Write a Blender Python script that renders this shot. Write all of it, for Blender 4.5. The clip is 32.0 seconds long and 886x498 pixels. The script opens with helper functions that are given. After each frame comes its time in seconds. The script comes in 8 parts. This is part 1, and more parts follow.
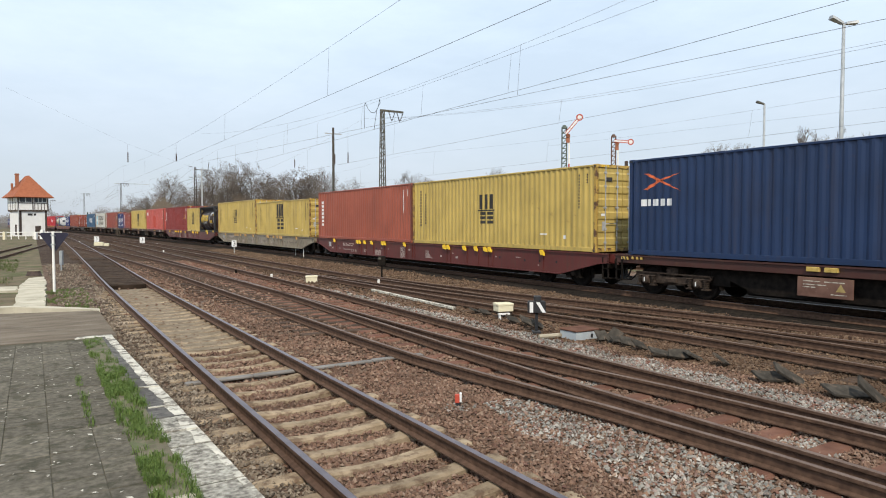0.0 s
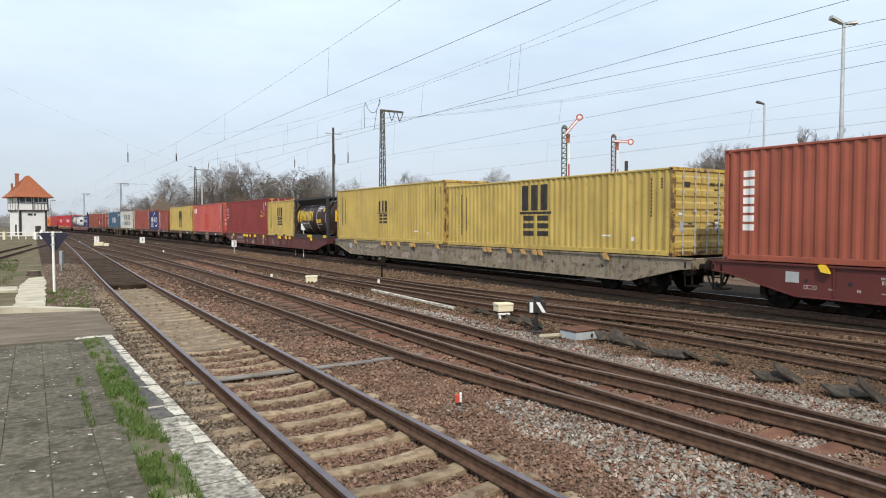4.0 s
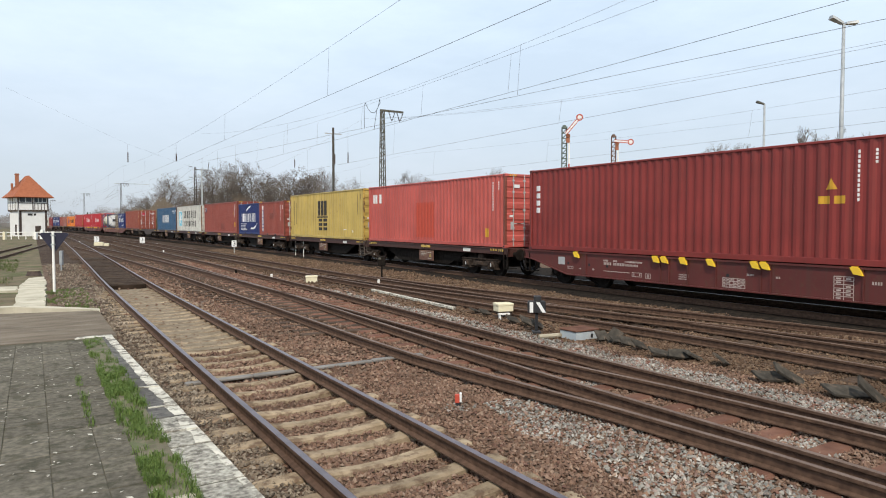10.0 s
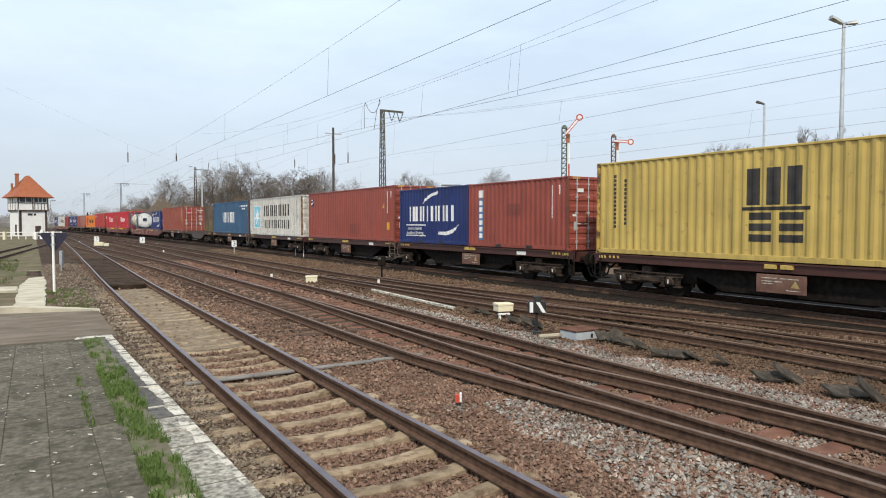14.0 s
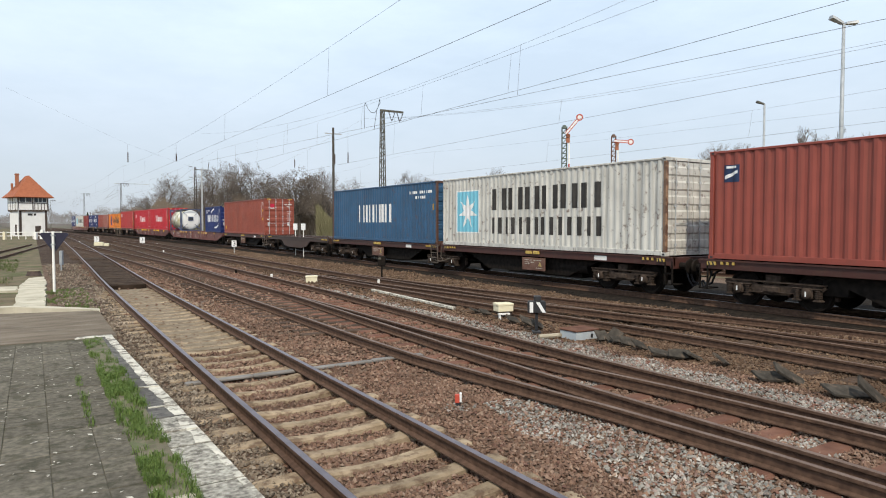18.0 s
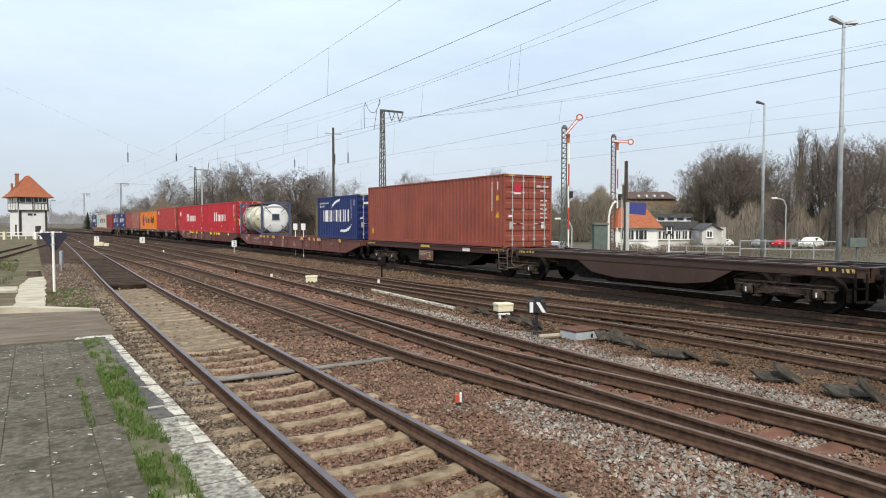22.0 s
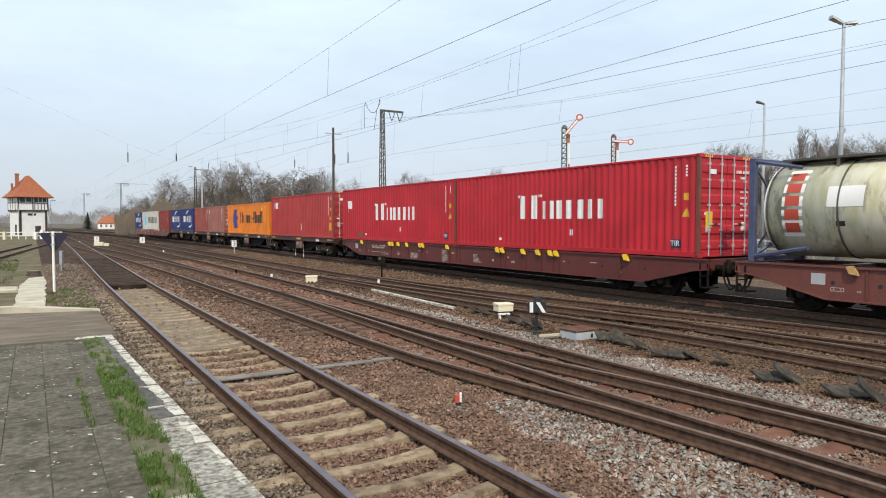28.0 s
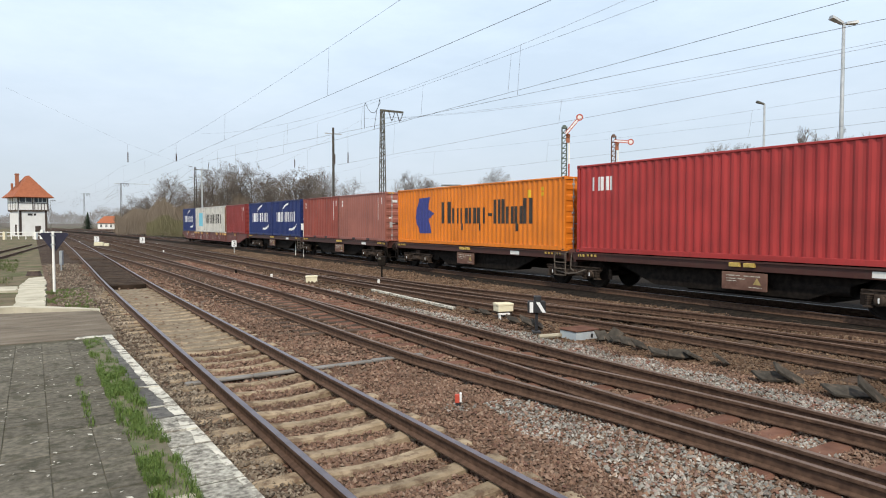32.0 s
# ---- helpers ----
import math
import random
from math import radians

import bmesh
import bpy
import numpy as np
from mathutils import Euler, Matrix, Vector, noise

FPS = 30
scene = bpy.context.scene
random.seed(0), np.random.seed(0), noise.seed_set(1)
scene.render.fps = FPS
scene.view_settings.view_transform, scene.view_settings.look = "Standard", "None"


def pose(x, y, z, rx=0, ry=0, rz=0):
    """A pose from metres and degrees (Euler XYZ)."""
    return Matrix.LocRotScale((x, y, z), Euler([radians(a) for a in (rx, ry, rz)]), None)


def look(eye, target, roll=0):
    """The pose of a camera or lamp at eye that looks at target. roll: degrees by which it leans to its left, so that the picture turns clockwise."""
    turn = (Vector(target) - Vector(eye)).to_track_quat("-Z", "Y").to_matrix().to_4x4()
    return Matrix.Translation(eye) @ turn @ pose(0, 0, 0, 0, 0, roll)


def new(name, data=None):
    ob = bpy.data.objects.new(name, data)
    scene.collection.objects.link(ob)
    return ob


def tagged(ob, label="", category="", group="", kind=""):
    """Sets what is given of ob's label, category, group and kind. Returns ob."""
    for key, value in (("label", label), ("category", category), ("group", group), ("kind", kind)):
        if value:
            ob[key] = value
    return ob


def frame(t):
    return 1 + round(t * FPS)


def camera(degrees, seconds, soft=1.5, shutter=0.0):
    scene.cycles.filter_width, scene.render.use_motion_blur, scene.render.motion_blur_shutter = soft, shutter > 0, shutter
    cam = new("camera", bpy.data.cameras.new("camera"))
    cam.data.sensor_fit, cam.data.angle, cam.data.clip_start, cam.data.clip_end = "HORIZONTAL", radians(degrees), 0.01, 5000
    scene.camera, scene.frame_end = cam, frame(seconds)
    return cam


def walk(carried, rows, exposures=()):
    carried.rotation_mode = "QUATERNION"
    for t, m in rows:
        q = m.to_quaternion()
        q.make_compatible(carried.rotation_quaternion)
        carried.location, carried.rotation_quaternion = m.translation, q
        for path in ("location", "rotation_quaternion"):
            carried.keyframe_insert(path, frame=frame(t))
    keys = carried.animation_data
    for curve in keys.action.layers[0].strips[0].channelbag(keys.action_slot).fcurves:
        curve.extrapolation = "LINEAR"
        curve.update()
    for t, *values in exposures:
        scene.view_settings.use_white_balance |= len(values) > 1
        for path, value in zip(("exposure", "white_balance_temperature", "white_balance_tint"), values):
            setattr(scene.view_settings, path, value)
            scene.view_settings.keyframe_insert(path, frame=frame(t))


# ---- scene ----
cam = camera(68.03, 32.0, soft=1.05)
EYE = (0.0, 0.0, 2.316)
HEADING, DIP = 0.5583, 0.0402
AIM = (EYE[0] + math.sin(HEADING) * math.cos(DIP), EYE[1] + math.cos(HEADING) * math.cos(DIP), EYE[2] - math.sin(DIP))
walk(cam, [(0.0, look(EYE, AIM)), (32.0, look(EYE, AIM))], exposures=[(0.0, 0.0), (32.0, 0.0)])

# ---- light ----
SUN_EL, SUN_AZ = radians(47), radians(212)  # azimuth clockwise from +y
world = bpy.data.worlds.new("sky")
scene.world = world
world.use_nodes = True
wn, wl = world.node_tree.nodes, world.node_tree.links
sky = wn.new("ShaderNodeTexSky")
sky.sky_type, sky.sun_disc = "NISHITA", False
sky.sun_elevation, sky.sun_rotation = SUN_EL, SUN_AZ
sky.air_density, sky.dust_density, sky.ozone_density = 1.0, 1.6, 1.0
wco = wn.new("ShaderNodeTexCoord")
wmap = wn.new("ShaderNodeMapping")
wmap.inputs["Scale"].default_value = (1.0, 1.0, 3.2)
wno = wn.new("ShaderNodeTexNoise")
wno.inputs["Scale"].default_value, wno.inputs["Detail"].default_value = 2.2, 7.0
wno.inputs["Roughness"].default_value = 0.62
wramp = wn.new("ShaderNodeMapRange")
wramp.inputs["From Min"].default_value, wramp.inputs["From Max"].default_value = 0.32, 0.72
wramp.inputs["To Min"].default_value, wramp.inputs["To Max"].default_value = 0.72, 0.99
wmix = wn.new("ShaderNodeMix")
wmix.data_type = "RGBA"
# thin high cloud, lit white overhead, dimmer in the haze towards the horizon
wsep = wn.new("ShaderNodeSeparateXYZ")
wgrad = wn.new("ShaderNodeMapRange")
wgrad.interpolation_type = "SMOOTHSTEP"
wgrad.inputs["From Min"].default_value, wgrad.inputs["From Max"].default_value = -0.02, 0.36
whaze = wn.new("ShaderNodeMix")
whaze.data_type = "RGBA"
whaze.inputs["A"].default_value, whaze.inputs["B"].default_value = (7.0, 7.75, 8.7, 1), (8.95, 10.65, 12.4, 1)
wl.new(wco.outputs["Generated"], wsep.inputs["Vector"])
wl.new(wsep.outputs["Z"], wgrad.inputs["Value"])
wl.new(wgrad.outputs["Result"], whaze.inputs["Factor"])
wl.new(whaze.outputs["Result"], wmix.inputs["B"])
wl.new(wco.outputs["Generated"], wmap.inputs["Vector"])
wl.new(wmap.outputs["Vector"], wno.inputs["Vector"])
wl.new(wno.outputs["Fac"], wramp.inputs["Value"])
wl.new(wramp.outputs["Result"], wmix.inputs["Factor"])
wl.new(sky.outputs["Color"], wmix.inputs["A"])
wl.new(wmix.outputs["Result"], wn["Background"].inputs["Color"])
wn["Background"].inputs["Strength"].default_value = 0.1
sun = new("sun", bpy.data.lights.new("sun", "SUN"))
sun.data.energy, sun.data.angle, sun.data.color = 3.35, radians(1.2), (1.0, 0.90, 0.75)
sun.matrix_world = look((0, 0, 50), (-math.sin(SUN_AZ) * 10, -math.cos(SUN_AZ) * 10, 50 - 10 * math.tan(SUN_EL)))


# ---- materials ----
def surf(name, c1, c2, scale=6.0, rough=0.7, metal=0.0, bump=0.15, bscale=40.0, vary=0.0, spots=None, spot_scale=1.2, spot_at=0.6, stretch=(1, 1, 1), coat=0.0, island=False, world_grain=False, shuffle=False, gloss=0.35):
    """Two-tone procedural surface with fine relief; spots: (colour, amount) stains or rust; vary: lightness change from piece to piece; world_grain: one grain over all pieces; shuffle: another part of the grain for each piece."""
    m = bpy.data.materials.new(name)
    m.use_nodes = True
    n, l = m.node_tree.nodes, m.node_tree.links
    b = n["Principled BSDF"]
    co = n.new("ShaderNodeTexCoord")
    mp = n.new("ShaderNodeMapping")
    mp.inputs["Scale"].default_value = stretch
    l.new(n.new("ShaderNodeNewGeometry").outputs["Position"] if world_grain else co.outputs["Object"], mp.inputs["Vector"])
    if shuffle:
        sh = n.new("ShaderNodeVectorMath")
        sh.operation = "SCALE"
        sh.inputs[0].default_value = (31.0, 57.0, 13.0)
        l.new(n.new("ShaderNodeObjectInfo").outputs["Random"], sh.inputs["Scale"])
        l.new(sh.outputs["Vector"], mp.inputs["Location"])
    n1 = n.new("ShaderNodeTexNoise")
    n1.inputs["Scale"].default_value, n1.inputs["Detail"].default_value = scale, 6
    l.new(mp.outputs["Vector"], n1.inputs["Vector"])
    mr = n.new("ShaderNodeMapRange")
    mr.inputs["From Min"].default_value, mr.inputs["From Max"].default_value = 0.33, 0.67
    l.new(n1.outputs["Fac"], mr.inputs["Value"])
    mx = n.new("ShaderNodeMix")
    mx.data_type = "RGBA"
    mx.inputs["A"].default_value, mx.inputs["B"].default_value = (*c1, 1), (*c2, 1)
    l.new(mr.outputs["Result"], mx.inputs["Factor"])
    out = mx.outputs["Result"]
    if spots:
        n2 = n.new("ShaderNodeTexNoise")
        n2.inputs["Scale"].default_value, n2.inputs["Detail"].default_value = spot_scale, 9
        n2.inputs["Roughness"].default_value = 0.65
        l.new(mp.outputs["Vector"], n2.inputs["Vector"])
        r2 = n.new("ShaderNodeMapRange")
        r2.inputs["From Min"].default_value, r2.inputs["From Max"].default_value = spot_at, spot_at + 0.1
        r2.inputs["To Max"].default_value = spots[1]
        l.new(n2.outputs["Fac"], r2.inputs["Value"])
        m2 = n.new("ShaderNodeMix")
        m2.data_type = "RGBA"
        m2.inputs["B"].default_value = (*spots[0], 1)
        l.new(r2.outputs["Result"], m2.inputs["Factor"])
        l.new(out, m2.inputs["A"])
        out = m2.outputs["Result"]
    if vary:
        if island:
            ri = n.new("ShaderNodeNewGeometry").outputs["Random Per Island"]
        else:
            ri = n.new("ShaderNodeObjectInfo").outputs["Random"]
        vr = n.new("ShaderNodeMapRange")
        vr.inputs["To Min"].default_value, vr.inputs["To Max"].default_value = 1 - vary, 1 + vary
        l.new(ri, vr.inputs["Value"])
        hs = n.new("ShaderNodeHueSaturation")
        l.new(vr.outputs["Result"], hs.inputs["Value"])
        l.new(out, hs.inputs["Color"])
        out = hs.outputs["Color"]
    l.new(out, b.inputs["Base Color"])
    b.inputs["Roughness"].default_value, b.inputs["Metallic"].default_value = rough, metal
    b.inputs["Coat Weight"].default_value = coat
    b.inputs["Specular IOR Level"].default_value = gloss
    if bump:
        n3 = n.new("ShaderNodeTexNoise")
        n3.inputs["Scale"].default_value, n3.inputs["Detail"].default_value = bscale, 5
        l.new(mp.outputs["Vector"], n3.inputs["Vector"])
        bp = n.new("ShaderNodeBump")
        bp.inputs["Strength"].default_value, bp.inputs["Distance"].default_value = bump, 0.02
        l.new(n3.outputs["Fac"], bp.inputs["Height"])
        l.new(bp.outputs["Normal"], b.inputs["Normal"])
    return m


def paint(name, c, rust=0.35, at=0.62, rough=0.5):
    """Container or wagon paint: faded patches, dirty runs down the sheet and rust specks."""
    d = tuple(v * 0.78 for v in c)
    m = surf(name, c, d, scale=0.9, rough=rough, bump=0.06, bscale=14, spots=((0.10, 0.048, 0.03), rust), spot_scale=4.5, spot_at=at - 0.03, shuffle=True)
    n, l = m.node_tree.nodes, m.node_tree.links
    b = n["Principled BSDF"]
    src = b.inputs["Base Color"].links[0].from_socket
    co = n.new("ShaderNodeTexCoord")
    mp = n.new("ShaderNodeMapping")
    mp.inputs["Scale"].default_value = (7.0, 7.0, 0.28)
    sh = n.new("ShaderNodeVectorMath")
    sh.operation = "SCALE"
    sh.inputs[0].default_value = (17.0, 41.0, 0.0)
    l.new(n.new("ShaderNodeObjectInfo").outputs["Random"], sh.inputs["Scale"])
    l.new(sh.outputs["Vector"], mp.inputs["Location"])
    no = n.new("ShaderNodeTexNoise")
    no.inputs["Scale"].default_value, no.inputs["Detail"].default_value = 1.0, 6
    mr = n.new("ShaderNodeMapRange")
    mr.inputs["From Min"].default_value, mr.inputs["From Max"].default_value = 0.5, 0.72
    mr.inputs["To Max"].default_value = 0.25 + rust * 0.7
    mx = n.new("ShaderNodeMix")
    mx.data_type = "RGBA"
    mx.inputs["B"].default_value = tuple(v * 0.38 + k for v, k in zip(c, (0.035, 0.026, 0.02))) + (1,)
    l.new(co.outputs["Object"], mp.inputs["Vector"])
    l.new(mp.outputs["Vector"], no.inputs["Vector"])
    l.new(no.outputs["Fac"], mr.inputs["Value"])
    l.new(mr.outputs["Result"], mx.inputs["Factor"])
    l.new(src, mx.inputs["A"])
    l.new(mx.outputs["Result"], b.inputs["Base Color"])
    return m


M_RAIL = surf("rail_side_rust", (0.080, 0.048, 0.034), (0.140, 0.086, 0.060), 12, 0.75, 0.2, gloss=0.12)
M_RAILTOP = surf("rail_running_steel", (0.17, 0.145, 0.155), (0.24, 0.205, 0.215), 3, 0.45, 0.7, 0.03)
M_RAILTOP2 = surf("rail_dull_steel", (0.135, 0.088, 0.066), (0.195, 0.136, 0.104), 3, 0.6, 0.3, 0.03)
M_CONC = surf("concrete_sleeper", (0.225, 0.168, 0.110), (0.350, 0.270, 0.182), 7, 0.9, 0, 0.6, 60, vary=0.2, spots=((0.130, 0.084, 0.056), 0.85), spot_scale=5, spot_at=0.50, world_grain=True, gloss=0.12)
M_STEELSL = surf("rusty_steel_sleeper", (0.122, 0.058, 0.041), (0.185, 0.095, 0.066), 4, 0.9, 0, 0.3, 50, vary=0.15, world_grain=True, gloss=0.12)
M_WOODSL = surf("tarred_wood_sleeper", (0.050, 0.034, 0.025), (0.100, 0.067, 0.048), 8, 0.9, 0, 0.5, 30, vary=0.2, stretch=(0.3, 4, 4), world_grain=True, gloss=0.12)
M_BOARD = surf("dark_boards", (0.030, 0.020, 0.014), (0.070, 0.048, 0.034), 3, 1.0, 0, 0.5, 30, vary=0.25, world_grain=True, gloss=0.12)
M_PLAT = surf("dark_paving_slabs", (0.084, 0.075, 0.058), (0.166, 0.145, 0.113), 16.0, 0.95, 0, 0.5, 110, vary=0.16, spots=((0.056, 0.053, 0.035), 0.7), spot_scale=6.0, spot_at=0.52, world_grain=True, gloss=0.12)
M_KERB = surf("old_concrete_edge", (0.076, 0.071, 0.069), (0.155, 0.145, 0.133), 14, 0.9, 0, 0.8, 70, vary=0.15, spots=((0.345, 0.322, 0.276), 0.7), spot_scale=2.6, spot_at=0.62, gloss=0.12)
M_KERBPALE = surf("pale_worn_edge", (0.185, 0.168, 0.141), (0.528, 0.495, 0.422), 22, 0.9, 0, 1.0, 90, vary=0.1, spots=((0.106, 0.092, 0.077), 0.85), spot_scale=9, spot_at=0.53, gloss=0.12)
M_WHITEWORN = surf("worn_white_paint", (0.42, 0.39, 0.325), (0.64, 0.60, 0.51), 6, 0.85, 0, 0.4, 60, spots=((0.17, 0.148, 0.12), 0.95), spot_scale=9, spot_at=0.49)
M_PATH = surf("grey_asphalt_path", (0.123, 0.097, 0.070), (0.209, 0.169, 0.128), 1.5, 0.95, 0, 0.5, 60, stretch=(0.8, 1.5, 1), spots=((0.275, 0.248, 0.204), 0.5), spot_scale=1.1, spot_at=0.56, gloss=0.12)
M_SLAB = surf("pale_concrete", (0.31, 0.27, 0.20), (0.43, 0.38, 0.29), 2, 0.9, 0, 0.5, 30, spots=((0.14, 0.12, 0.09), 0.8), spot_scale=1.6, spot_at=0.52)
M_WHITE = surf("white_paint", (0.76, 0.75, 0.70), (0.82, 0.81, 0.77), 4, 0.6, 0, 0.05, spots=((0.4, 0.34, 0.27), 0.4), spot_at=0.66)
M_CREAM = surf("cream_paint", (0.66, 0.60, 0.42), (0.74, 0.68, 0.50), 4, 0.6, 0, 0.05, spots=((0.34, 0.26, 0.17), 0.4), spot_at=0.64)
M_GALV = surf("galvanised_steel", (0.42, 0.43, 0.43), (0.50, 0.51, 0.51), 5, 0.55, 0.2, 0.05)
M_POLE = surf("dull_galvanised_pole", (0.29, 0.315, 0.33), (0.38, 0.40, 0.415), 4, 0.6, 0.2, 0.05)
M_PALEPATH = surf("pale_worn_concrete", (0.40, 0.36, 0.275), (0.54, 0.49, 0.385), 1.6, 0.95, 0, 0.6, 26, spots=((0.26, 0.23, 0.17), 0.7), spot_scale=2.2, spot_at=0.57, gloss=0.12)
M_MAST = surf("weathered_mast_steel", (0.085, 0.081, 0.066), (0.135, 0.125, 0.10), 4, 0.7, 0.3, 0.1)
M_WIRE = surf("copper_wire", (0.12, 0.12, 0.13), (0.17, 0.17, 0.18), 2, 0.6, 0.4, 0)
M_INSUL = surf("brown_porcelain", (0.06, 0.04, 0.035), (0.09, 0.06, 0.05), 5, 0.3)
M_BLACK = surf("black_paint", (0.018, 0.018, 0.02), (0.03, 0.03, 0.033), 6, 0.55, 0, 0.05)
M_BOGIE = surf("dusty_bogie_steel", (0.030, 0.022, 0.017), (0.080, 0.058, 0.045), 7, 0.9, 0, 0.2, gloss=0.12)
M_FRAMEGREY = surf("slate_frame_paint", (0.027, 0.027, 0.029), (0.044, 0.044, 0.047), 6, 0.6, 0, 0.05, spots=((0.08, 0.05, 0.035), 0.5), spot_at=0.62)
M_STEP = surf("dusty_step_steel", (0.085, 0.068, 0.055), (0.14, 0.113, 0.092), 8, 0.8, 0.1, 0.1)
M_MASTDARK = surf("dark_mast_steel", (0.05, 0.043, 0.036), (0.085, 0.073, 0.06), 4, 0.8, 0, 0.1)
# gear and wheels: grime, plus the shade under the wagons put into the colour
M_UNDER = surf("grimy_shaded_gear", (0.008, 0.0066, 0.0056), (0.021, 0.0165, 0.0135), 7, 0.85, 0.1, 0.2, gloss=0.12)
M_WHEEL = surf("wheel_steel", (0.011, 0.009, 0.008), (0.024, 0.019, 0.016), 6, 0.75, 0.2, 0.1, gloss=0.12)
M_BARK = surf("tree_bark", (0.085, 0.071, 0.060), (0.14, 0.119, 0.101), 6, 0.9, 0, 0.3, gloss=0.12)
M_GRASS = surf("grass_blades", (0.062, 0.115, 0.020), (0.135, 0.185, 0.045), 20, 0.8, 0, 0)
M_GLASS = surf("window_glass", (0.03, 0.035, 0.04), (0.05, 0.055, 0.06), 3, 0.08, 0, 0)


# ---- mesh building ----
class Build:
    """Collects boxes, tubes and sweeps into one mesh."""

    def __init__(self):
        self.v, self.f, self.mi = [], [], []

    def quadbox(self, pts, mi=0):
        k = len(self.v)
        self.v += pts
        self.f += [(k, k + 3, k + 2, k + 1), (k + 4, k + 5, k + 6, k + 7), (k, k + 1, k + 5, k + 4), (k + 1, k + 2, k + 6, k + 5), (k + 2, k + 3, k + 7, k + 6), (k + 3, k, k + 4, k + 7)]
        self.mi += [mi] * 6
        return self

    def box(self, x0, x1, y0, y1, z0, z1, c=0.0, mi=0):
        if x1 < x0: x0, x1 = x1, x0
        if y1 < y0: y0, y1 = y1, y0
        if not c:
            return self.quadbox([(x0, y0, z0), (x1, y0, z0), (x1, y1, z0), (x0, y1, z0), (x0, y0, z1), (x1, y0, z1), (x1, y1, z1), (x0, y1, z1)], mi)
        # chamfered along all top and upright edges
        rings = [(z0, c), (z0 + c, 0), (z1 - c, 0), (z1, c)]
        loops = []
        for z, i in rings:
            a, b, d, e = x0 + i, x1 - i, y0 + i, y1 - i
            s = c * 0.7
            loops.append([(a + s, d, z), (b - s, d, z), (b, d + s, z), (b, e - s, z), (b - s, e, z), (a + s, e, z), (a, e - s, z), (a, d + s, z)])
        return self.loft(loops, True, mi)

    def loft(self, loops, closed=True, mi=0, caps=True):
        k, n = len(self.v), len(loops[0])
        for lp in loops:
            self.v += lp
        for r in range(len(loops) - 1):
            for i in range(n if closed else n - 1):
                j = (i + 1) % n
                a = k + r * n
                self.f.append((a + i, a + j, a + n + j, a + n + i))
                self.mi.append(mi)
        if caps and closed:
            self.f.append(tuple(k + i for i in reversed(range(n))))
            self.f.append(tuple(k + (len(loops) - 1) * n + i for i in range(n)))
            self.mi += [mi, mi]
        return self

    def tube(self, p, q, r0, r1=None, n=8, mi=0, caps=True):
        p, q = Vector(p), Vector(q)
        r1 = r0 if r1 is None else r1
        d = (q - p)
        if d.length < 1e-6:
            return self
        d.normalize()
        a = d.orthogonal().normalized()
        b = d.cross(a)
        cs = [(math.cos(2 * math.pi * i / n), math.sin(2 * math.pi * i / n)) for i in range(n)]
        return self.loft([[tuple(p + (a * c + b * s) * r0) for c, s in cs], [tuple(q + (a * c + b * s) * r1) for c, s in cs]], True, mi, caps)

    def path(self, pts, r, n=5, mi=0):
        for p, q in zip(pts[:-1], pts[1:]):
            self.tube(p, q, r, r, n, mi, False)
        return self

    def sweep(self, prof, line, mis=None):
        """prof: (across, up) points; line: list of (x, y, z, tx, ty) with the unit tangent."""
        loops = [[(x + a * ty, y - a * tx, z + u) for a, u in prof] for x, y, z, tx, ty in line]
        k0 = len(self.f)
        self.loft(loops)
        if mis:
            n = len(prof)
            for r in range(len(loops) - 1):
                for i in range(n):
                    self.mi[k0 + r * n + i] = mis[i]
        return self

    def revolve(self, prof, centre, axis="y", n=16, mi=0):
        """prof: (along, radius) points turned about the axis through centre."""
        cx, cy, cz = centre
        loops = []
        for s, r in prof:
            ring = []
            for i in range(n):
                a = 2 * math.pi * i / n
                c, d = r * math.cos(a), r * math.sin(a)
                ring.append((cx + c, cy + s, cz + d) if axis == "y" else (cx + s, cy + c, cz + d) if axis == "x" else (cx + c, cy + d, cz + s))
            loops.append(ring)
        return self.loft(loops, True, mi)

    def mesh(self, name, mats, smooth=False):
        me = bpy.data.meshes.new(name)
        me.from_pydata(self.v, [], self.f)
        for m in (mats if isinstance(mats, (list, tuple)) else [mats]):
            me.materials.append(m)
        if any(self.mi):
            me.polygons.foreach_set("material_index", self.mi)
        if smooth:
            me.polygons.foreach_set("use_smooth", [True] * len(me.polygons))
        me.update()
        return me

    def ob(self, name, mats, parent=None, label="", smooth=False):
        o = new(name, self.mesh(name, mats, smooth))
        if parent:
            o.parent = parent
        if label:
            o["label"] = label
        return o


def put(name, me, parent=None, at=None, label=""):
    """An object on a mesh that others share."""
    o = new(name, me)
    if parent:
        o.parent = parent
    if at is not None:
        o.matrix_basis = at
    if label:
        o["label"] = label
    return o


def thing(name, label, category, group="", kind="", at=None):
    o = tagged(new(name), label, category, group, kind)
    if at is not None:
        o.matrix_basis = at
    return o


# ---- track plan: x across to the east of the platform, y along the line ----
BEND_AT, BEND_R, X4, Z4 = 40.0, 1700.0, 16.775, 0.15


def line4(u, off=0.0):
    """The goods train's line: straight, then a wide bend to the left. Place and heading."""
    if u < BEND_AT:
        return X4 + off, u, 0.0
    a = (u - BEND_AT) / BEND_R
    return X4 - BEND_R * (1 - math.cos(a)) + off * math.cos(a), BEND_AT + BEND_R * math.sin(a) + off * math.sin(a), a


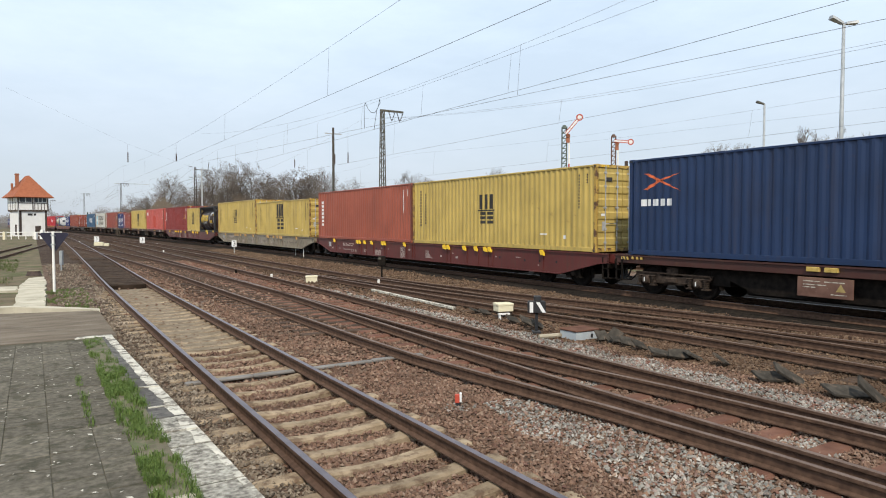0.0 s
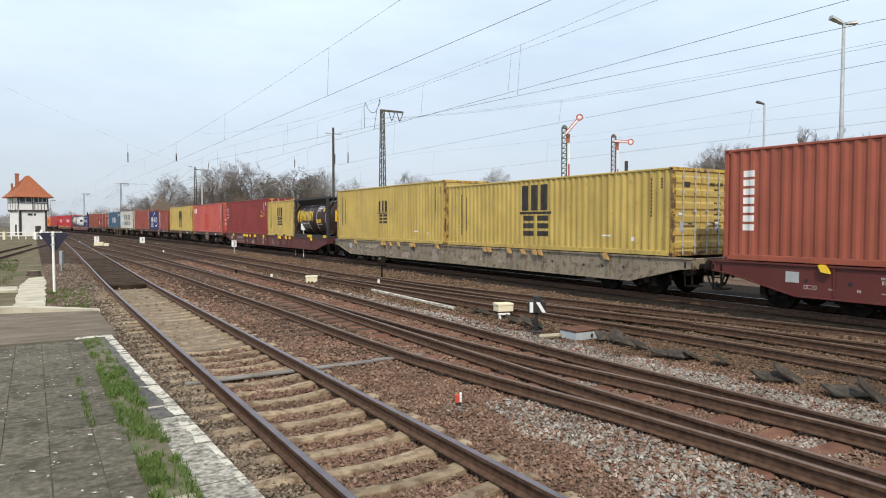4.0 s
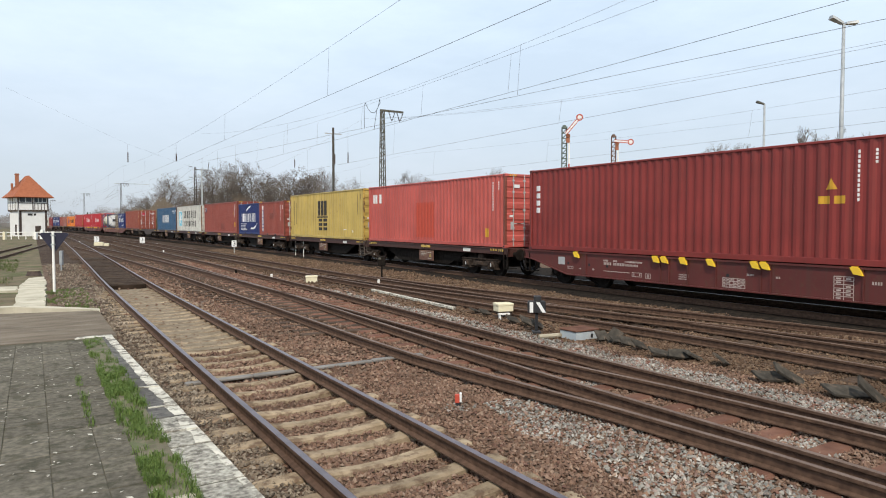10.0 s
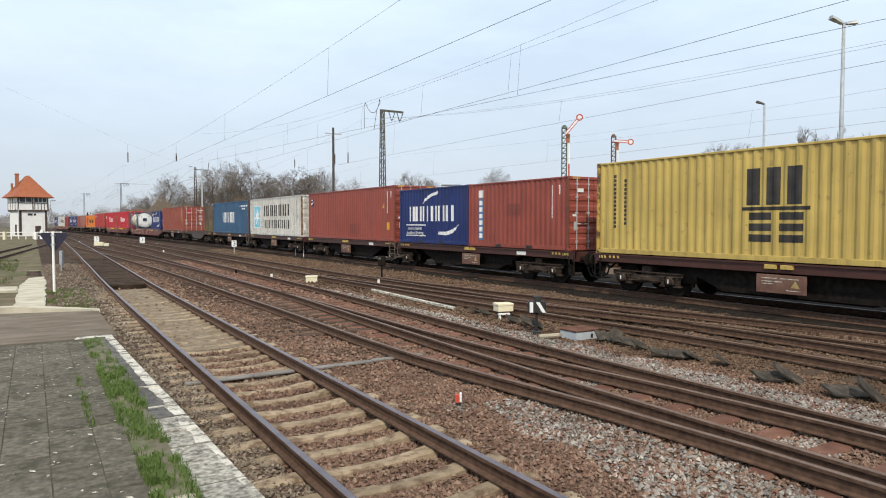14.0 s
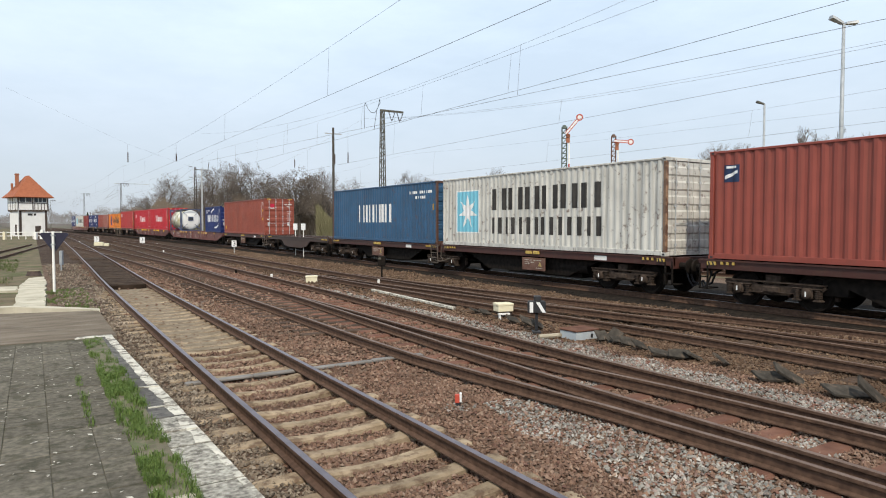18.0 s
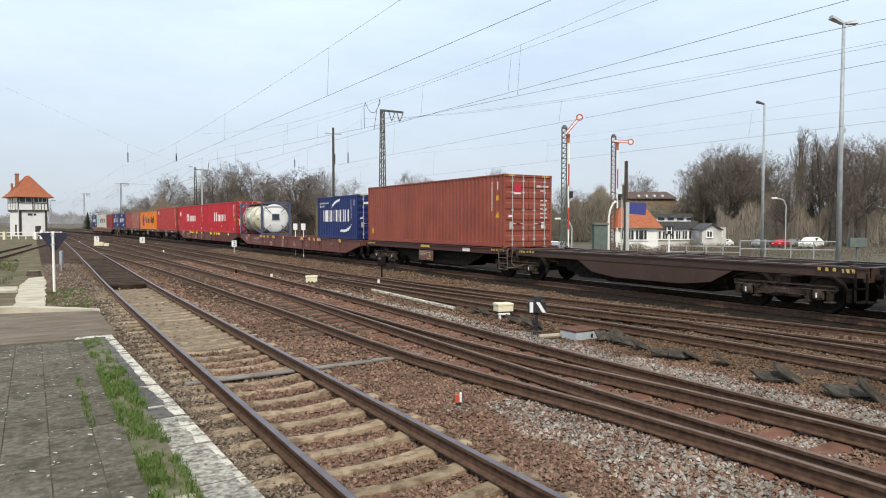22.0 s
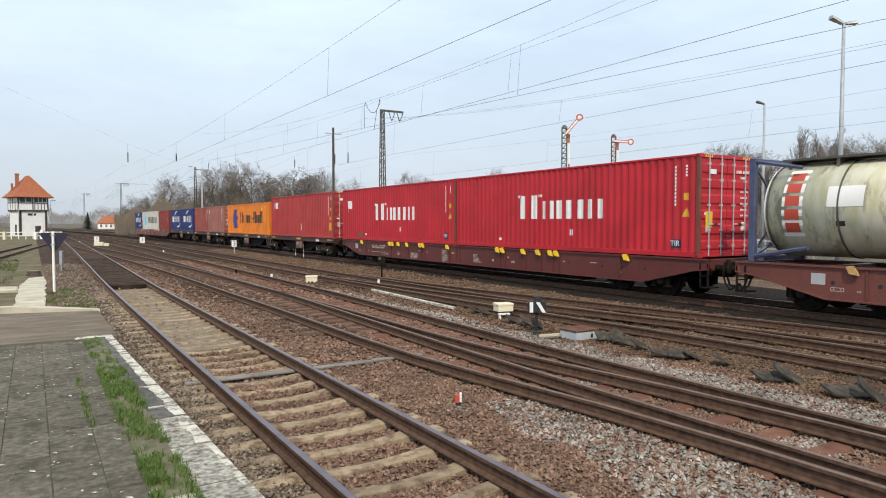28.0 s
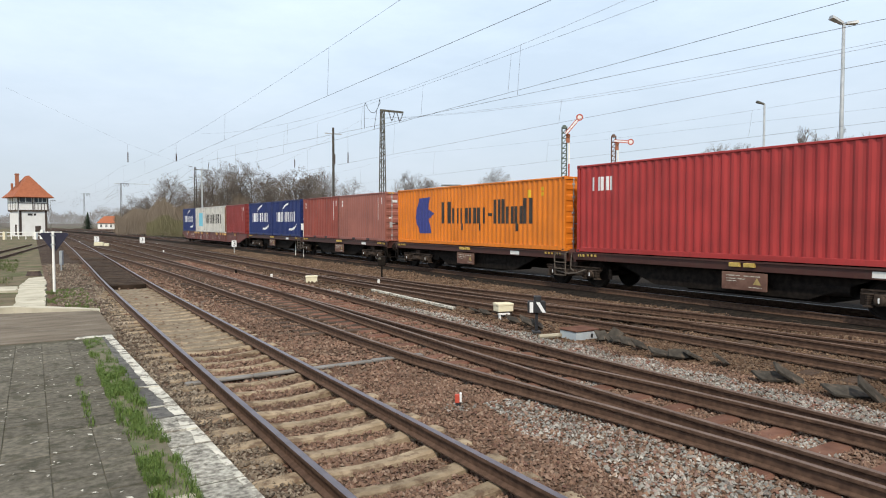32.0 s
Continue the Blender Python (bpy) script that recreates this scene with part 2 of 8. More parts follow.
def ease(rows):
    """A smooth curve x(y) through the given (y, x) rows."""
    def f(y):
        if y <= rows[0][0]:
            return rows[0][1]
        for i in range(len(rows) - 1):
            (a, p), (b, q) = rows[i], rows[i + 1]
            if y <= b:
                m0 = (q - rows[i - 1][1]) / (b - rows[i - 1][0]) if i else 0.0
                m1 = (rows[i + 2][1] - p) / (rows[i + 2][0] - a) if i + 2 < len(rows) else (q - p) / (b - a)
                t, h = (y - a) / (b - a), b - a
                return (2*t**3 - 3*t*t + 1) * p + (t**3 - 2*t*t + t) * h * m0 + (3*t*t - 2*t**3) * q + (t**3 - t*t) * h * m1
        (a, p), (b, q) = rows[-2:]
        return q + (q - p) / (b - a) * (y - b)
    return f


RAIL_PROF = [(-0.036, 0.0), (-0.036, -0.035), (-0.010, -0.05), (-0.010, -0.135), (-0.066, -0.15), (-0.066, -0.165), (0.066, -0.165), (0.066, -0.15), (0.010, -0.135), (0.010, -0.05), (0.036, -0.035), (0.036, 0.0), (0.026, 0.004), (-0.026, 0.004)]
RAIL_MI = [0] * 11 + [1, 1, 1]


def rail_line(fx, y0, y1, z, off, step=2.0):
    pts = []
    n = max(2, int((y1 - y0) / step))
    for i in range(n + 1):
        y = y0 + (y1 - y0) * i / n
        t = Vector((fx(y + 0.05) - fx(y - 0.05), 0.1)).normalized()
        pts.append((fx(y) + off * t.y, y - off * t.x, z, t.x, t.y))
    return pts


def rails(name, label, fx, y0, y1, z, top, step=2.0, sides=(-0.7525, 0.7525)):
    tr = thing(name, label, "railway track")
    for s in sides:
        Build().sweep(RAIL_PROF, rail_line(fx, y0, y1, z, s, step), RAIL_MI).ob("rail", [M_RAIL, top], tr)
    return tr


F1 = ease([(-20, 3.02), (22, 3.02), (45, 3.36), (70, 3.72), (110, 4.0), (160, 3.2), (240, -2.0)])
F2 = ease([(-20, 7.38), (8, 7.38), (14, 7.55), (22, 7.80), (45, 7.85), (75, 7.80), (120, 7.2), (200, 4.2), (260, 0.0)])
F2A = ease([(-8, 7.06), (3, 7.04), (5, 6.97), (6.6, 6.8), (9, 6.5), (11, 6.36), (17, 6.34), (23, 6.25), (33, 6.12), (45, 5.7), (60, 4.9), (75, 4.0)])
F3 = ease([(-20, 12.2), (8, 12.2), (14, 11.75), (20, 11.5), (27, 11.3), (50, 11.1), (90, 10.6), (140, 8.6), (240, 0.5)])
F3B = ease([(-12, 15.0), (2, 14.75), (7, 14.1), (11, 13.4), (15, 12.7), (20, 12.0), (27, 11.35)])
F4 = lambda y: X4 if y < BEND_AT else X4 - (y - BEND_AT) ** 2 / (2 * BEND_R)
F5 = lambda y: F4(y) + 9.2


def on_ray(px, dist):
    """World x, y at a bearing given as the tangent to the right of the view axis, at that depth."""
    return math.cos(HEADING) * px * dist + math.sin(HEADING) * dist, -math.sin(HEADING) * px * dist + math.cos(HEADING) * dist


# ---- ground ----
def ground_mat(name="ballast_and_soil", k=1.0):
    m = bpy.data.materials.new(name)
    m.use_nodes = True
    n, l = m.node_tree.nodes, m.node_tree.links
    b = n["Principled BSDF"]
    co = n.new("ShaderNodeTexCoord")
    vo = n.new("ShaderNodeTexVoronoi")
    vo.inputs["Scale"].default_value = 17
    l.new(co.outputs["Object"], vo.inputs["Vector"])
    hs = n.new("ShaderNodeSeparateColor")
    l.new(vo.outputs["Color"], hs.inputs["Color"])
    ramp = n.new("ShaderNodeValToRGB")
    ramp.color_ramp.elements[0].color = (0.075 * k, 0.048 * k, 0.034 * k, 1)
    ramp.color_ramp.elements[1].color = (0.19 * k, 0.135 * k, 0.098 * k, 1)
    l.new(hs.outputs["Red"], ramp.inputs["Fac"])
    big = n.new("ShaderNodeTexNoise")
    big.inputs["Scale"].default_value, big.inputs["Detail"].default_value = 0.35, 6
    l.new(co.outputs["Object"], big.inputs["Vector"])
    mr = n.new("ShaderNodeMapRange")
    mr.inputs["From Min"].default_value, mr.inputs["From Max"].default_value = 0.4, 0.6
    l.new(big.outputs["Fac"], mr.inputs["Value"])
    mx = n.new("ShaderNodeMix")
    mx.data_type, mx.blend_type = "RGBA", "MULTIPLY"
    mx.inputs["B"].default_value = (0.68, 0.62, 0.58, 1)
    l.new(mr.outputs["Result"], mx.inputs["Factor"])
    l.new(ramp.outputs["Color"], mx.inputs["A"])
    l.new(mx.outputs["Result"], b.inputs["Base Color"])
    b.inputs["Roughness"].default_value = 0.95
    b.inputs["Specular IOR Level"].default_value = 0.12
    bp = n.new("ShaderNodeBump")
    bp.inputs["Strength"].default_value, bp.inputs["Distance"].default_value = 0.8, 0.04
    inv = n.new("ShaderNodeMath")
    inv.operation = "SUBTRACT"
    inv.inputs[0].default_value = 1.0
    l.new(vo.outputs["Distance"], inv.inputs[1])
    l.new(inv.outputs["Value"], bp.inputs["Height"])
    l.new(bp.outputs["Normal"], b.inputs["Normal"])
    return m


M_GROUND = ground_mat("ballast_and_soil", 1.18)
M_GROUNDFAR = ground_mat("sooty_ballast", 0.58)
M_MEADOW = surf("thin_grass_and_earth", (0.105, 0.082, 0.052), (0.18, 0.145, 0.092), 1.2, 0.95, 0, 0.8, 14, spots=((0.072, 0.088, 0.030), 0.75), spot_scale=0.55, spot_at=0.50, gloss=0.12)
M_FAR = surf("distant_ground", (0.085, 0.075, 0.05), (0.125, 0.11, 0.075), 0.05, 0.95, 0, 0.2, 2)


def ground_height(x, y):
    h = -0.235 + 0.03 * noise.noise(Vector((x * 0.5, y * 0.5, 0))) + 0.025 * noise.noise(Vector((x * 2.3, y * 2.3, 3)))
    k = min(1.0, max(0.0, (x - 13.6) / 2.2))
    h -= 0.042 * min(1.0, max(0.0, (0.85 - abs(x - 3.02)) / 0.2)) * (1.0 if y < 28 else 0.5)
    h += 0.022 * min(1.0, max(0.0, (2.2 - x) / 0.15)) * min(1.0, max(0.0, (x - 1.2) / 0.15))
    d = min(1.0, max(0.0, (x - 34) / 22))
    return h + 0.15 * k - 1.5 * d * d * (3 - 2 * d)


def ground():
    xs = [-900, -300, -120, -60, -30, -14, -6, -2, 0.4] + [1.0 + 0.28 * i for i in range(64)] + [19.5, 20.5, 22, 25, 30, 34, 38, 42, 46, 50, 56, 62, 80, 100, 200, 500, 1800]
    ys = [-600, -150, -40, -12, -4, 0, 2] + [2.6 + 0.3 * i for i in range(58)] + [20 + 1.2 * i for i in range(45)] + [76, 80, 86, 94, 104, 120, 140, 170, 220, 320, 600, 1500, 3000]
    v = [(x, y, ground_height(x, y)) for y in ys for x in xs]
    n = len(xs)
    f = [(j * n + i, j * n + i + 1, (j + 1) * n + i + 1, (j + 1) * n + i) for j in range(len(ys) - 1) for i in range(n - 1)]
    me = bpy.data.meshes.new("ground")
    me.from_pydata(v, [], f)
    for m in (M_GROUND, M_MEADOW, M_FAR, M_GROUNDFAR):
        me.materials.append(m)
    mi = []
    for j in range(len(ys) - 1):
        for i in range(n - 1):
            x, y = xs[i], ys[j]
            mi.append(2 if (x < -60 or x >= 62 or y > 220 or y < -12) else 1 if (x < 0.3 and y > 4 or x > 24) else 3 if (y > 46 and x < 17) else 0)
    me.polygons.foreach_set("material_index", mi)
    me.polygons.foreach_set("use_smooth", [True] * len(f))
    o = new("ground", me)
    return tagged(o, "brown-red ballast and earth between the tracks", "ground", kind="structure")


ground()

TRACKS = [
    rails("railway_track", "main platform track with polished rails on concrete sleepers", F1, -8, 230, 0.0, M_RAILTOP),
    rails("railway_track", "rusty second track on reddish steel sleepers", F2, -8, 250, 0.0, M_RAILTOP2),
    rails("railway_track", "crossover track curving towards the platform line", F2A, -8, 74, 0.0, M_RAILTOP2),
    rails("railway_track", "third track with dull rusty rails", F3, -10, 235, 0.0, M_RAILTOP2),
    rails("railway_track", "diverging track of a turnout with rusty rails", F3B, -8, 27, 0.03, M_RAILTOP2),
    rails("railway_track", "goods train track with shiny worn rails", F4, -290, 345, Z4, M_RAILTOP, 4.0),
    rails("railway_track", "far track behind the goods line", F5, -14, 330, Z4, M_RAILTOP2, 4.0),
]


def oily_shaded_bed():
    """Oily ballast between and beyond the goods rails, near black for the train's shade."""
    m = surf("oily_shaded_ballast", (0.012, 0.010, 0.009), (0.035, 0.028, 0.022), 9, 1.0, 0, 0.8, 30, gloss=0.05)
    b = Build()
    ys = [-14 + i * 3.0 for i in range(80)]
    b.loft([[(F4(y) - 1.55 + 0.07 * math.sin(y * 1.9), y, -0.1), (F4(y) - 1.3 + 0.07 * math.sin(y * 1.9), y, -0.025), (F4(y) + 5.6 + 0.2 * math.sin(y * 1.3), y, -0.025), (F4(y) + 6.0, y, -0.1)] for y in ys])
    tagged(b.ob("shaded_ballast", m), "dark oily ballast between and behind the goods track rails with the train's shade painted in", "ballast", kind="structure")


def sand_fill():
    b = Build()
    ys = [13.6 + i for i in range(15)]
    b.loft([[(F1(y) - 0.68, y, -0.3), (F1(y) - 0.66, y, -0.212), (F1(y) - 0.4, y, -0.236 + 0.004 * math.sin(y * 3)), (F1(y) + 0.4, y, -0.236 + 0.004 * math.sin(y * 5)), (F1(y) + 0.66, y, -0.212), (F1(y) + 0.68, y, -0.3)] for y in ys])
    tagged(b.ob("sand_fill", surf("tan_sand_fill", (0.15, 0.112, 0.072), (0.25, 0.195, 0.13), 7, 0.95, 0, 0.7, 50)), "tan sand and grit filling the platform track between the sleepers", "ballast", kind="structure")


def sleepers():
    cs = Build()
    lp = []
    for x, hw, h in ((-1.3, 0.085, 0.14), (-1.22, 0.115, 0.178), (-0.78, 0.118, 0.19), (-0.45, 0.095, 0.155), (-0.15, 0.085, 0.138), (0.15, 0.085, 0.138), (0.45, 0.095, 0.155), (0.78, 0.118, 0.19), (1.22, 0.115, 0.178), (1.3, 0.085, 0.14)):
        lp.append([(x, -hw - 0.02, -0.2), (x, -hw, h - 0.2 - 0.02), (x, -hw + 0.03, h - 0.2), (x, hw - 0.03, h - 0.2), (x, hw, h - 0.2 - 0.02), (x, hw + 0.02, -0.2)])
    cs.loft(lp)
    conc = cs.mesh("concrete_sleeper", M_CONC)
    st = Build().box(-1.25, 1.25, -0.13, 0.13, -0.2, 0.0, 0.03).mesh("steel_sleeper", M_STEELSL)
    wd = Build().box(-1.3, 1.3, -0.13, 0.13, -0.2, 0.0, 0.012).mesh("wood_sleeper", M_WOODSL)
    for tr, fx, me, y0, y1, gap, z in ((TRACKS[0], F1, conc, -7, 27, 0.6, -0.168), (TRACKS[0], F1, wd, 51.5, 96, 0.65, -0.185), (TRACKS[1], F2, st, 1.2, 46, 0.66, -0.188), (TRACKS[1], F2, wd, 46.2, 112, 0.68, -0.19), (TRACKS[2], F2A, wd, 14, 68, 0.66, -0.178),
                                       (TRACKS[3], F3, wd, 2, 105, 0.68, -0.212), (TRACKS[4], F3B, wd, 1, 20, 0.68, -0.195), (TRACKS[5], F4, wd, 2, 110, 0.68, Z4 - 0.18)):
        y = y0
        while y < y1:
            a = math.atan2(fx(y + 0.1) - fx(y - 0.1), 0.2)
            put("sleeper", me, tr, Matrix.Translation((fx(y) + random.uniform(-0.02, 0.02), y, z)) @ Matrix.Rotation(-a + random.uniform(-0.012, 0.012), 4, "Z"))
            y += gap


# ---- the goods train ----
def shift(t):
    return 7.2666 * t + 0.002684 * t * t + 0.00033485 * t ** 3


RIDERS = []   # (object, arc place at 0 s, height)


def ride(ob, q, z):
    RIDERS.append((ob, q, z))
    return ob


PITCH = 0.278


def rib(y):
    """Depth of the side sheet's corrugation at y."""
    p = (y % PITCH) / PITCH
    return 0.0 if p < 0.25 else (p - 0.25) / 0.25 if p < 0.5 else 1.0 if p < 0.75 else (1 - p) / 0.25


def rib_breaks(y0, y1):
    s = {y0, y1}
    k = math.floor(y0 / (PITCH / 4))
    while k * PITCH / 4 < y1:
        if k * PITCH / 4 > y0:
            s.add(k * PITCH / 4)
        k += 1
    return sorted(s)


def side_sheet(L, H, x, depth):
    """Corrugated side wall; depth < 0 goes inward from x for the camera side."""
    b = Build()
    ys = rib_breaks(-L / 2 + 0.09, L / 2 - 0.09)
    lo, hi = 0.16, H - 0.07
    b.loft([[(x + depth * rib(y), y, lo), (x + depth * rib(y), y, hi), (x + (0.005 if depth > 0 else -0.005) + depth * (rib(y) * 1.0 + 0.3), y, hi), (x + (0.005 if depth > 0 else -0.005) + depth * (rib(y) + 0.3), y, lo)] for y in ys])
    return b


def container(name, L, H, mat, label, dark=None, near=None):
    """A steel box: y along the train with the doors at -L/2, the side seen by the camera at x = -1.219."""
    dark = dark or mat
    near = near or dark
    c = thing(name, label, "shipping container", "containers on the train")
    W, h = 1.219, L / 2
    for x, d in ((-W + 0.012, 0.036), (W - 0.012, -0.036)):
        me = side_sheet(L, H, x, d).mesh("side_panel", mat)
        put("side_panel", me, c)
    # roof with shallow ribs
    b = Build()
    ys = rib_breaks(-h + 0.09, h - 0.09)
    b.loft([[(-W + 0.05, y, H - 0.03 + 0.02 * rib(y)), (W - 0.05, y, H - 0.03 + 0.02 * rib(y)), (W - 0.05, y, H - 0.06), (-W + 0.05, y, H - 0.06)] for y in ys])
    b.ob("roof_panel", mat, c)
    for sx in (-1, 1):
        for sy in (-1, 1):
            x0, y0 = sx * W, sy * h
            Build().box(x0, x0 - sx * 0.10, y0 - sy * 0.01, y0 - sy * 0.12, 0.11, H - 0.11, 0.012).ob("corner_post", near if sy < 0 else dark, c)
            for z in (0, H - 0.118):
                Build().box(x0 + sx * 0.003, x0 - sx * 0.162, y0 + sy * 0.004, y0 - sy * 0.178, z, z + 0.118, 0.012).box(x0 + sx * 0.006, x0 - sx * 0.01, y0 - sy * 0.05, y0 - sy * 0.13, z + 0.03, z + 0.085, mi=1).ob("corner_casting", [dark, M_BLACK], c)
        Build().box(sx * W, sx * (W - 0.06), -h + 0.17, h - 0.17, H - 0.075, H - 0.012, 0.01).ob("top_rail", mat, c)
        Build().box(sx * W, sx * (W - 0.05), -h + 0.17, h - 0.17, 0.02, 0.165, 0.008).ob("bottom_rail", mat, c)
    if L < 7:
        for y in (-0.95, 0.95):
            Build().box(-W - 0.002, -W + 0.004, y - 0.18, y + 0.18, 0.03, 0.14).ob("fork_pocket", M_BLACK, c)
    Build().box(-W + 0.1, W - 0.1, -h + 0.1, h - 0.1, 0.1, 0.16).ob("floor", M_UNDER, c)
    # blind end
    b = Build()
    xs = [i * 0.25 / 4 for i in range(-17, 18)]
    b.loft([[(x, h - 0.02 - 0.04 * rib(x * PITCH / 0.25), z) for z in (0.14, H - 0.1)] + [(x, h - 0.03 - 0.06 - 0.01, z) for z in (H - 0.1, 0.14)] for x in xs])
    b.ob("end_wall", mat, c)
    for z0, z1 in ((0.02, 0.14), (H - 0.11, H - 0.01)):
        for sy in (-1, 1):
            Build().box(-W + 0.16, W - 0.16, sy * h, sy * (h - 0.08), z0, z1, 0.01).ob("end_sill", dark, c)
    for sx in (-1, 1):
        d = Build()
        x0, x1 = sx * 0.012, sx * (W - 0.10)
        z0, z1 = 0.15, H - 0.12
        pr = [(0.03, z0)]
        for i in range(6):
            za, zb = z0 + 0.06 + i * (z1 - z0 - 0.06) / 6, z0 + 0.06 + (i + 0.68) * (z1 - z0 - 0.06) / 6
            pr += [(0.034, za), (0.008, za + 0.05), (0.008, zb - 0.05), (0.034, zb)]
        pr += [(0.03, z1), (0.07, z1), (0.07, z0)]
        d.loft([[(x, -h + y, z) for y, z in pr] for x in (min(x0, x1), max(x0, x1))])
        door = d.ob("door", mat, c)
        for xr in (0.28, 0.82):
            r = Build().tube((sx * xr, -h - 0.012, 0.06), (sx * xr, -h - 0.012, H - 0.05), 0.019, n=6)
            for z in (0.3, 0.75, H * 0.5, H - 0.75, H - 0.3):
                r.box(sx * xr - 0.05, sx * xr + 0.05, -h - 0.03, -h + 0.03, z, z + 0.06)
            r.ob("lock_rod", M_GALV, door)
            Build().box(sx * xr, sx * xr + 0.4 * (-1 if xr > 0.5 else 1) * sx * 0.9, -h - 0.035, -h - 0.012, 0.93, 0.965).ob("door_handle", M_GALV, door)
    return c


def decal(parent, L, polys, mat, name="marking", label="", x=-1.219, step=0.035):
    """Paint on the corrugated side that follows its ribs. polys: outlines in (s, z), s metres from the far end towards the near end."""
    if 1 < len(polys) <= 24:
        for q in polys:
            decal(parent, L, [q], mat, name, label, x, step)
        return
    b = Build()
    h = L / 2
    s0, s1 = min(p[0] for q in polys for p in q), max(p[0] for q in polys for p in q)
    cuts = set(h - y for y in rib_breaks(h - s1, h - s0))
    for q in polys:
        cuts.update(p[0] for p in q)
    cuts = sorted(cuts)
    fine = []
    for a, c in zip(cuts[:-1], cuts[1:]):
        k = max(1, int((c - a) / step))
        fine += [a + (c - a) * i / k for i in range(k)]
    fine.append(cuts[-1])

    def spans(s, q):
        zs = []
        for (a, p), (c, r) in zip(q, q[1:] + q[:1]):
            if (a <= s) != (c <= s):
                zs.append(p + (r - p) * (s - a) / (c - a))
        zs.sort()
        return list(zip(zs[::2], zs[1::2]))
    for a, c in zip(fine[:-1], fine[1:]):
        if c - a < 1e-5:
            continue
        ya, yc = h - a, h - c
        xa, xc = x + 0.012 + 0.036 * rib(ya) - 0.005, x + 0.012 + 0.036 * rib(yc) - 0.005
        e = (c - a) * 0.02
        for q in polys:
            A, C = spans(a + e, q), spans(c - e, q)
            for (p0, p1), (r0, r1) in zip(A, C):
                b.loft([[(xa, ya, p0), (xa, ya, p1), (xa + 0.002, ya, p1), (xa + 0.002, ya, p0)], [(xc, yc, r0), (xc, yc, r1), (xc + 0.002, yc, r1), (xc + 0.002, yc, r0)]])
    o = b.ob(name, mat, parent, label)
    w = bmesh.new()
    w.from_mesh(o.data)
    bmesh.ops.remove_doubles(w, verts=w.verts, dist=0.0009)
    w.to_mesh(o.data)
    w.free()
    return o


def rect(s0, s1, z0, z1):
    return [(s0, z0), (s1, z0), (s1, z1), (s0, z1)]


def bars(s, z, height, widths, gap):
    out = []
    for w in widths:
        if w > 0.3:
            out += [rect(s, s + w * 0.30, z, z + height), rect(s + w * 0.68, s + w, z, z + height)]
        elif w > 0:
            out.append(rect(s, s + w, z, z + height))
        s += abs(w) + gap
    return out


def column(s, z0, z1, n, w):
    """A column of small upright blocks, as for lettering set one sign above the other."""
    p = (z1 - z0) / n
    return [rect(s, s + w, z0 + i * p + p * 0.15, z0 + i * p + p * 0.85) for i in range(n)]


def m_paint():
    P = {}
    for k, c, r, a in (("yellow", (0.57, 0.415, 0.118), 0.45, 0.635), ("yellow_post", (0.56, 0.36, 0.08), 0.95, 0.50), ("navy", (0.016, 0.037, 0.10), 0.25, 0.66), ("brick", (0.30, 0.072, 0.052), 0.3, 0.66), ("brick_orange", (0.36, 0.098, 0.06), 0.3, 0.66), ("maroon", (0.25, 0.038, 0.033), 0.25, 0.68),
                    ("salmon", (0.53, 0.11, 0.09), 0.2, 0.68), ("white", (0.64, 0.625, 0.57), 0.8, 0.60), ("blue", (0.038, 0.105, 0.20), 0.55, 0.60), ("blue_post", (0.11, 0.06, 0.045), 0.6, 0.55), ("rust", (0.285, 0.072, 0.046), 0.25, 0.68),
                    ("red", (0.50, 0.02, 0.032), 0.15, 0.70), ("tomato", (0.42, 0.044, 0.042), 0.2, 0.68), ("orange", (0.78, 0.22, 0.02), 0.25, 0.68), ("faded", (0.34, 0.13, 0.10), 0.3, 0.66), ("royal", (0.015, 0.030, 0.135), 0.2, 0.68),
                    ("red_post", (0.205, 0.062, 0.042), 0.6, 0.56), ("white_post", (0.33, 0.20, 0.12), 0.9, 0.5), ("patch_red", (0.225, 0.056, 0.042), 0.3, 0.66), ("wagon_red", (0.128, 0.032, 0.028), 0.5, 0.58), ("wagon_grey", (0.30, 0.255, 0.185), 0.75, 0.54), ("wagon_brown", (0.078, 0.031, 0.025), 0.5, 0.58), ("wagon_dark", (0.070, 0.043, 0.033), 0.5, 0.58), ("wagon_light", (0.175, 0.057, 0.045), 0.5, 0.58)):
        P[k] = paint("paint_" + k, c, r, a, 0.45)
    return P


P = m_paint()
M_INK = surf("dark_marking", (0.025, 0.022, 0.02), (0.05, 0.045, 0.04), 3, 0.6, 0, 0)
M_WMARK = surf("white_marking", (0.78, 0.78, 0.77), (0.68, 0.68, 0.67), 5, 0.6, 0, 0)
M_YMARK = surf("yellow_marking", (0.75, 0.50, 0.03), (0.66, 0.42, 0.03), 5, 0.6, 0, 0)
M_STICKER = surf("amber_sticker", (0.62, 0.345, 0.03), (0.53, 0.285, 0.03), 5, 0.6, 0, 0)
M_OMARK = surf("orange_red_marking", (0.70, 0.16, 0.06), (0.62, 0.13, 0.05), 5, 0.6, 0, 0)
M_CRIMSON = surf("crimson_marking", (0.55, 0.02, 0.06), (0.47, 0.02, 0.05), 5, 0.6, 0, 0)
M_LBLUE = surf("light_blue_marking", (0.16, 0.47, 0.60), (0.20, 0.52, 0.64), 5, 0.6, 0, 0)
M_LBLUE2 = surf("mid_blue_marking", (0.06, 0.16, 0.32), (0.08, 0.19, 0.36), 5, 0.6, 0, 0)
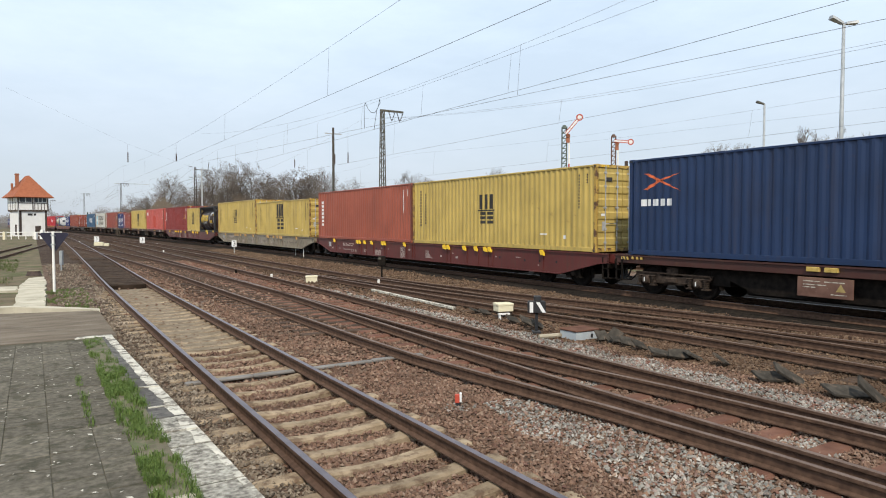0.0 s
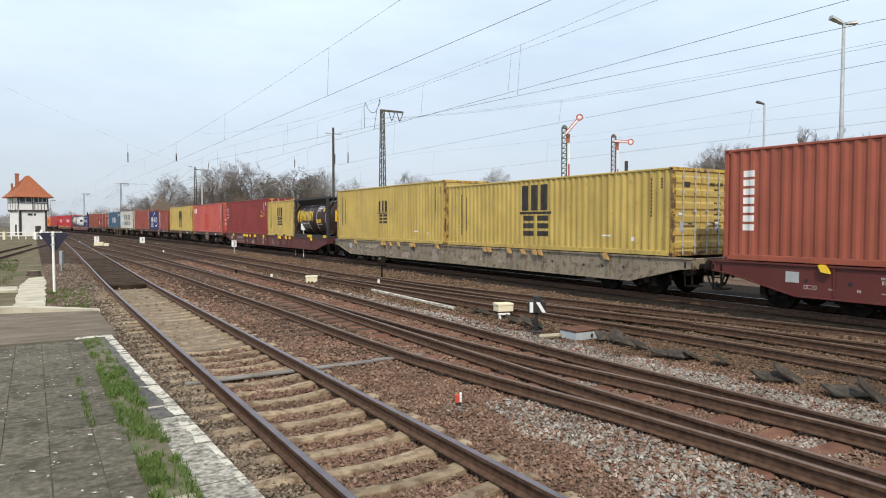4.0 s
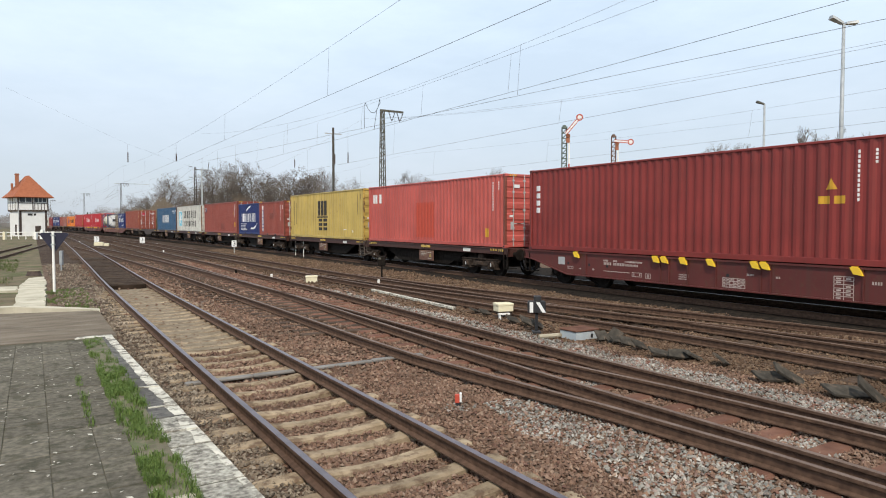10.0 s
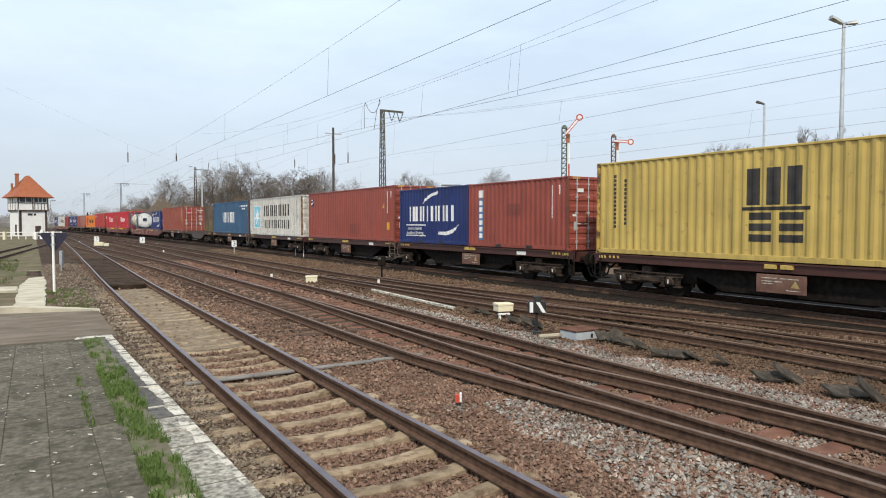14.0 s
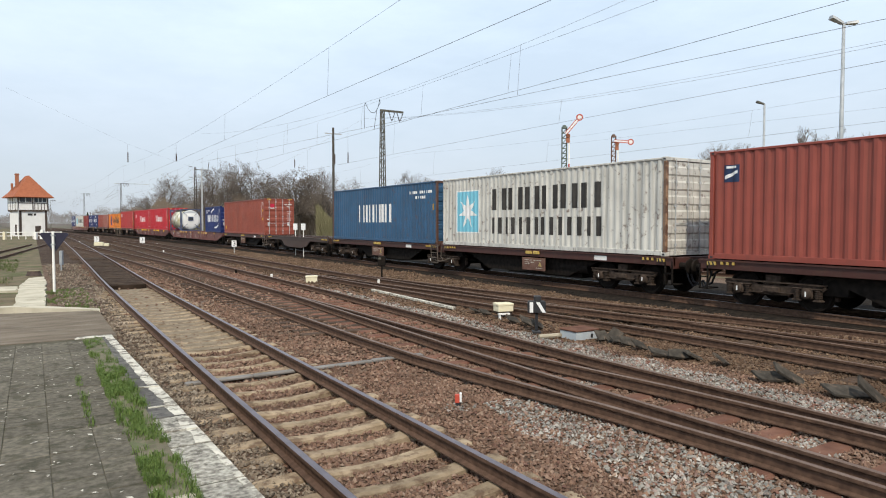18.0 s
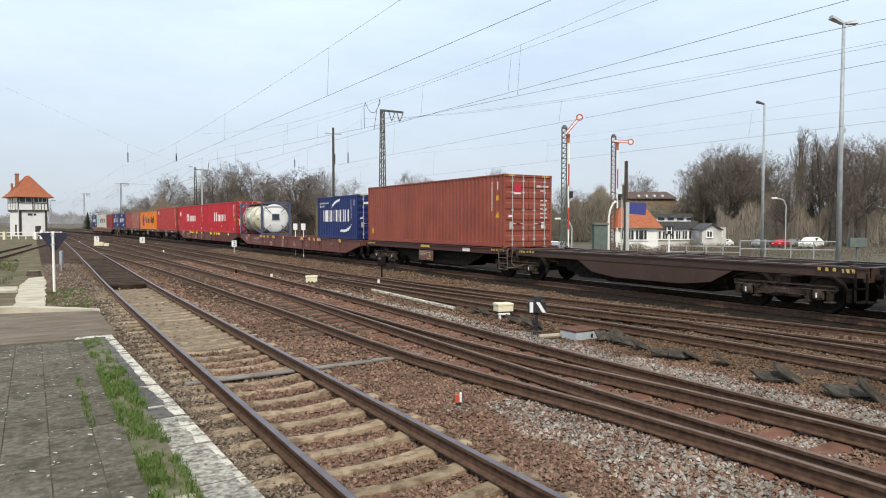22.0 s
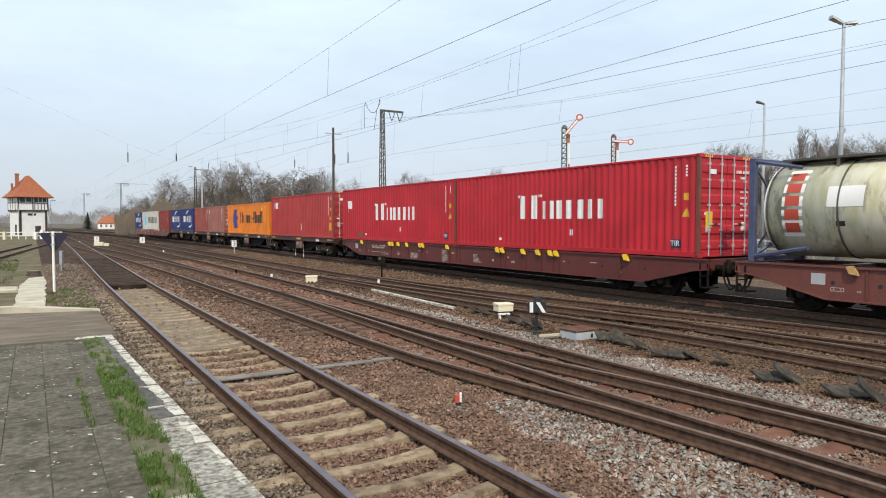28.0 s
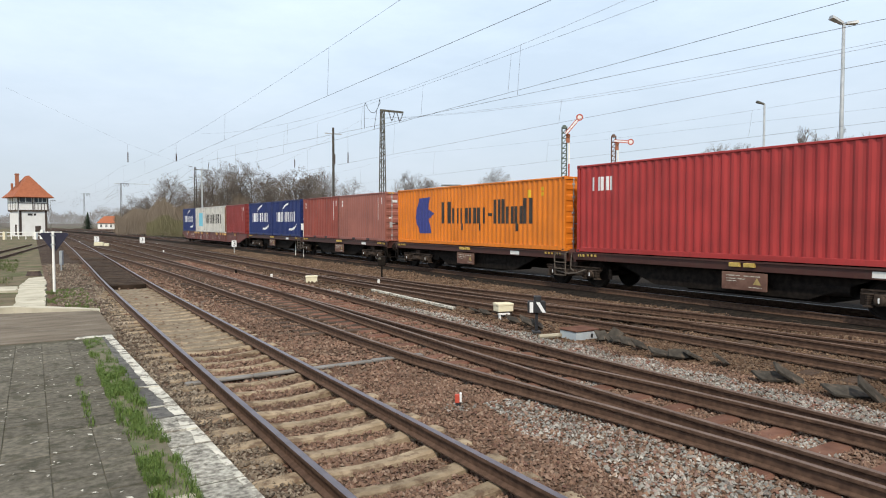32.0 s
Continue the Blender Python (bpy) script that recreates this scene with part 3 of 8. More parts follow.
M_BMARK = surf("dark_blue_marking", (0.04, 0.05, 0.20), (0.05, 0.06, 0.24), 5, 0.6, 0, 0)
M_NEWRED = surf("fresh_red_patch", (0.48, 0.075, 0.045), (0.43, 0.065, 0.04), 5, 0.6, 0, 0)
M_TANKBLACK = surf("dark_tank_paint", (0.032, 0.019, 0.017), (0.05, 0.032, 0.028), 2, 0.42, 0, 0.03, spots=((0.10, 0.06, 0.045), 0.4), spot_at=0.62)
M_TANKCREAM = surf("cream_tank_paint", (0.52, 0.485, 0.30), (0.68, 0.65, 0.52), 2.4, 0.5, 0, 0.03, spots=((0.22, 0.18, 0.11), 0.75), spot_at=0.53, spot_scale=1.6, stretch=(1, 1.6, 0.5))
M_TANKEND = surf("white_tank_end", (0.72, 0.71, 0.68), (0.78, 0.77, 0.74), 2, 0.4, 0, 0.03)
M_FRAMEBLUE = surf("dull_blue_frame", (0.052, 0.066, 0.125), (0.085, 0.10, 0.165), 4, 0.55, 0, 0.05, spots=((0.13, 0.06, 0.04), 0.5), spot_at=0.62)
M_CATCHY = surf("worn_yellow_catch", (0.46, 0.31, 0.07), (0.58, 0.42, 0.13), 9, 0.7, 0, 0.1, spots=((0.14, 0.09, 0.04), 0.8), spot_scale=14, spot_at=0.56)
M_FADED = surf("faded_white_writing", (0.36, 0.29, 0.26), (0.50, 0.42, 0.38), 9, 0.8, 0, 0)
M_CATCHTAN = surf("tan_rusty_catch", (0.36, 0.215, 0.08), (0.46, 0.29, 0.12), 9, 0.75, 0, 0.1)
M_DULLY = surf("dull_yellow_clip", (0.30, 0.22, 0.08), (0.40, 0.30, 0.12), 9, 0.7, 0, 0.1)
M_PLATE = surf("rusty_brown_plate", (0.12, 0.058, 0.042), (0.20, 0.112, 0.08), 3, 0.7, 0, 0.1, spots=((0.45, 0.40, 0.33), 0.5), spot_scale=5, spot_at=0.62)

# wheels and bogies share their meshes
_w = Build()
for s in (-1, 1):
    _w.revolve([(s * 0.68, 0.10), (s * 0.685, 0.40), (s * 0.68, 0.485), (s * 0.715, 0.48), (s * 0.72, 0.462), (s * 0.81, 0.452), (s * 0.812, 0.40), (s * 0.79, 0.38), (s * 0.775, 0.16), (s * 0.82, 0.13), (s * 0.82, 0.09)], (0, 0, 0), "x", 24)
_w.tube((-1.06, 0, 0), (1.06, 0, 0), 0.075, n=10)
ME_WHEELS = _w.mesh("wheelset", M_WHEEL)
_b = Build()
for s in (-1, 1):
    # cranked side frame, dropped between the axles
    fr = [(-1.32, 0.60), (-1.25, 0.52), (-0.62, 0.52), (-0.42, 0.36), (0.42, 0.36), (0.62, 0.52), (1.25, 0.52), (1.32, 0.60), (1.28, 0.68), (0.55, 0.68), (0.35, 0.60), (-0.35, 0.60), (-0.55, 0.68), (-1.28, 0.68)]
    _b.loft([[(s * 1.0, y, z) for y, z in fr], [(s * 1.08, y, z) for y, z in fr]])
    _b.box(s * 0.96, s * 1.12, -1.30, 1.30, 0.66, 0.69)
    _b.box(s * 1.08, s * 1.15, -0.22, 0.22, 0.42, 0.56, 0.02)
    for y in (-0.9, 0.9):
        _b.box(s * 0.96, s * 1.13, y - 0.14, y + 0.14, 0.33, 0.60, 0.03)
        _b.revolve([(s * 1.12, 0.01), (s * 1.12, 0.125), (s * 1.17, 0.12), (s * 1.185, 0.08), (s * 1.19, 0.01)], (0, y, 0.46), "x", 12)
        for k in (-0.25, 0.25):
            for j in range(5):
                _b.tube((s * 1.07, y + k, 0.325 + j * 0.05), (s * 1.07, y + k, 0.35 + j * 0.05), 0.09, n=8)
            _b.tube((s * 1.07, y + k, 0.32), (s * 1.07, y + k, 0.56), 0.055, n=6)
            _b.box(s * 0.97, s * 1.15, y + k - 0.1, y + k + 0.1, 0.285, 0.325, 0.01)
            _b.box(s * 1.0, s * 1.15, y + k - 0.11, y + k + 0.11, 0.565, 0.60, 0.01)
        for k in (-0.52, 0.52):
            _b.box(s * 0.70, s * 0.80, y + k - 0.05, y + k + 0.05, 0.30, 0.62, 0.015)
    _b.tube((s * 1.12, -0.62, 0.44), (s * 1.12, 0.62, 0.40), 0.018, n=5)
_b.box(-1.05, 1.05, -0.2, 0.2, 0.6, 0.86, 0.02)
for y in (-0.36, 0.36):
    _b.tube((-0.95, y, 0.33), (0.95, y, 0.33), 0.035, n=6)
ME_BOGIE = _b.mesh("bogie_frame", M_BOGIE)
# shaded copy of the same frame: shade below long sills given as near-black colour
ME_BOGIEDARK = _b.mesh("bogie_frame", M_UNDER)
ME_AXMARK = Build().box(-1.195, -1.189, -0.018, 0.018, 0.40, 0.52).mesh("axle_mark", M_WMARK)
WHEELS = []


def bogie(wagon, y, marks=True):
    o = new("bogie")
    o.parent, o.location = wagon, (0, y, 0)
    put("bogie_frame", ME_BOGIE if marks else ME_BOGIEDARK, o)
    for k in (-0.9, 0.9):
        if marks:
            put("axle_mark", ME_AXMARK, o, Matrix.Translation((0, k, 0)))
        WHEELS.append(put("wheelset", ME_WHEELS, o, Matrix.Translation((0, k, 0.46))))


def buffers(w, h, ends=(-1, 1)):
    for sy in ends:
        for sx in (-1, 1):
            b = Build().tube((sx * 0.875, sy * h, 0.92), (sx * 0.875, sy * (h + 0.30), 0.92), 0.10, 0.085, 10)
            b.revolve([(0, 0.0), (sy * 0.01, 0.20), (sy * 0.05, 0.225), (sy * 0.065, 0.2), (sy * 0.07, 0.0)], (sx * 0.875, sy * (h + 0.28), 0.92), "y", 14)
            b.ob("buffer", M_UNDER, w)
        Build().box(-0.12, 0.12, sy * h, sy * (h + 0.25), 0.82, 1.0, 0.02).path([(0.05, sy * h, 0.9), (0.05, sy * (h + 0.3), 0.75), (0.0, sy * (h + 0.42), 0.62)], 0.035, 6).ob("coupling", M_UNDER, w)
        Build().path([(-0.45, sy * h, 0.75), (-0.46, sy * (h + 0.12), 0.45), (-0.45, sy * (h + 0.3), 0.38), (-0.43, sy * (h + 0.42), 0.5)], 0.028, 6).ob("brake_hose", M_BLACK, w)
        Build().path([(-0.62, sy * h, 0.8), (-0.63, sy * (h + 0.1), 0.5), (-0.62, sy * (h + 0.22), 0.34), (-0.6, sy * (h + 0.3), 0.36), (-0.58, sy * (h + 0.36), 0.46)], 0.024, 6).ob("brake_hose", M_BLACK, w)
        Build().box(-1.22, -0.75, sy * (h - 0.30), sy * (h - 0.02), 0.36, 0.39).box(-1.22, -1.18, sy * (h - 0.30), sy * (h - 0.26), 0.36, 1.05).box(-1.22, -1.18, sy * (h - 0.06), sy * (h - 0.02), 0.36, 1.05).box(-1.22, -1.18, sy * (h - 0.30), sy * (h - 0.02), 0.68, 0.71).ob("shunter_step", M_UNDER, w)


def sill_writing(w):
    """Unreadable lines, boxes and load tables on the camera's side of a long wagon's sill."""
    def flat(g, y0, y1, z0, z1):
        g.box(-1.2035, -1.2005, min(y0, y1), max(y0, y1), z0, z1)

    def done(g, name="data_panel"):
        tagged(g.ob(name, M_FADED, w), kind="stuff")
    # rows of small characters: far end, near end, foot, height
    for y0, y1, z, hgt in ((8.52, 8.32, 0.92, 0.055), (8.1, 7.95, 0.92, 0.055), (7.62, 6.95, 0.92, 0.055), (8.5, 8.2, 0.81, 0.085), (8.08, 7.66, 0.81, 0.085), (7.58, 7.1, 0.81, 0.07), (8.5, 7.42, 0.60, 0.026), (5.6, 5.28, 0.67, 0.035), (5.6, 5.28, 0.61, 0.035), (5.6, 5.34, 0.55, 0.035), (3.5, 3.3, 0.80, 0.05), (2.72, 2.62, 0.78, 0.05), (0.52, 0.32, 0.80, 0.07), (-2.46, -2.55, 0.62, 0.09), (-2.98, -3.03, 0.62, 0.07), (-3.72, -3.86, 0.62, 0.085), (-3.45, -3.55, 0.80, 0.05), (-6.6, -6.7, 0.80, 0.04), (-7.9, -8.2, 0.84, 0.03), (-9.2, -9.27, 0.60, 0.05), (9.0, 8.94, 0.60, 0.06), (9.62, 9.54, 0.60, 0.04)):
        g, y = Build(), y0
        while y > y1:
            flat(g, y, y - hgt * 0.5, z, z + hgt)
            y -= hgt * 0.8
        done(g)
    # a block of ragged lines
    g = Build()
    for i, n in enumerate((0.32, 0.26, 0.3, 0.38, 0.44, 0.5, 0.62)):
        flat(g, -1.14, -1.14 - n, 0.83 - i * 0.05, 0.85 - i * 0.05)
    done(g)
    # boxed signs
    for y0, y1, z0, z1 in ((7.32, 6.94, 0.51, 0.64), (6.80, 6.60, 0.49, 0.64), (10.2, 9.9, 0.59, 0.68)):
        g = Build()
        for zz in (z0, z1 - 0.014):
            flat(g, y0, y1, zz, zz + 0.014)
        for yy in (y0, y1 + 0.014):
            flat(g, yy, yy - 0.014, z0 + 0.014, z1 - 0.014)
        flat(g, y0 - 0.06, y0 - 0.09, z0 + 0.03, z1 - 0.03)
        flat(g, y1 + 0.09, y1 + 0.06, z0 + 0.03, z1 - 0.03)
        done(g)
    # load tables: ruled frames with cells
    for y0, y1, z0, z1, nr, nc in ((1.33, 0.90, 0.40, 0.94, 6, 2), (4.2, 3.55, 0.46, 0.70, 3, 6)):
        g = Build()
        for i in range(nr + 1):
            z = z0 + (z1 - z0) * i / nr
            flat(g, y0, y1, z - 0.009, z + 0.009)
        for i in range(nc + 1):
            y = y0 + (y1 - y0) * i / nc
            for k in range(nr):
                flat(g, y - 0.008, y + 0.008, z0 + (z1 - z0) * k / nr + 0.009, z0 + (z1 - z0) * (k + 1) / nr - 0.009)
        for i in range(nr):
            for k in range(nc):
                if (i * 3 + k * 5) % 4 != 1:
                    ya, za = y0 + (y1 - y0) * (k + 0.22) / nc, z0 + (z1 - z0) * (i + 0.28) / nr
                    flat(g, ya, ya + (y1 - y0) / nc * 0.5, za, za + (z1 - z0) / nr * 0.4)
        done(g, "load_table")
    Build().box(-1.206, -1.2005, 10.32, 10.65, 0.72, 0.98, 0.002).ob("label_holder", M_GALV, w)


def long_wagon(name, length, mat, label, clip_mat, clips):
    """Eighty-foot flat: deep fish-bellied side sills, bogies well inside. z = 0 is the rail top."""
    w = thing(name, label, "container wagon", "wagons of the train")
    h, D = length / 2, 1.175
    for s in (-1, 1):
        prof = [(-h, D - 0.30), (-h + 0.5, D - 0.36), (-h + 2.3, D - 0.80), (h - 2.3, D - 0.80), (h - 0.5, D - 0.36), (h, D - 0.30), (h, D), (-h, D)]
        b = Build()
        b.loft([[(s * 1.20, y, z) for y, z in prof], [(s * 1.175, y, z) for y, z in prof]])
        b.box(s * 1.245, s * 1.10, -h, h, D - 0.05, D - 0.004)
        lower = [(-h, D - 0.30), (-h + 0.5, D - 0.36), (-h + 2.3, D - 0.80), (h - 2.3, D - 0.80), (h - 0.5, D - 0.36), (h, D - 0.30)]
        for (ya, za), (yb, zb) in zip(lower[:-1], lower[1:]):
            b.loft([[(s * 1.235, ya, za), (s * 1.235, ya, za + 0.035), (s * 1.10, ya, za + 0.035), (s * 1.10, ya, za)], [(s * 1.235, yb, zb), (s * 1.235, yb, zb + 0.035), (s * 1.10, yb, zb + 0.035), (s * 1.10, yb, zb)]])
        b.ob("side_sill", mat, w)
        if s < 0:
            for y in clips[1:-1]:
                Build().box(-1.225, -1.195, y - 0.14, y - 0.105, D - 0.76, D - 0.05).ob("stiffener", mat, w)
            for y in (-h + 3.2, h - 3.2, -0.1, 0.12):
                Build().box(-1.225, -1.195, y - 0.02, y + 0.02, D - 0.72, D - 0.05).ob("stiffener", mat, w)
            for y in clips:
                k = Build().quadbox([(-1.31, y - 0.15, D - 0.19), (-1.245, y - 0.15, D - 0.19), (-1.245, y + 0.05, D - 0.16), (-1.31, y + 0.05, D - 0.16), (-1.29, y - 0.05, D - 0.015), (-1.2, y - 0.05, D - 0.015), (-1.2, y + 0.14, D - 0.01), (-1.29, y + 0.14, D - 0.01)])
                k.box(-1.275, -1.2, y - 0.02, y + 0.12, D - 0.03, D + 0.012, 0.006)
                k.ob("container_catch", clip_mat, w)
            sill_writing(w)
    for y, z in ((10.15, 0.78), (9.15, 0.77), (8.35, 0.77), (4.05, 0.77), (-6.9, 0.80), (-8.45, 0.76), (-9.3, 0.77), (-10.2, 0.78)):
        Build().revolve([(-1.2045, 0.0), (-1.2045, 0.05), (-1.2005, 0.05), (-1.2005, 0.0)], (0, y, z), "x", 10).ob("sill_hole", M_BLACK, w)
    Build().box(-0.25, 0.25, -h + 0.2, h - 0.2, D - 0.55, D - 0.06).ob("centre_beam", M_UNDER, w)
    # plain dark boxes added to block the lit ground seen below the sills
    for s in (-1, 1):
        Build().box(s * 0.35, s * 0.95, -h + 5.0, h - 5.0, 0.22, 0.48, 0.04).ob("gap_shade_box", M_UNDER, w)
    for y in [-h + 0.15 + i * (length - 0.3) / 12 for i in range(13)]:
        Build().box(-1.15, 1.15, y - 0.09, y + 0.09, D - 0.22, D - 0.02).ob("cross_beam", mat, w)
    for s in (-1, 1):
        Build().box(-1.22, 1.22, s * (h - 0.12), s * h, D - 0.32, D - 0.01, 0.01).ob("headstock", mat, w)
        bogie(w, s * (h - 2.6), False)
    buffers(w, h)
    return w


def short_wagon(name, length, mat, label, inner=0):
    """Forty-foot unit: shallow sills, open running gear, a plate hanging below the sill. inner: the end, -1 or 1, that rests on the bogie shared with its twin."""
    w = thing(name, label, "container wagon", "wagons of the train")
    h, D = length / 2, 1.175
    for s in (-1, 1):
        Build().box(s * 1.21, s * 1.12, -h, h, D - 0.26, D - 0.005, 0.01).box(s * 1.25, s * 1.06, -h, h, D - 0.045, D - 0.004).ob("side_sill", mat, w)
        lo, hi = (1.75 if inner < 0 else 3.1), (1.75 if inner > 0 else 3.1)
        prof = [(-h + lo, D - 0.26), (-h + lo + 1.5, D - 0.86), (h - hi - 1.5, D - 0.86), (h - hi, D - 0.26)]
        b = Build()
        b.loft([[(s * 0.98, y, z) for y, z in prof], [(s * 0.88, y, z) for y, z in prof]])
        b.ob("truss_beam", M_UNDER, w)
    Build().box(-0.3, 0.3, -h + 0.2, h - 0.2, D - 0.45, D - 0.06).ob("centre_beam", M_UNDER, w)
    for y in [-h + 0.15 + i * (length - 0.3) / 8 for i in range(9)]:
        Build().box(-1.12, 1.12, y - 0.08, y + 0.08, D - 0.2, D - 0.02).ob("cross_beam", mat, w)
    if mat is P["wagon_dark"]:
        for s in (-1, 1):
            pr = [(-h + 3.2, D - 0.2), (-h + 4.0, D - 0.62), (-h + 5.0, D - 0.74), (h - 5.0, D - 0.74), (h - 4.0, D - 0.62), (h - 3.2, D - 0.2)]
            Build().loft([[(s * 1.19, q, z) for q, z in pr], [(s * 1.10, q, z) for q, z in pr]]).ob("fish_belly", mat, w)
    if mat is not P["wagon_dark"]:
        y = -0.12
        pl = Build().box(-1.26, -1.22, y - 0.635, y + 0.635, 0.42, 0.88, 0.01).ob("side_plate", M_PLATE, w)
        for y0, y1, z in ((0.1, 0.5, 0.78), (-0.45, 0.0, 0.78), (-0.05, 0.5, 0.70), (0.2, 0.5, 0.64), (-0.5, -0.15, 0.50)):
            Build().box(-1.264, -1.261, y + y0, y + y1, z, z + 0.022).ob("plate_writing", M_WHITEWORN, pl)
        Build().loft([[(-1.2645, y - 0.48, 0.58), (-1.2645, y - 0.26, 0.58), (-1.2645, y - 0.37, 0.76)], [(-1.261, y - 0.48, 0.58), (-1.261, y - 0.26, 0.58), (-1.261, y - 0.37, 0.76)]]).ob("warning_triangle", M_DULLY, pl)
        for dy in (-0.30, 0.12):
            Build().box(-1.29, -1.2, y + dy, y + dy + 0.3, D - 0.16, D - 0.05, 0.01).ob("catch_plate", M_CATCHY, w)
    # added dark box, keeps the gap between the bogies black
    Build().box(-0.75, 0.75, -h + 4.2, h - 4.2, 0.24, 0.44, 0.04).ob("gap_shade_box", M_UNDER, w)
    Build().tube((-0.8, -2.6, 0.62), (-0.8, -1.3, 0.62), 0.2, n=14).ob("air_tank", M_UNDER, w)
    Build().box(-0.95, -0.55, 2.5, 3.1, 0.42, 0.85, 0.03).ob("brake_box", M_UNDER, w)
    for dy in (-h + 0.9, h - 0.9):
        for j in range(3):
            Build().box(-1.262, -1.2, dy + j * 0.17 - 0.2, dy + j * 0.17 - 0.14, D - 0.13, D - 0.05, 0.008).ob("spigot_clip", M_CATCHY, w)
    if mat is not P["wagon_dark"]:
        Build().box(-1.2135, -1.2105, -3.7, -3.15, D - 0.22, D - 0.08).ob("data_panel", M_WHITE, w)
    else:
        for x in (-0.72, 0.72):
            Build().box(x - 0.07, x + 0.07, -h + 0.2, h - 0.2, D - 0.16, D - 0.03).ob("deck_beam", mat, w)
        for y in (-h + 0.35, -0.35, 0.35, h - 0.35):
            for sx in (-1, 1):
                Build().box(sx * 1.0, sx * 1.2, y - 0.09, y + 0.09, D - 0.01, D + 0.02, 0.006).tube((sx * 1.1, y, D + 0.02), (sx * 1.1, y, D + 0.09), 0.035, 0.02, 8).ob("container_spigot", mat, w)
    for s in (-1, 1):
        Build().box(-1.2, 1.2, s * (h - 0.12), s * h, D - 0.34, D - 0.01, 0.01).ob("headstock", mat, w)
        if s != inner:
            bogie(w, s * (h - 2.05))
        y = s * (h - 0.42)
        Build().box(-1.262, -1.21, y - 0.13, y + 0.13, D - 0.15, D - 0.06, 0.005).ob("striped_plate", M_CATCHY, w)
        for k in (-0.07, 0.05):
            Build().quadbox([(-1.265, y + k - 0.03, D - 0.149), (-1.263, y + k - 0.03, D - 0.149), (-1.263, y + k + 0.02, D - 0.149), (-1.265, y + k + 0.02, D - 0.149), (-1.265, y + k, D - 0.061), (-1.263, y + k, D - 0.061), (-1.263, y + k + 0.05, D - 0.061), (-1.265, y + k + 0.05, D - 0.061)]).ob("black_stripe", M_BLACK, w)
    buffers(w, h, (-1, 1) if not inner else (-inner,))
    if inner > 0:
        # the bogie under the joint of the pair
        bogie(w, h + 0.15)
    elif inner < 0:
        # ladder and sway plate beside the joint
        g = Build()
        for y in (-h - 0.02, -h + 0.52):
            g.path([(-1.17, y, D - 0.02), (-1.30, y, D - 0.06), (-1.31, y, D - 0.2), (-1.27, y, 0.34)], 0.022, 6)
        for z in (D - 0.09, 0.80, 0.58, 0.36):
            g.box(-1.33, -1.25, -h - 0.02, -h + 0.52, z - 0.012, z + 0.012)
        g.ob("step_ladder", M_STEP, w)
        Build().path([(-1.2, -h - 0.25, D - 0.05), (-1.24, -h - 0.25, D - 0.2), (-1.22, -h - 0.2, 0.62), (-1.2, -h - 0.35, 0.5)], 0.022, 6).path([(-1.24, -h + 0.5, 0.50), (-1.25, -h - 0.1, 0.42), (-1.24, -h - 0.5, 0.46), (-1.22, -h - 0.95, 0.60)], 0.03, 6).ob("side_bar", M_STEP, w)
        for x in (-0.95, 0.95):
            Build().revolve([(-0.16, 0.0), (-0.16, 0.17), (0.16, 0.17), (0.16, 0.0)], (x, -h - 0.13, D - 0.08), "y", 14).ob("side_bearer", mat, w)
    return w


ZB = Z4 + 1.179   # top of the wagon decks
CATCH = [9.7, 6.37, 6.07, 5.42, 4.53, 3.24, 2.98, 0.82, -2.88, -3.19, -4.48, -5.33, -6.0, -6.31, -9.5]
WAGONS = [("S", 1.93, 14.66, "wagon_brown"), ("L", 14.92, 40.31, "wagon_red"), ("L", 40.90, 66.41, "wagon_grey"), ("L", 67.44, 92.42, "wagon_red"), ("S", 93.45, 105.98, "wagon_brown"), ("S", 106.28, 118.77, "wagon_brown"), ("S", 119.67, 132.27, "wagon_brown"), ("S", 132.58, 145.22, "wagon_brown"), ("S", 146.07, 158.62, "wagon_brown"), ("S", 158.90, 171.39, "wagon_brown"), ("S", 171.97, 184.43, "wagon_dark"), ("S", 184.86, 197.59, "wagon_brown"), ("L", 198.17, 223.40, "wagon_light"), ("L", 224.19, 249.02, "wagon_red"), ("S", 250.35, 262.82, "wagon_brown"), ("S", 263.13, 275.75, "wagon_brown"), ("S", 276.61, 289.25, "wagon_brown"), ("S", 289.50, 302.15, "wagon_brown"), ("L", 302.85, 328.85, "wagon_light")]
WLAB = {"wagon_brown": "grimy red-brown container wagon with open bogies", "wagon_red": "long dark red container wagon with yellow catches", "wagon_grey": "long weathered beige container wagon with rust streaks",
        "wagon_dark": "empty dark flat container wagon with a bare deck", "wagon_light": "long faded red-brown container wagon with deep sills"}


def train_wagons():
    twins = {4: 1, 5: -1, 6: 1, 7: -1, 8: 1, 9: -1, 10: 1, 11: -1, 14: 1, 15: -1, 16: 1, 17: -1}
    for i, (kind, a, b, m) in enumerate(WAGONS):
        if kind == "L":
            o = long_wagon("container_wagon", b - a, P[m], WLAB[m], M_YMARK if m == "wagon_red" else M_CATCHTAN, CATCH[:12] + CATCH[14:] if i == 3 else CATCH)
        else:
            o = short_wagon("container_wagon", b - a, P[m], WLAB[m], twins.get(i, 0))
        ride(o, (a + b) / 2, Z4)


HC, ST, FT40, FT20 = 2.896, 2.591, 12.192, 6.058


def load(a, L, H, m, label):
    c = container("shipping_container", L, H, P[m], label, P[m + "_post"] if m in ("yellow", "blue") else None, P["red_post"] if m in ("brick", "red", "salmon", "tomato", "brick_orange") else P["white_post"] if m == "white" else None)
    ride(c, a + L / 2, ZB)
    return c


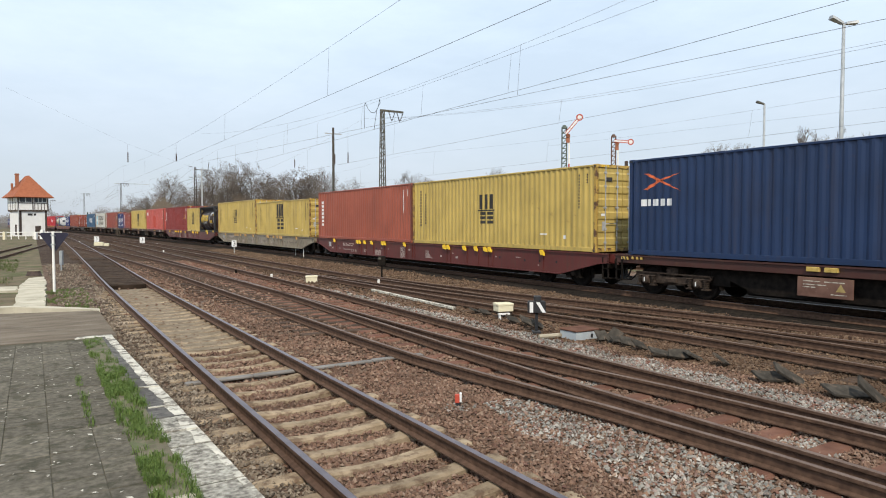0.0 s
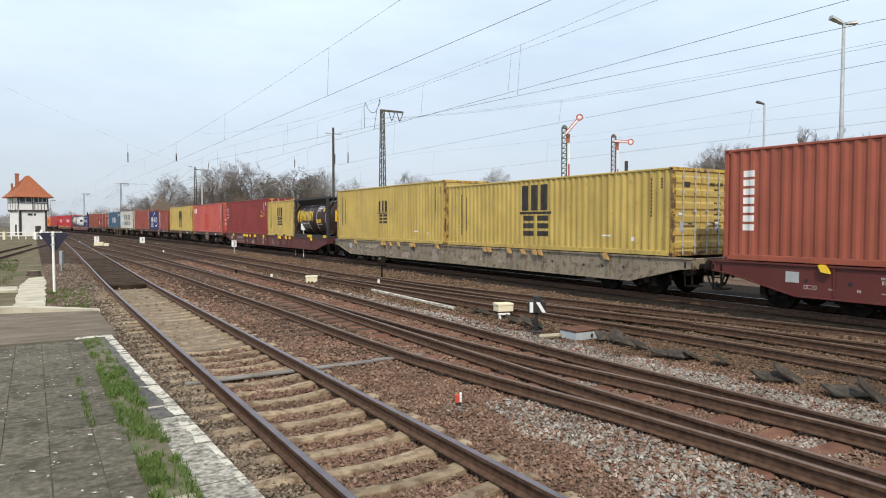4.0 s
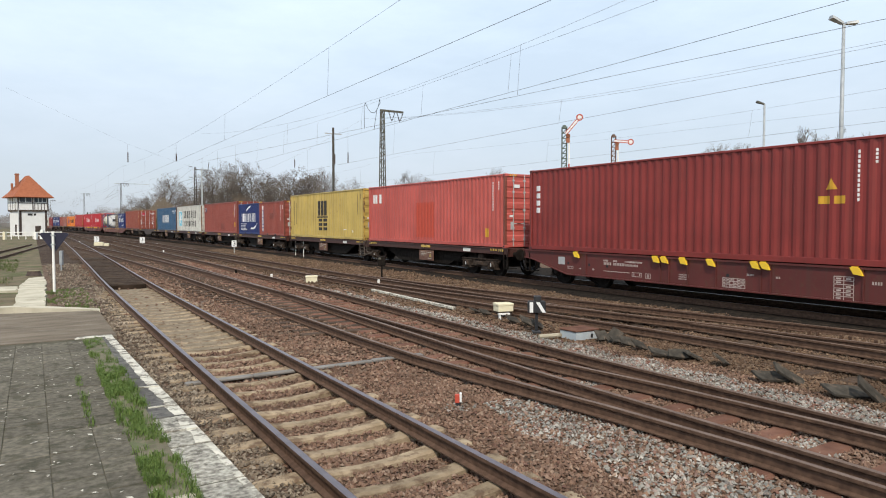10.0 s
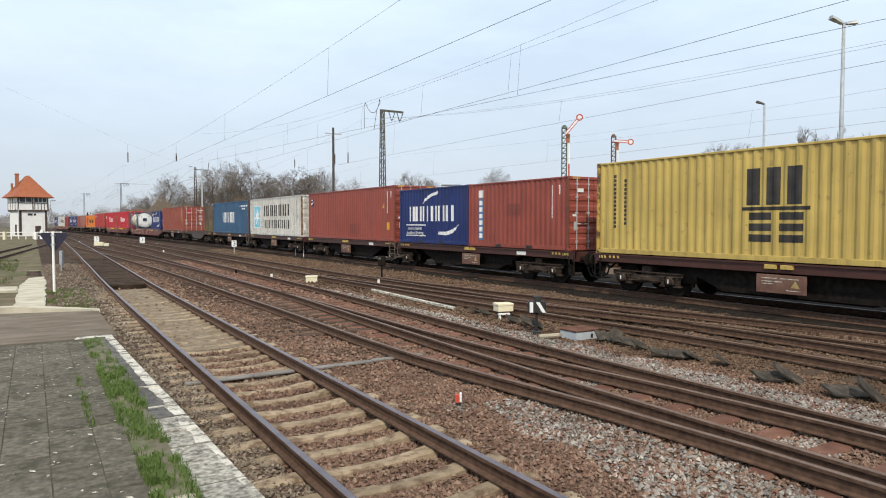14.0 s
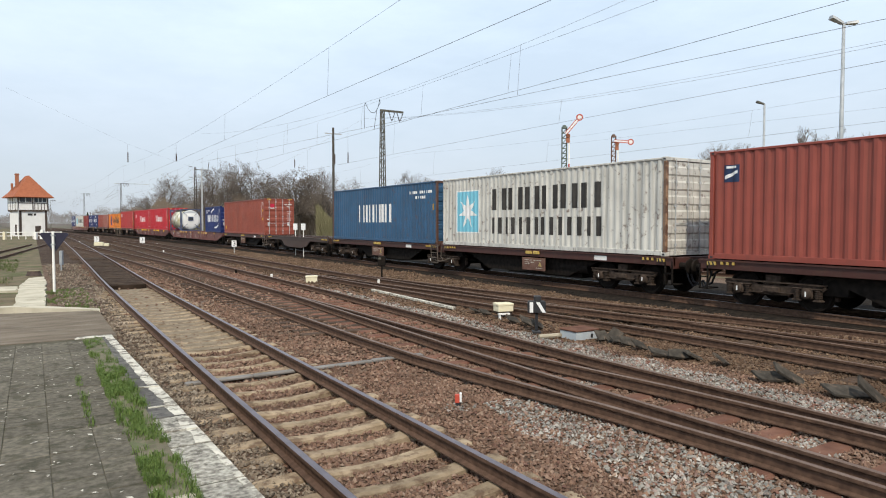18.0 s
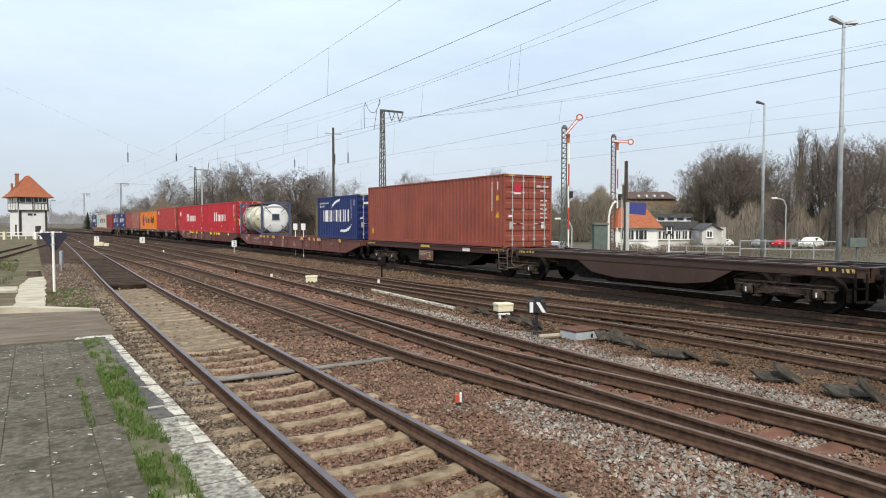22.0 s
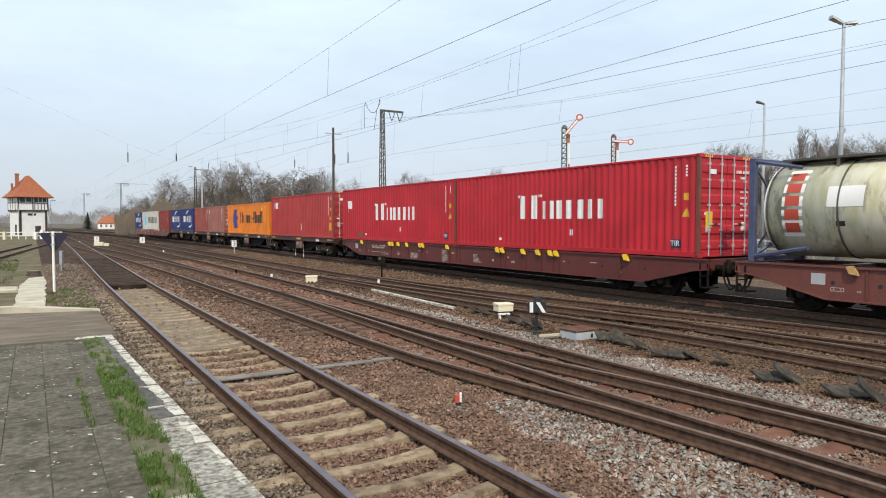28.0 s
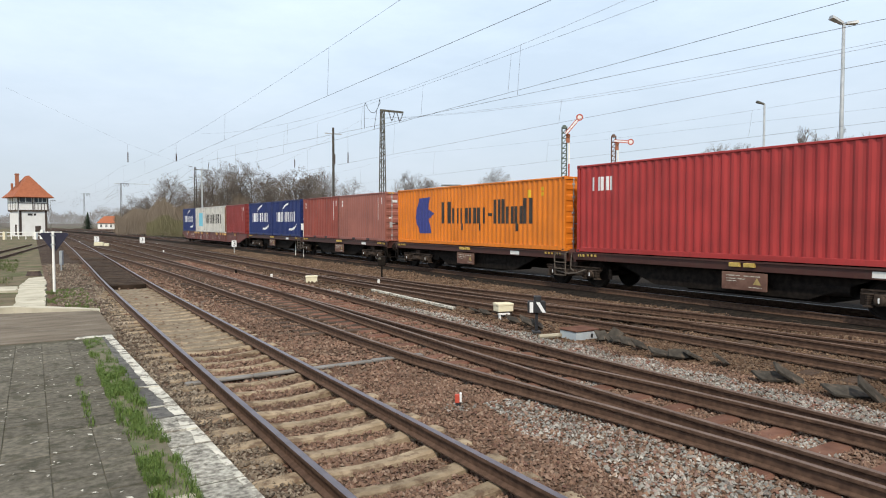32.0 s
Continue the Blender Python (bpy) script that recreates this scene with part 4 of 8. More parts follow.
def three_leg(c, L, s, z, k):
    """The shipping line's mark as plain blocks: an upper block group, a bar and a lower pair."""
    for i in range(3):
        decal(c, L, [rect(s + (0.08 + i * 0.36) * k, s + (0.31 + i * 0.36) * k, z + 0.62 * k, z + 1.24 * k)], M_INK, "marking")
    decal(c, L, [rect(s, s + 1.18 * k, z + 0.53 * k, z + 0.59 * k)], M_INK, "marking")
    for a in (0.12, 0.66):
        for i in range(3):
            decal(c, L, [rect(s + a * k, s + (a + 0.40) * k, z + 0.185 * i * k, z + (0.185 * i + 0.125) * k)], M_INK, "marking")


def codes(c, L, H, mat, s=0.45):
    """Small identification marks near the door end."""
    decal(c, L, column(L - 0.84, H - 1.45, H - 0.28, 11, 0.045), mat, "code_marking")
    decal(c, L, column(L - 0.49, H - 0.62, H - 0.28, 4, 0.05), mat, "code_marking")


def door_marks(c, L, H, mat, extra=None):
    """Small lines of writing as bars on the doors, striped corners on the header, a data plate."""
    h = L / 2
    for x, z, w, t in ((0.42, H - 0.50, 0.60, 0.085), (0.62, H - 0.66, 0.2, 0.07), (0.62, H - 1.05, 0.36, 0.05), (0.62, H - 1.22, 0.30, 0.05), (0.62, H - 1.39, 0.36, 0.05), (0.62, H - 1.56, 0.30, 0.05), (0.62, H - 1.73, 0.36, 0.05)):
        g = Build()
        k = 0.0
        while k < w - 0.02:
            if not (0.38 < k / w < 0.46):
                g.box(x + k, x + k + 0.032, -h + 0.0035, -h + 0.0075, z, z + t)
            k += 0.052
        tagged(g.ob("door_writing", mat, c), kind="stuff")
    if extra:
        Build().box(-0.72, -0.4, -h + 0.0035, -h + 0.0075, H - 0.72, H - 0.42).ob("door_marking", extra, c)
        Build().box(-0.72, -0.4, -h + 0.0035, -h + 0.0075, H - 0.79, H - 0.72).ob("door_marking", M_WMARK, c)
    else:
        Build().box(-0.78, -0.5, -h + 0.0035, -h + 0.0075, H - 0.55, H - 0.42).ob("door_marking", mat, c)
    Build().box(-0.95, -0.78, -h + 0.0035, -h + 0.009, 0.72, 1.02).ob("data_plate", M_GALV, c)
    Build().box(0.66, 0.82, -h + 0.0035, -h + 0.0075, 0.75, 1.0).box(-1.0, -0.8, -h + 0.0035, -h + 0.0075, 1.2, 1.28).ob("sticker", M_WMARK, c)
    for sx in (-1, 1):
        g = Build()
        for k in range(4):
            x = sx * (0.72 + 0.09 * k)
            g.quadbox([(x - 0.02, -h - 0.004, H - 0.10), (x + 0.02, -h - 0.004, H - 0.10), (x + 0.02, -h, H - 0.10), (x - 0.02, -h, H - 0.10), (x + 0.015, -h - 0.004, H - 0.02), (x + 0.055, -h - 0.004, H - 0.02), (x + 0.055, -h, H - 0.02), (x + 0.015, -h, H - 0.02)])
        tagged(g.ob("corner_stripes", M_YMARK, c), kind="stuff")


def tir(c, L, H):
    decal(c, L, [rect(L - 0.98, L - 0.61, 0.27, 0.51)], P["navy"], "plate")
    side_text("TIR", L - 0.8, 0.39, 0.22, c, L)


def side_text(s, at, z, size, c, L):
    """Level lettering on the camera's side of a box, centred at from its far end."""
    text(s, size, M_WMARK, c, Matrix.Translation((-1.2265, L / 2 - at, z)) @ Matrix(((0, 0, -1), (-1, 0, 0), (0, 1, 0))).to_4x4())


def tri(s, z, k):
    return [(s, z), (s + k, z), (s + k / 2, z + k)]


def train_loads():
    # first wagon: navy box
    c = load(1.93, FT40, HC, "navy", "dark blue corrugated shipping container with orange crossed mark")
    decal(c, FT40, [[(0.55, 1.98), (0.70, 1.95), (1.15, 2.18), (1.9, 2.42), (1.12, 2.25)], [(0.55, 2.45), (1.12, 2.18), (1.9, 1.88), (1.18, 2.24), (0.75, 2.44)]], M_OMARK, "marking")
    decal(c, FT40, bars(0.47, 1.48, 0.2, [0.2, 0.1, 0.22, 0.18, 0.18], 0.06), M_WMARK, "marking")
    codes(c, FT40, HC, M_WMARK)
    # second wagon: yellow and brick boxes
    for a, H, k, lab in ((15.49, HC, 0.95, "tall yellow corrugated shipping container with black marks"), (41.58, ST, 1.5, "yellow corrugated shipping container with rust-streaked posts"), (53.88, HC, 0.95, "tall yellow shipping container with dented corrugated sides"), (106.48, HC, 1.5, "bright yellow tall shipping container with black marks")):
        c = load(a, FT40, H, "yellow", lab)
        three_leg(c, FT40, 6.05 - 0.59 * k, 0.95 if k < 1.2 else 0.5, k)
        decal(c, FT40, column(1.15 if a == 41.58 else 0.75, 0.45 if a == 41.58 else 0.8, H - 0.4, 13, 0.09), M_INK, "marking")
        decal(c, FT40, column(1.55 if a == 41.58 else 1.15, 0.65 if a == 41.58 else 0.9, H - 0.55, 11, 0.09), M_INK, "marking")
        codes(c, FT40, H, M_INK)
        door_marks(c, FT40, H, M_INK)
        decal(c, FT40, [rect(10.6, 10.75, 0.42, 0.55), rect(9.4, 9.75, 0.55, 0.6)], M_WMARK, "sticker")
    c = load(27.79, FT40, HC, "brick_orange", "orange-brick corrugated shipping container with white column marks")
    decal(c, FT40, column(0.55, 0.75, 2.35, 7, 0.3), M_WMARK, "marking")
    codes(c, FT40, HC, M_WMARK)
    # fourth wagon
    tank("tank_container", 67.62, FT20, "T")
    c = load(73.8, FT20, ST, "yellow", "short yellow corrugated shipping container with black marks")
    three_leg(c, FT20, 2.35, 0.8, 1.05)
    decal(c, FT20, column(0.6, 0.6, ST - 0.35, 13, 0.085), M_INK, "marking")
    decal(c, FT20, column(0.85, 0.6, ST - 0.35, 11, 0.085), M_INK, "marking")
    codes(c, FT20, ST, M_INK)
    c = load(79.96, FT40, HC, "maroon", "dark maroon tall shipping container")
    decal(c, FT40, column(0.35, 1.3, 2.35, 4, 0.22), M_WMARK, "marking")
    decal(c, FT40, [tri(10.65, 1.75, 0.26)], M_STICKER, "warning_triangle")
    decal(c, FT40, [rect(10.5, 10.76, 1.42, 1.6), rect(10.85, 11.1, 1.42, 1.6)], M_STICKER, "warning_sticker")
    codes(c, FT40, HC, M_WMARK)
    door_marks(c, FT40, HC, M_WMARK)
    # salmon box
    c = load(93.62, FT40, HC, "salmon", "faded salmon red tall shipping container with a repainted patch")
    decal(c, FT40, bars(0.55, 2.0, 0.46, [0.36, 0.34, 0.12], 0.04), M_WMARK, "marking")
    decal(c, FT40, [rect(5.13, 6.85, 0.3, 1.93)], M_NEWRED, "repainted_patch")
    decal(c, FT40, [rect(10.85, 11.1, 0.4, 0.75)], M_STICKER, "warning_sticker")
    codes(c, FT40, HC, M_WMARK)
    door_marks(c, FT40, HC, M_WMARK)
    # twenty-foot pair
    c = load(120, FT20, ST, "brick", "short brick red shipping container")
    decal(c, FT20, [rect(0.72, 1.06, 0.28, 1.95)], M_LBLUE2, "name_strip")
    decal(c, FT20, [rect(0.72, 1.06, 2.0, 2.3)], M_WMARK, "marking")
    decal(c, FT20, column(0.78, 0.32, 1.92, 6, 0.22), M_WMARK, "marking", x=-1.2225)
    decal(c, FT20, [rect(2.6, 3.4, 1.25, 1.7)], P["patch_red"], "repainted_patch")
    codes(c, FT20, ST, M_WMARK)
    door_marks(c, FT20, ST, M_WMARK)
    c = load(126.1, FT20, ST, "royal", "short royal blue shipping container with white sweep marks")
    blue_marks(c)
    decal(c, FT20, [rect(0.6, 2.5, 0.35, 0.40), rect(0.6, 2.5, 0.85, 0.9)], M_WMARK, "marking")
    side_text("eco container", 1.55, 0.72, 0.24, c, FT20)
    side_text("bamboo flooring", 1.55, 0.5, 0.24, c, FT20)
    c = load(132.72, FT40, HC, "brick", "brick red tall shipping container with yellow stickers")
    decal(c, FT40, [rect(0.42, 0.86, 2.05, 2.5)], P["navy"], "marking")
    decal(c, FT40, [[(0.46, 2.12), (0.82, 2.28), (0.82, 2.36), (0.46, 2.22)], rect(0.5, 0.78, 2.41, 2.47)], M_WMARK, "marking", x=-1.2225)
    decal(c, FT40, [rect(11.3, 11.62, 0.62, 1.0)], M_STICKER, "caution_panel")
    decal(c, FT40, [tri(10.8, 1.75, 0.24)], M_STICKER, "warning_sticker")
    decal(c, FT40, [rect(6.6, 7.9, 0.35, 0.9)], P["patch_red"], "repainted_patch")
    codes(c, FT40, HC, M_WMARK)
    door_marks(c, FT40, HC, M_WMARK)
    # white box
    c = load(146.33, FT40, HC, "white", "off-white shipping container with dark block marks and grime")
    decal(c, FT40, [rect(1.08, 2.78, 0.55, 2.34)], M_WMARK, "marking")
    decal(c, FT40, [rect(1.13, 2.73, 0.60, 2.29)], M_LBLUE, "marking", x=-1.2225)
    star = []
    for i in range(14):
        r, a = (0.72 if i % 2 == 0 else 0.27), math.pi / 2 + i * math.pi / 7
        star.append((1.93 + r * math.cos(a), 1.44 + r * math.sin(a)))
    decal(c, FT40, [star], M_WMARK, "marking", x=-1.226)
    decal(c, FT40, bars(3.65, 1.48, 0.84, [0.92, 0.86, 0.8, 0.84, 0.84, 0.9], 0.15), M_INK, "marking")
    decal(c, FT40, bars(3.65, 0.55, 0.64, [0.62, 0.56, 0.70, 0.5, 0.70, 0.66, 0.66], 0.26), M_INK, "marking")
    # blue box
    c = load(159.05, FT40, HC, "blue", "weathered blue tall shipping container with white block marks")
    decal(c, FT40, bars(3.73, 1.0, 0.95, [0.17, -0.1, 0.62, 0.7, 0.55, 0.25, 0.75], 0.14), M_WMARK, "marking")
    decal(c, FT40, bars(9.6, 2.36, 0.13, [0.12] * 4 + [-0.1] + [0.12] * 6, 0.08) + bars(10.2, 2.12, 0.13, [0.12] * 5, 0.08), M_WMARK, "code_marking")
    decal(c, FT40, [rect(11.75, 11.9, 1.55, 1.85)], M_STICKER, "warning_sticker")
    Build().revolve([(0, 0.0), (0, 0.26), (-0.004, 0.26), (-0.004, 0.0)], (-0.55, -FT40 / 2 + 0.002, 1.95), "y", 16).ob("door_marking", M_WMARK, c)
    # rust box with doors in view
    c = load(185.15, FT40, HC, "rust", "rust red tall shipping container with galvanised lock rods")
    decal(c, FT40, [rect(0.42, 0.62, 0.42, 0.7), rect(11.66, 11.8, 1.86, 2.06), tri(11.6, 1.18, 0.27)], M_STICKER, "warning_sticker")
    codes(c, FT40, HC, M_WMARK)
    door_marks(c, FT40, HC, M_WMARK, M_CRIMSON)
    # short blue box and tank
    c = load(198.83, FT20, ST, "royal", "short royal blue shipping container with white sweep marks")
    blue_marks(c)
    side_text("advanced container", 1.2, 2.2, 0.2, c, FT20)
    side_text("light steel", 0.83, 2.0, 0.2, c, FT20)
    codes(c, FT20, ST, M_WMARK)
    door_marks(c, FT20, ST, M_WMARK)
    tank("tank_container", 217, FT20, "H")
    # two red boxes
    for a, lab in ((224.51, "bright red tall shipping container with white block marks"), (236.8, "bright red tall shipping container with a white flag mark")):
        c = load(a, FT40, HC, "red", lab)
        decal(c, FT40, bars(4.35, 1.12, 0.86, [0.95], 0.1) + bars(5.6, 1.12, 0.64, [0.58, 0.28, 0.86, 0.7], 0.18), M_WMARK, "marking")
        decal(c, FT40, [rect(4.2, 4.28, 1.9, 2.0), rect(4.34, 4.42, 1.9, 2.0), rect(5.35, 5.43, 1.9, 2.0), rect(5.49, 5.57, 1.9, 2.0)], M_WMARK, "marking")
        decal(c, FT40, [rect(3.05, 3.15, 0.30, 0.40), rect(7.0, 7.06, 0.55, 0.76), rect(7.13, 7.19, 0.55, 0.76)], M_WMARK, "sticker")
        if a > 230:
            decal(c, FT40, [[(0.62, 2.24), (1.26, 2.22), (1.3, 1.76), (0.76, 1.78), (0.78, 1.64), (0.74, 1.64)]], M_WMARK, "marking")
            decal(c, FT40, [rect(2.15, 2.6, 0.17, 0.46)], M_PLATE, "repainted_patch")
        decal(c, FT40, [rect(11.66, 11.8, 1.62, 1.82), tri(11.6, 1.15, 0.27)], M_STICKER, "warning_sticker")
        tir(c, FT40, HC)
        codes(c, FT40, HC, M_WMARK)
        door_marks(c, FT40, HC, M_WMARK)
        Build().box(-0.95, -0.65, -FT40 / 2 + 0.003, -FT40 / 2 + 0.008, 0.85, 1.3).ob("door_marking", M_YMARK, c)
    c = load(250.46, FT40, HC, "tomato", "tomato red tall shipping container with yellow stickers")
    decal(c, FT40, bars(0.69, 2.02, 0.44, [0.36, 0.34, 0.12], 0.03), M_WMARK, "marking")
    decal(c, FT40, [rect(11.42, 11.76, 0.5, 0.98)], M_STICKER, "caution_panel")
    decal(c, FT40, [rect(11.62, 11.76, 1.72, 1.9), tri(11.5, 1.15, 0.27)], M_STICKER, "warning_sticker")
    codes(c, FT40, HC, M_WMARK)
    door_marks(c, FT40, HC, M_WMARK)
    c = load(263.24, FT40, ST, "orange", "orange shipping container with dark blue mark and black blocks")
    decal(c, FT40, [[(1.72, 1.2), (2.1, 2.12), (3.1, 2.16), (2.95, 1.6), (3.47, 1.4), (3.0, 1.15), (3.2, 0.5), (2.2, 0.48)]], M_BMARK, "marking")
    decal(c, FT40, bars(4.14, 0.95, 0.95, [0.72], 0.1) + bars(5.0, 0.95, 0.66, [0.52, 0.56, 0.52, 0.56], 0.1) + bars(7.65, 1.25, 0.12, [0.28], 0.1) + bars(8.05, 0.95, 0.95, [0.42, 0.16], 0.1) + bars(8.85, 0.95, 0.66, [0.46, 0.46], 0.08) + bars(9.92, 0.95, 0.95, [0.5], 0.1)
          + [rect(5.68, 5.84, 0.66, 0.95), rect(7.0, 7.16, 0.66, 0.95), rect(9.45, 9.6, 0.66, 0.95)], M_INK, "marking")
    decal(c, FT40, column(10.15, 1.85, 2.25, 1, 0.18) + column(10.9, 1.93, 2.3, 2, 0.18), M_YMARK, "code_marking")
    for a, m, lab in ((276.85, "faded", "short faded pinkish red shipping container"), (282.95, "brick", "short dark brick red shipping container")):
        c = load(a, FT20, ST, m, lab)
        decal(c, FT20, column(0.35, 1.9, 2.3, 2, 0.2), M_WMARK, "marking")
        codes(c, FT20, ST, M_WMARK)
        door_marks(c, FT20, ST, M_WMARK)
    for a in (289.65, 295.85):
        c = load(a, FT20, ST, "royal", "short royal blue shipping container with white sweep marks")
        blue_marks(c)
        door_marks(c, FT20, ST, M_WMARK)
    c = load(303.25, FT20, ST, "maroon", "short dark maroon shipping container")
    codes(c, FT20, ST, M_WMARK)
    c = load(309.75, FT40, ST, "white", "pale grey shipping container with a blue square and dark blocks")
    decal(c, FT40, [rect(1.6, 3.2, 0.6, 2.0)], M_LBLUE, "marking")
    decal(c, FT40, bars(4.6, 0.9, 0.9, [0.95, 0.9, 0.8, 0.85, 0.85, 0.9], 0.15), M_INK, "marking")
    c = load(322.15, FT20, ST, "royal", "short royal blue shipping container with white sweep marks")
    blue_marks(c)


def blue_marks(c):
    L = FT20
    decal(c, L, bars(0.95, 1.05, 0.70, [0.52, 0.62, 0.52, -0.1, 0.55, 0.55, 0.72], 0.07), M_WMARK, "marking")
    decal(c, L, [[(2.2, 1.86), (2.45, 2.1), (2.9, 2.3), (3.6, 2.42), (3.6, 2.28), (3.1, 2.2), (2.6, 2.04)]], M_WMARK, "marking")
    decal(c, L, [[(3.6, 0.45), (4.3, 0.42), (4.9, 0.55), (5.35, 0.92), (4.9, 0.72), (4.3, 0.58), (3.65, 0.58)]], M_WMARK, "marking")


def tank(name, a, L, kind):
    """Tank container: a barrel with dished ends in a steel frame."""
    lab = "dark brown tank container with yellow block marks in a black frame" if kind == "T" else "cream tank container with white end in a dull blue frame"
    H, h, W, R = 2.62, L / 2, 1.219, (1.19 if kind == "T" else 1.17)
    t = thing(name, lab, "tank container", "containers on the train")
    fm, bm_ = (M_FRAMEGREY, M_TANKBLACK) if kind == "T" else (M_FRAMEBLUE, M_TANKCREAM)
    zc, e = (1.27, h - 0.36) if kind == "T" else (1.31, h - 0.42)
    Build().revolve([(-e, R), (e, R)], (0, 0, zc), "y", 40).ob("barrel", bm_, t, smooth=True)
    for s in (-1, 1):
        Build().revolve([(s * e, R), (s * (e + 0.05), R * 0.985), (s * (e + 0.12), R * 0.88), (s * (e + 0.19), R * 0.65), (s * (e + 0.24), R * 0.35), (s * (e + 0.255), 0.02)], (0, 0, zc), "y", 40).ob("dished_end", M_TANKEND if kind == "H" else bm_, t, smooth=True)
    for y in ([-e + 0.05, -e * 0.33, e * 0.33, e - 0.05] if kind == "H" else [-e + 0.02, -e * 0.42, 0.12 * e, e * 0.6]):
        Build().revolve([(-0.02, R + 0.002), (-0.02, R + 0.018), (0.02, R + 0.018), (0.02, R + 0.002)], (0, y, zc), "y", 40).ob("hoop", M_POLE if kind == "T" else M_MAST, t)
    for sx in (-1, 1):
        for sy in (-1, 1):
            Build().box(sx * W, sx * (W - 0.15), sy * h, sy * (h - 0.16), 0, H, 0.015).ob("corner_post", fm, t)
            Build().tube((sx * (W - 0.06), sy * (h - 0.06), 0.12), (sx * 0.55, sy * (e + 0.02), 0.55), 0.05, n=6).ob("saddle_strut", fm, t)
            if kind == "H":
                Build().tube((sx * (W - 0.06), sy * (h - 0.06), H - 0.1), (sx * 0.42, sy * (h - 0.07), zc + 0.5), 0.03, n=6).ob("end_strut", fm, t)
                Build().tube((sx * (W - 0.06), sy * (h - 0.06), 0.15), (sx * 0.42, sy * (h - 0.07), zc - 0.5), 0.03, n=6).ob("end_strut", fm, t)
            else:
                Build().loft([[(sx * 0.72, sy * (e + y), z) for y, z in ((0.02, 2.42), (0.2, 2.42), (0.2, 2.2), (0.02, 2.2))], [(sx * W * 0.97, sy * (e + y), z) for y, z in ((0.02, 1.85), (0.2, 1.85), (0.2, 1.6), (0.02, 1.6))]]).ob("gusset", bm_, t)
                Build().loft([[(sx * 0.72, sy * (e + y), z) for y, z in ((0.02, 0.12), (0.2, 0.12), (0.2, 0.34), (0.02, 0.34))], [(sx * W * 0.97, sy * (e + y), z) for y, z in ((0.02, 0.7), (0.2, 0.7), (0.2, 0.95), (0.02, 0.95))]]).ob("gusset", bm_, t)
            if kind == "H":
                Build().tube((sx * (W - 0.05), sy * (h - 0.1), 0.12), (sx * (W - 0.06), sy * (h - 1.5), 0.38), 0.055, n=6).ob("side_strut", fm, t)
                Build().tube((sx * (W - 0.06), sy * (h - 0.1), H - 0.08), (sx * 0.9, sy * (h - 1.2), H - 0.3), 0.05, n=6).ob("top_strut", fm, t)
        if kind == "T":
            Build().box(sx * W, sx * (W - 0.09), -h + 0.16, h - 0.16, 0.0, 0.2).ob("bottom_rail", fm, t)
            Build().box(sx * W, sx * (W - 0.07), -h + 0.16, h - 0.16, H - 0.12, H - 0.01).ob("top_rail", fm, t)
            Build().loft([[(sx * (W - 0.03), y, H - 0.12), (sx * (W - 0.045), y, H - 0.12), (sx * 0.86, y, zc + 0.86), (sx * 0.875, y, zc + 0.86)] for y in (-e + 0.1, e - 0.1)]).ob("spill_plate", M_FRAMEGREY, t)
    for sy in (-1, 1):
        for z in (0.0, H - 0.12):
            Build().box(-W + 0.12, W - 0.12, sy * h, sy * (h - 0.11), z, z + 0.12, 0.01).ob("end_rail", fm, t)
    Build().box(-0.62, 0.3, -e + 0.1, e - 0.1, H - 0.10, H - 0.05).ob("walkway", M_MAST if kind == "H" else fm, t)
    for k in range(5):
        yy = -e + 0.3 + k * (2 * e - 0.6) / 4
        Build().box(-0.6, 0.28, yy - 0.03, yy + 0.03, zc + R * 0.82, H - 0.10).ob("walkway_bracket", M_MAST if kind == "H" else fm, t)
    Build().tube((0, 0, H - 0.25), (0, 0, H - 0.02), 0.28, n=16).ob("manhole", M_GALV if kind == "H" else fm, t)

    def wrap(y0, y1, a0, a1, mat, nm):
        b = Build()
        n = 6
        for i in range(n):
            p, q = radians(a0 + (a1 - a0) * i / n), radians(a0 + (a1 - a0) * (i + 1) / n)
            for r in (R + 0.004,):
                b.loft([[(-r * math.cos(p), y0, zc + r * math.sin(p)), (-r * math.cos(p), y1, zc + r * math.sin(p)), (-(r + 0.002) * math.cos(p), y1, zc + (r + 0.002) * math.sin(p)), (-(r + 0.002) * math.cos(p), y0, zc + (r + 0.002) * math.sin(p))],
                        [(-r * math.cos(q), y0, zc + r * math.sin(q)), (-r * math.cos(q), y1, zc + r * math.sin(q)), (-(r + 0.002) * math.cos(q), y1, zc + (r + 0.002) * math.sin(q)), (-(r + 0.002) * math.cos(q), y0, zc + (r + 0.002) * math.sin(q))]])
        b.ob(nm, mat, t)
    if kind == "T":
        y = e - 0.25
        for w in (0.68, 0.15, 0.41, 0.41, 0.35, 0.41):
            a0, a1 = (-13, 27) if w > 0.6 else (-7, 23)
            if w > 0.2:
                wrap(y - w * 0.34, y, a0, a1, M_YMARK, "marking")
                wrap(y - w, y - w * 0.66, a0, a1, M_YMARK, "marking")
            else:
                wrap(y - w, y, a0, a1, M_YMARK, "marking")
            y -= w + 0.08
        for i in range(2):
            wrap(-e + 1.25 - i * 0.46, -e + 1.65 - i * 0.46, -15, -3, M_YMARK, "marking")
        for g, y0, y1 in ((37, 0.75, 1.55), (31, 0.6, 1.6), (26, 0.95, 1.6), (22, 1.0, 1.5), (-20, 0.7, 1.55)):
            wrap(-e + y0, -e + y1, g, g + (3.4 if g > 30 else 1.6), M_WMARK, "marking")
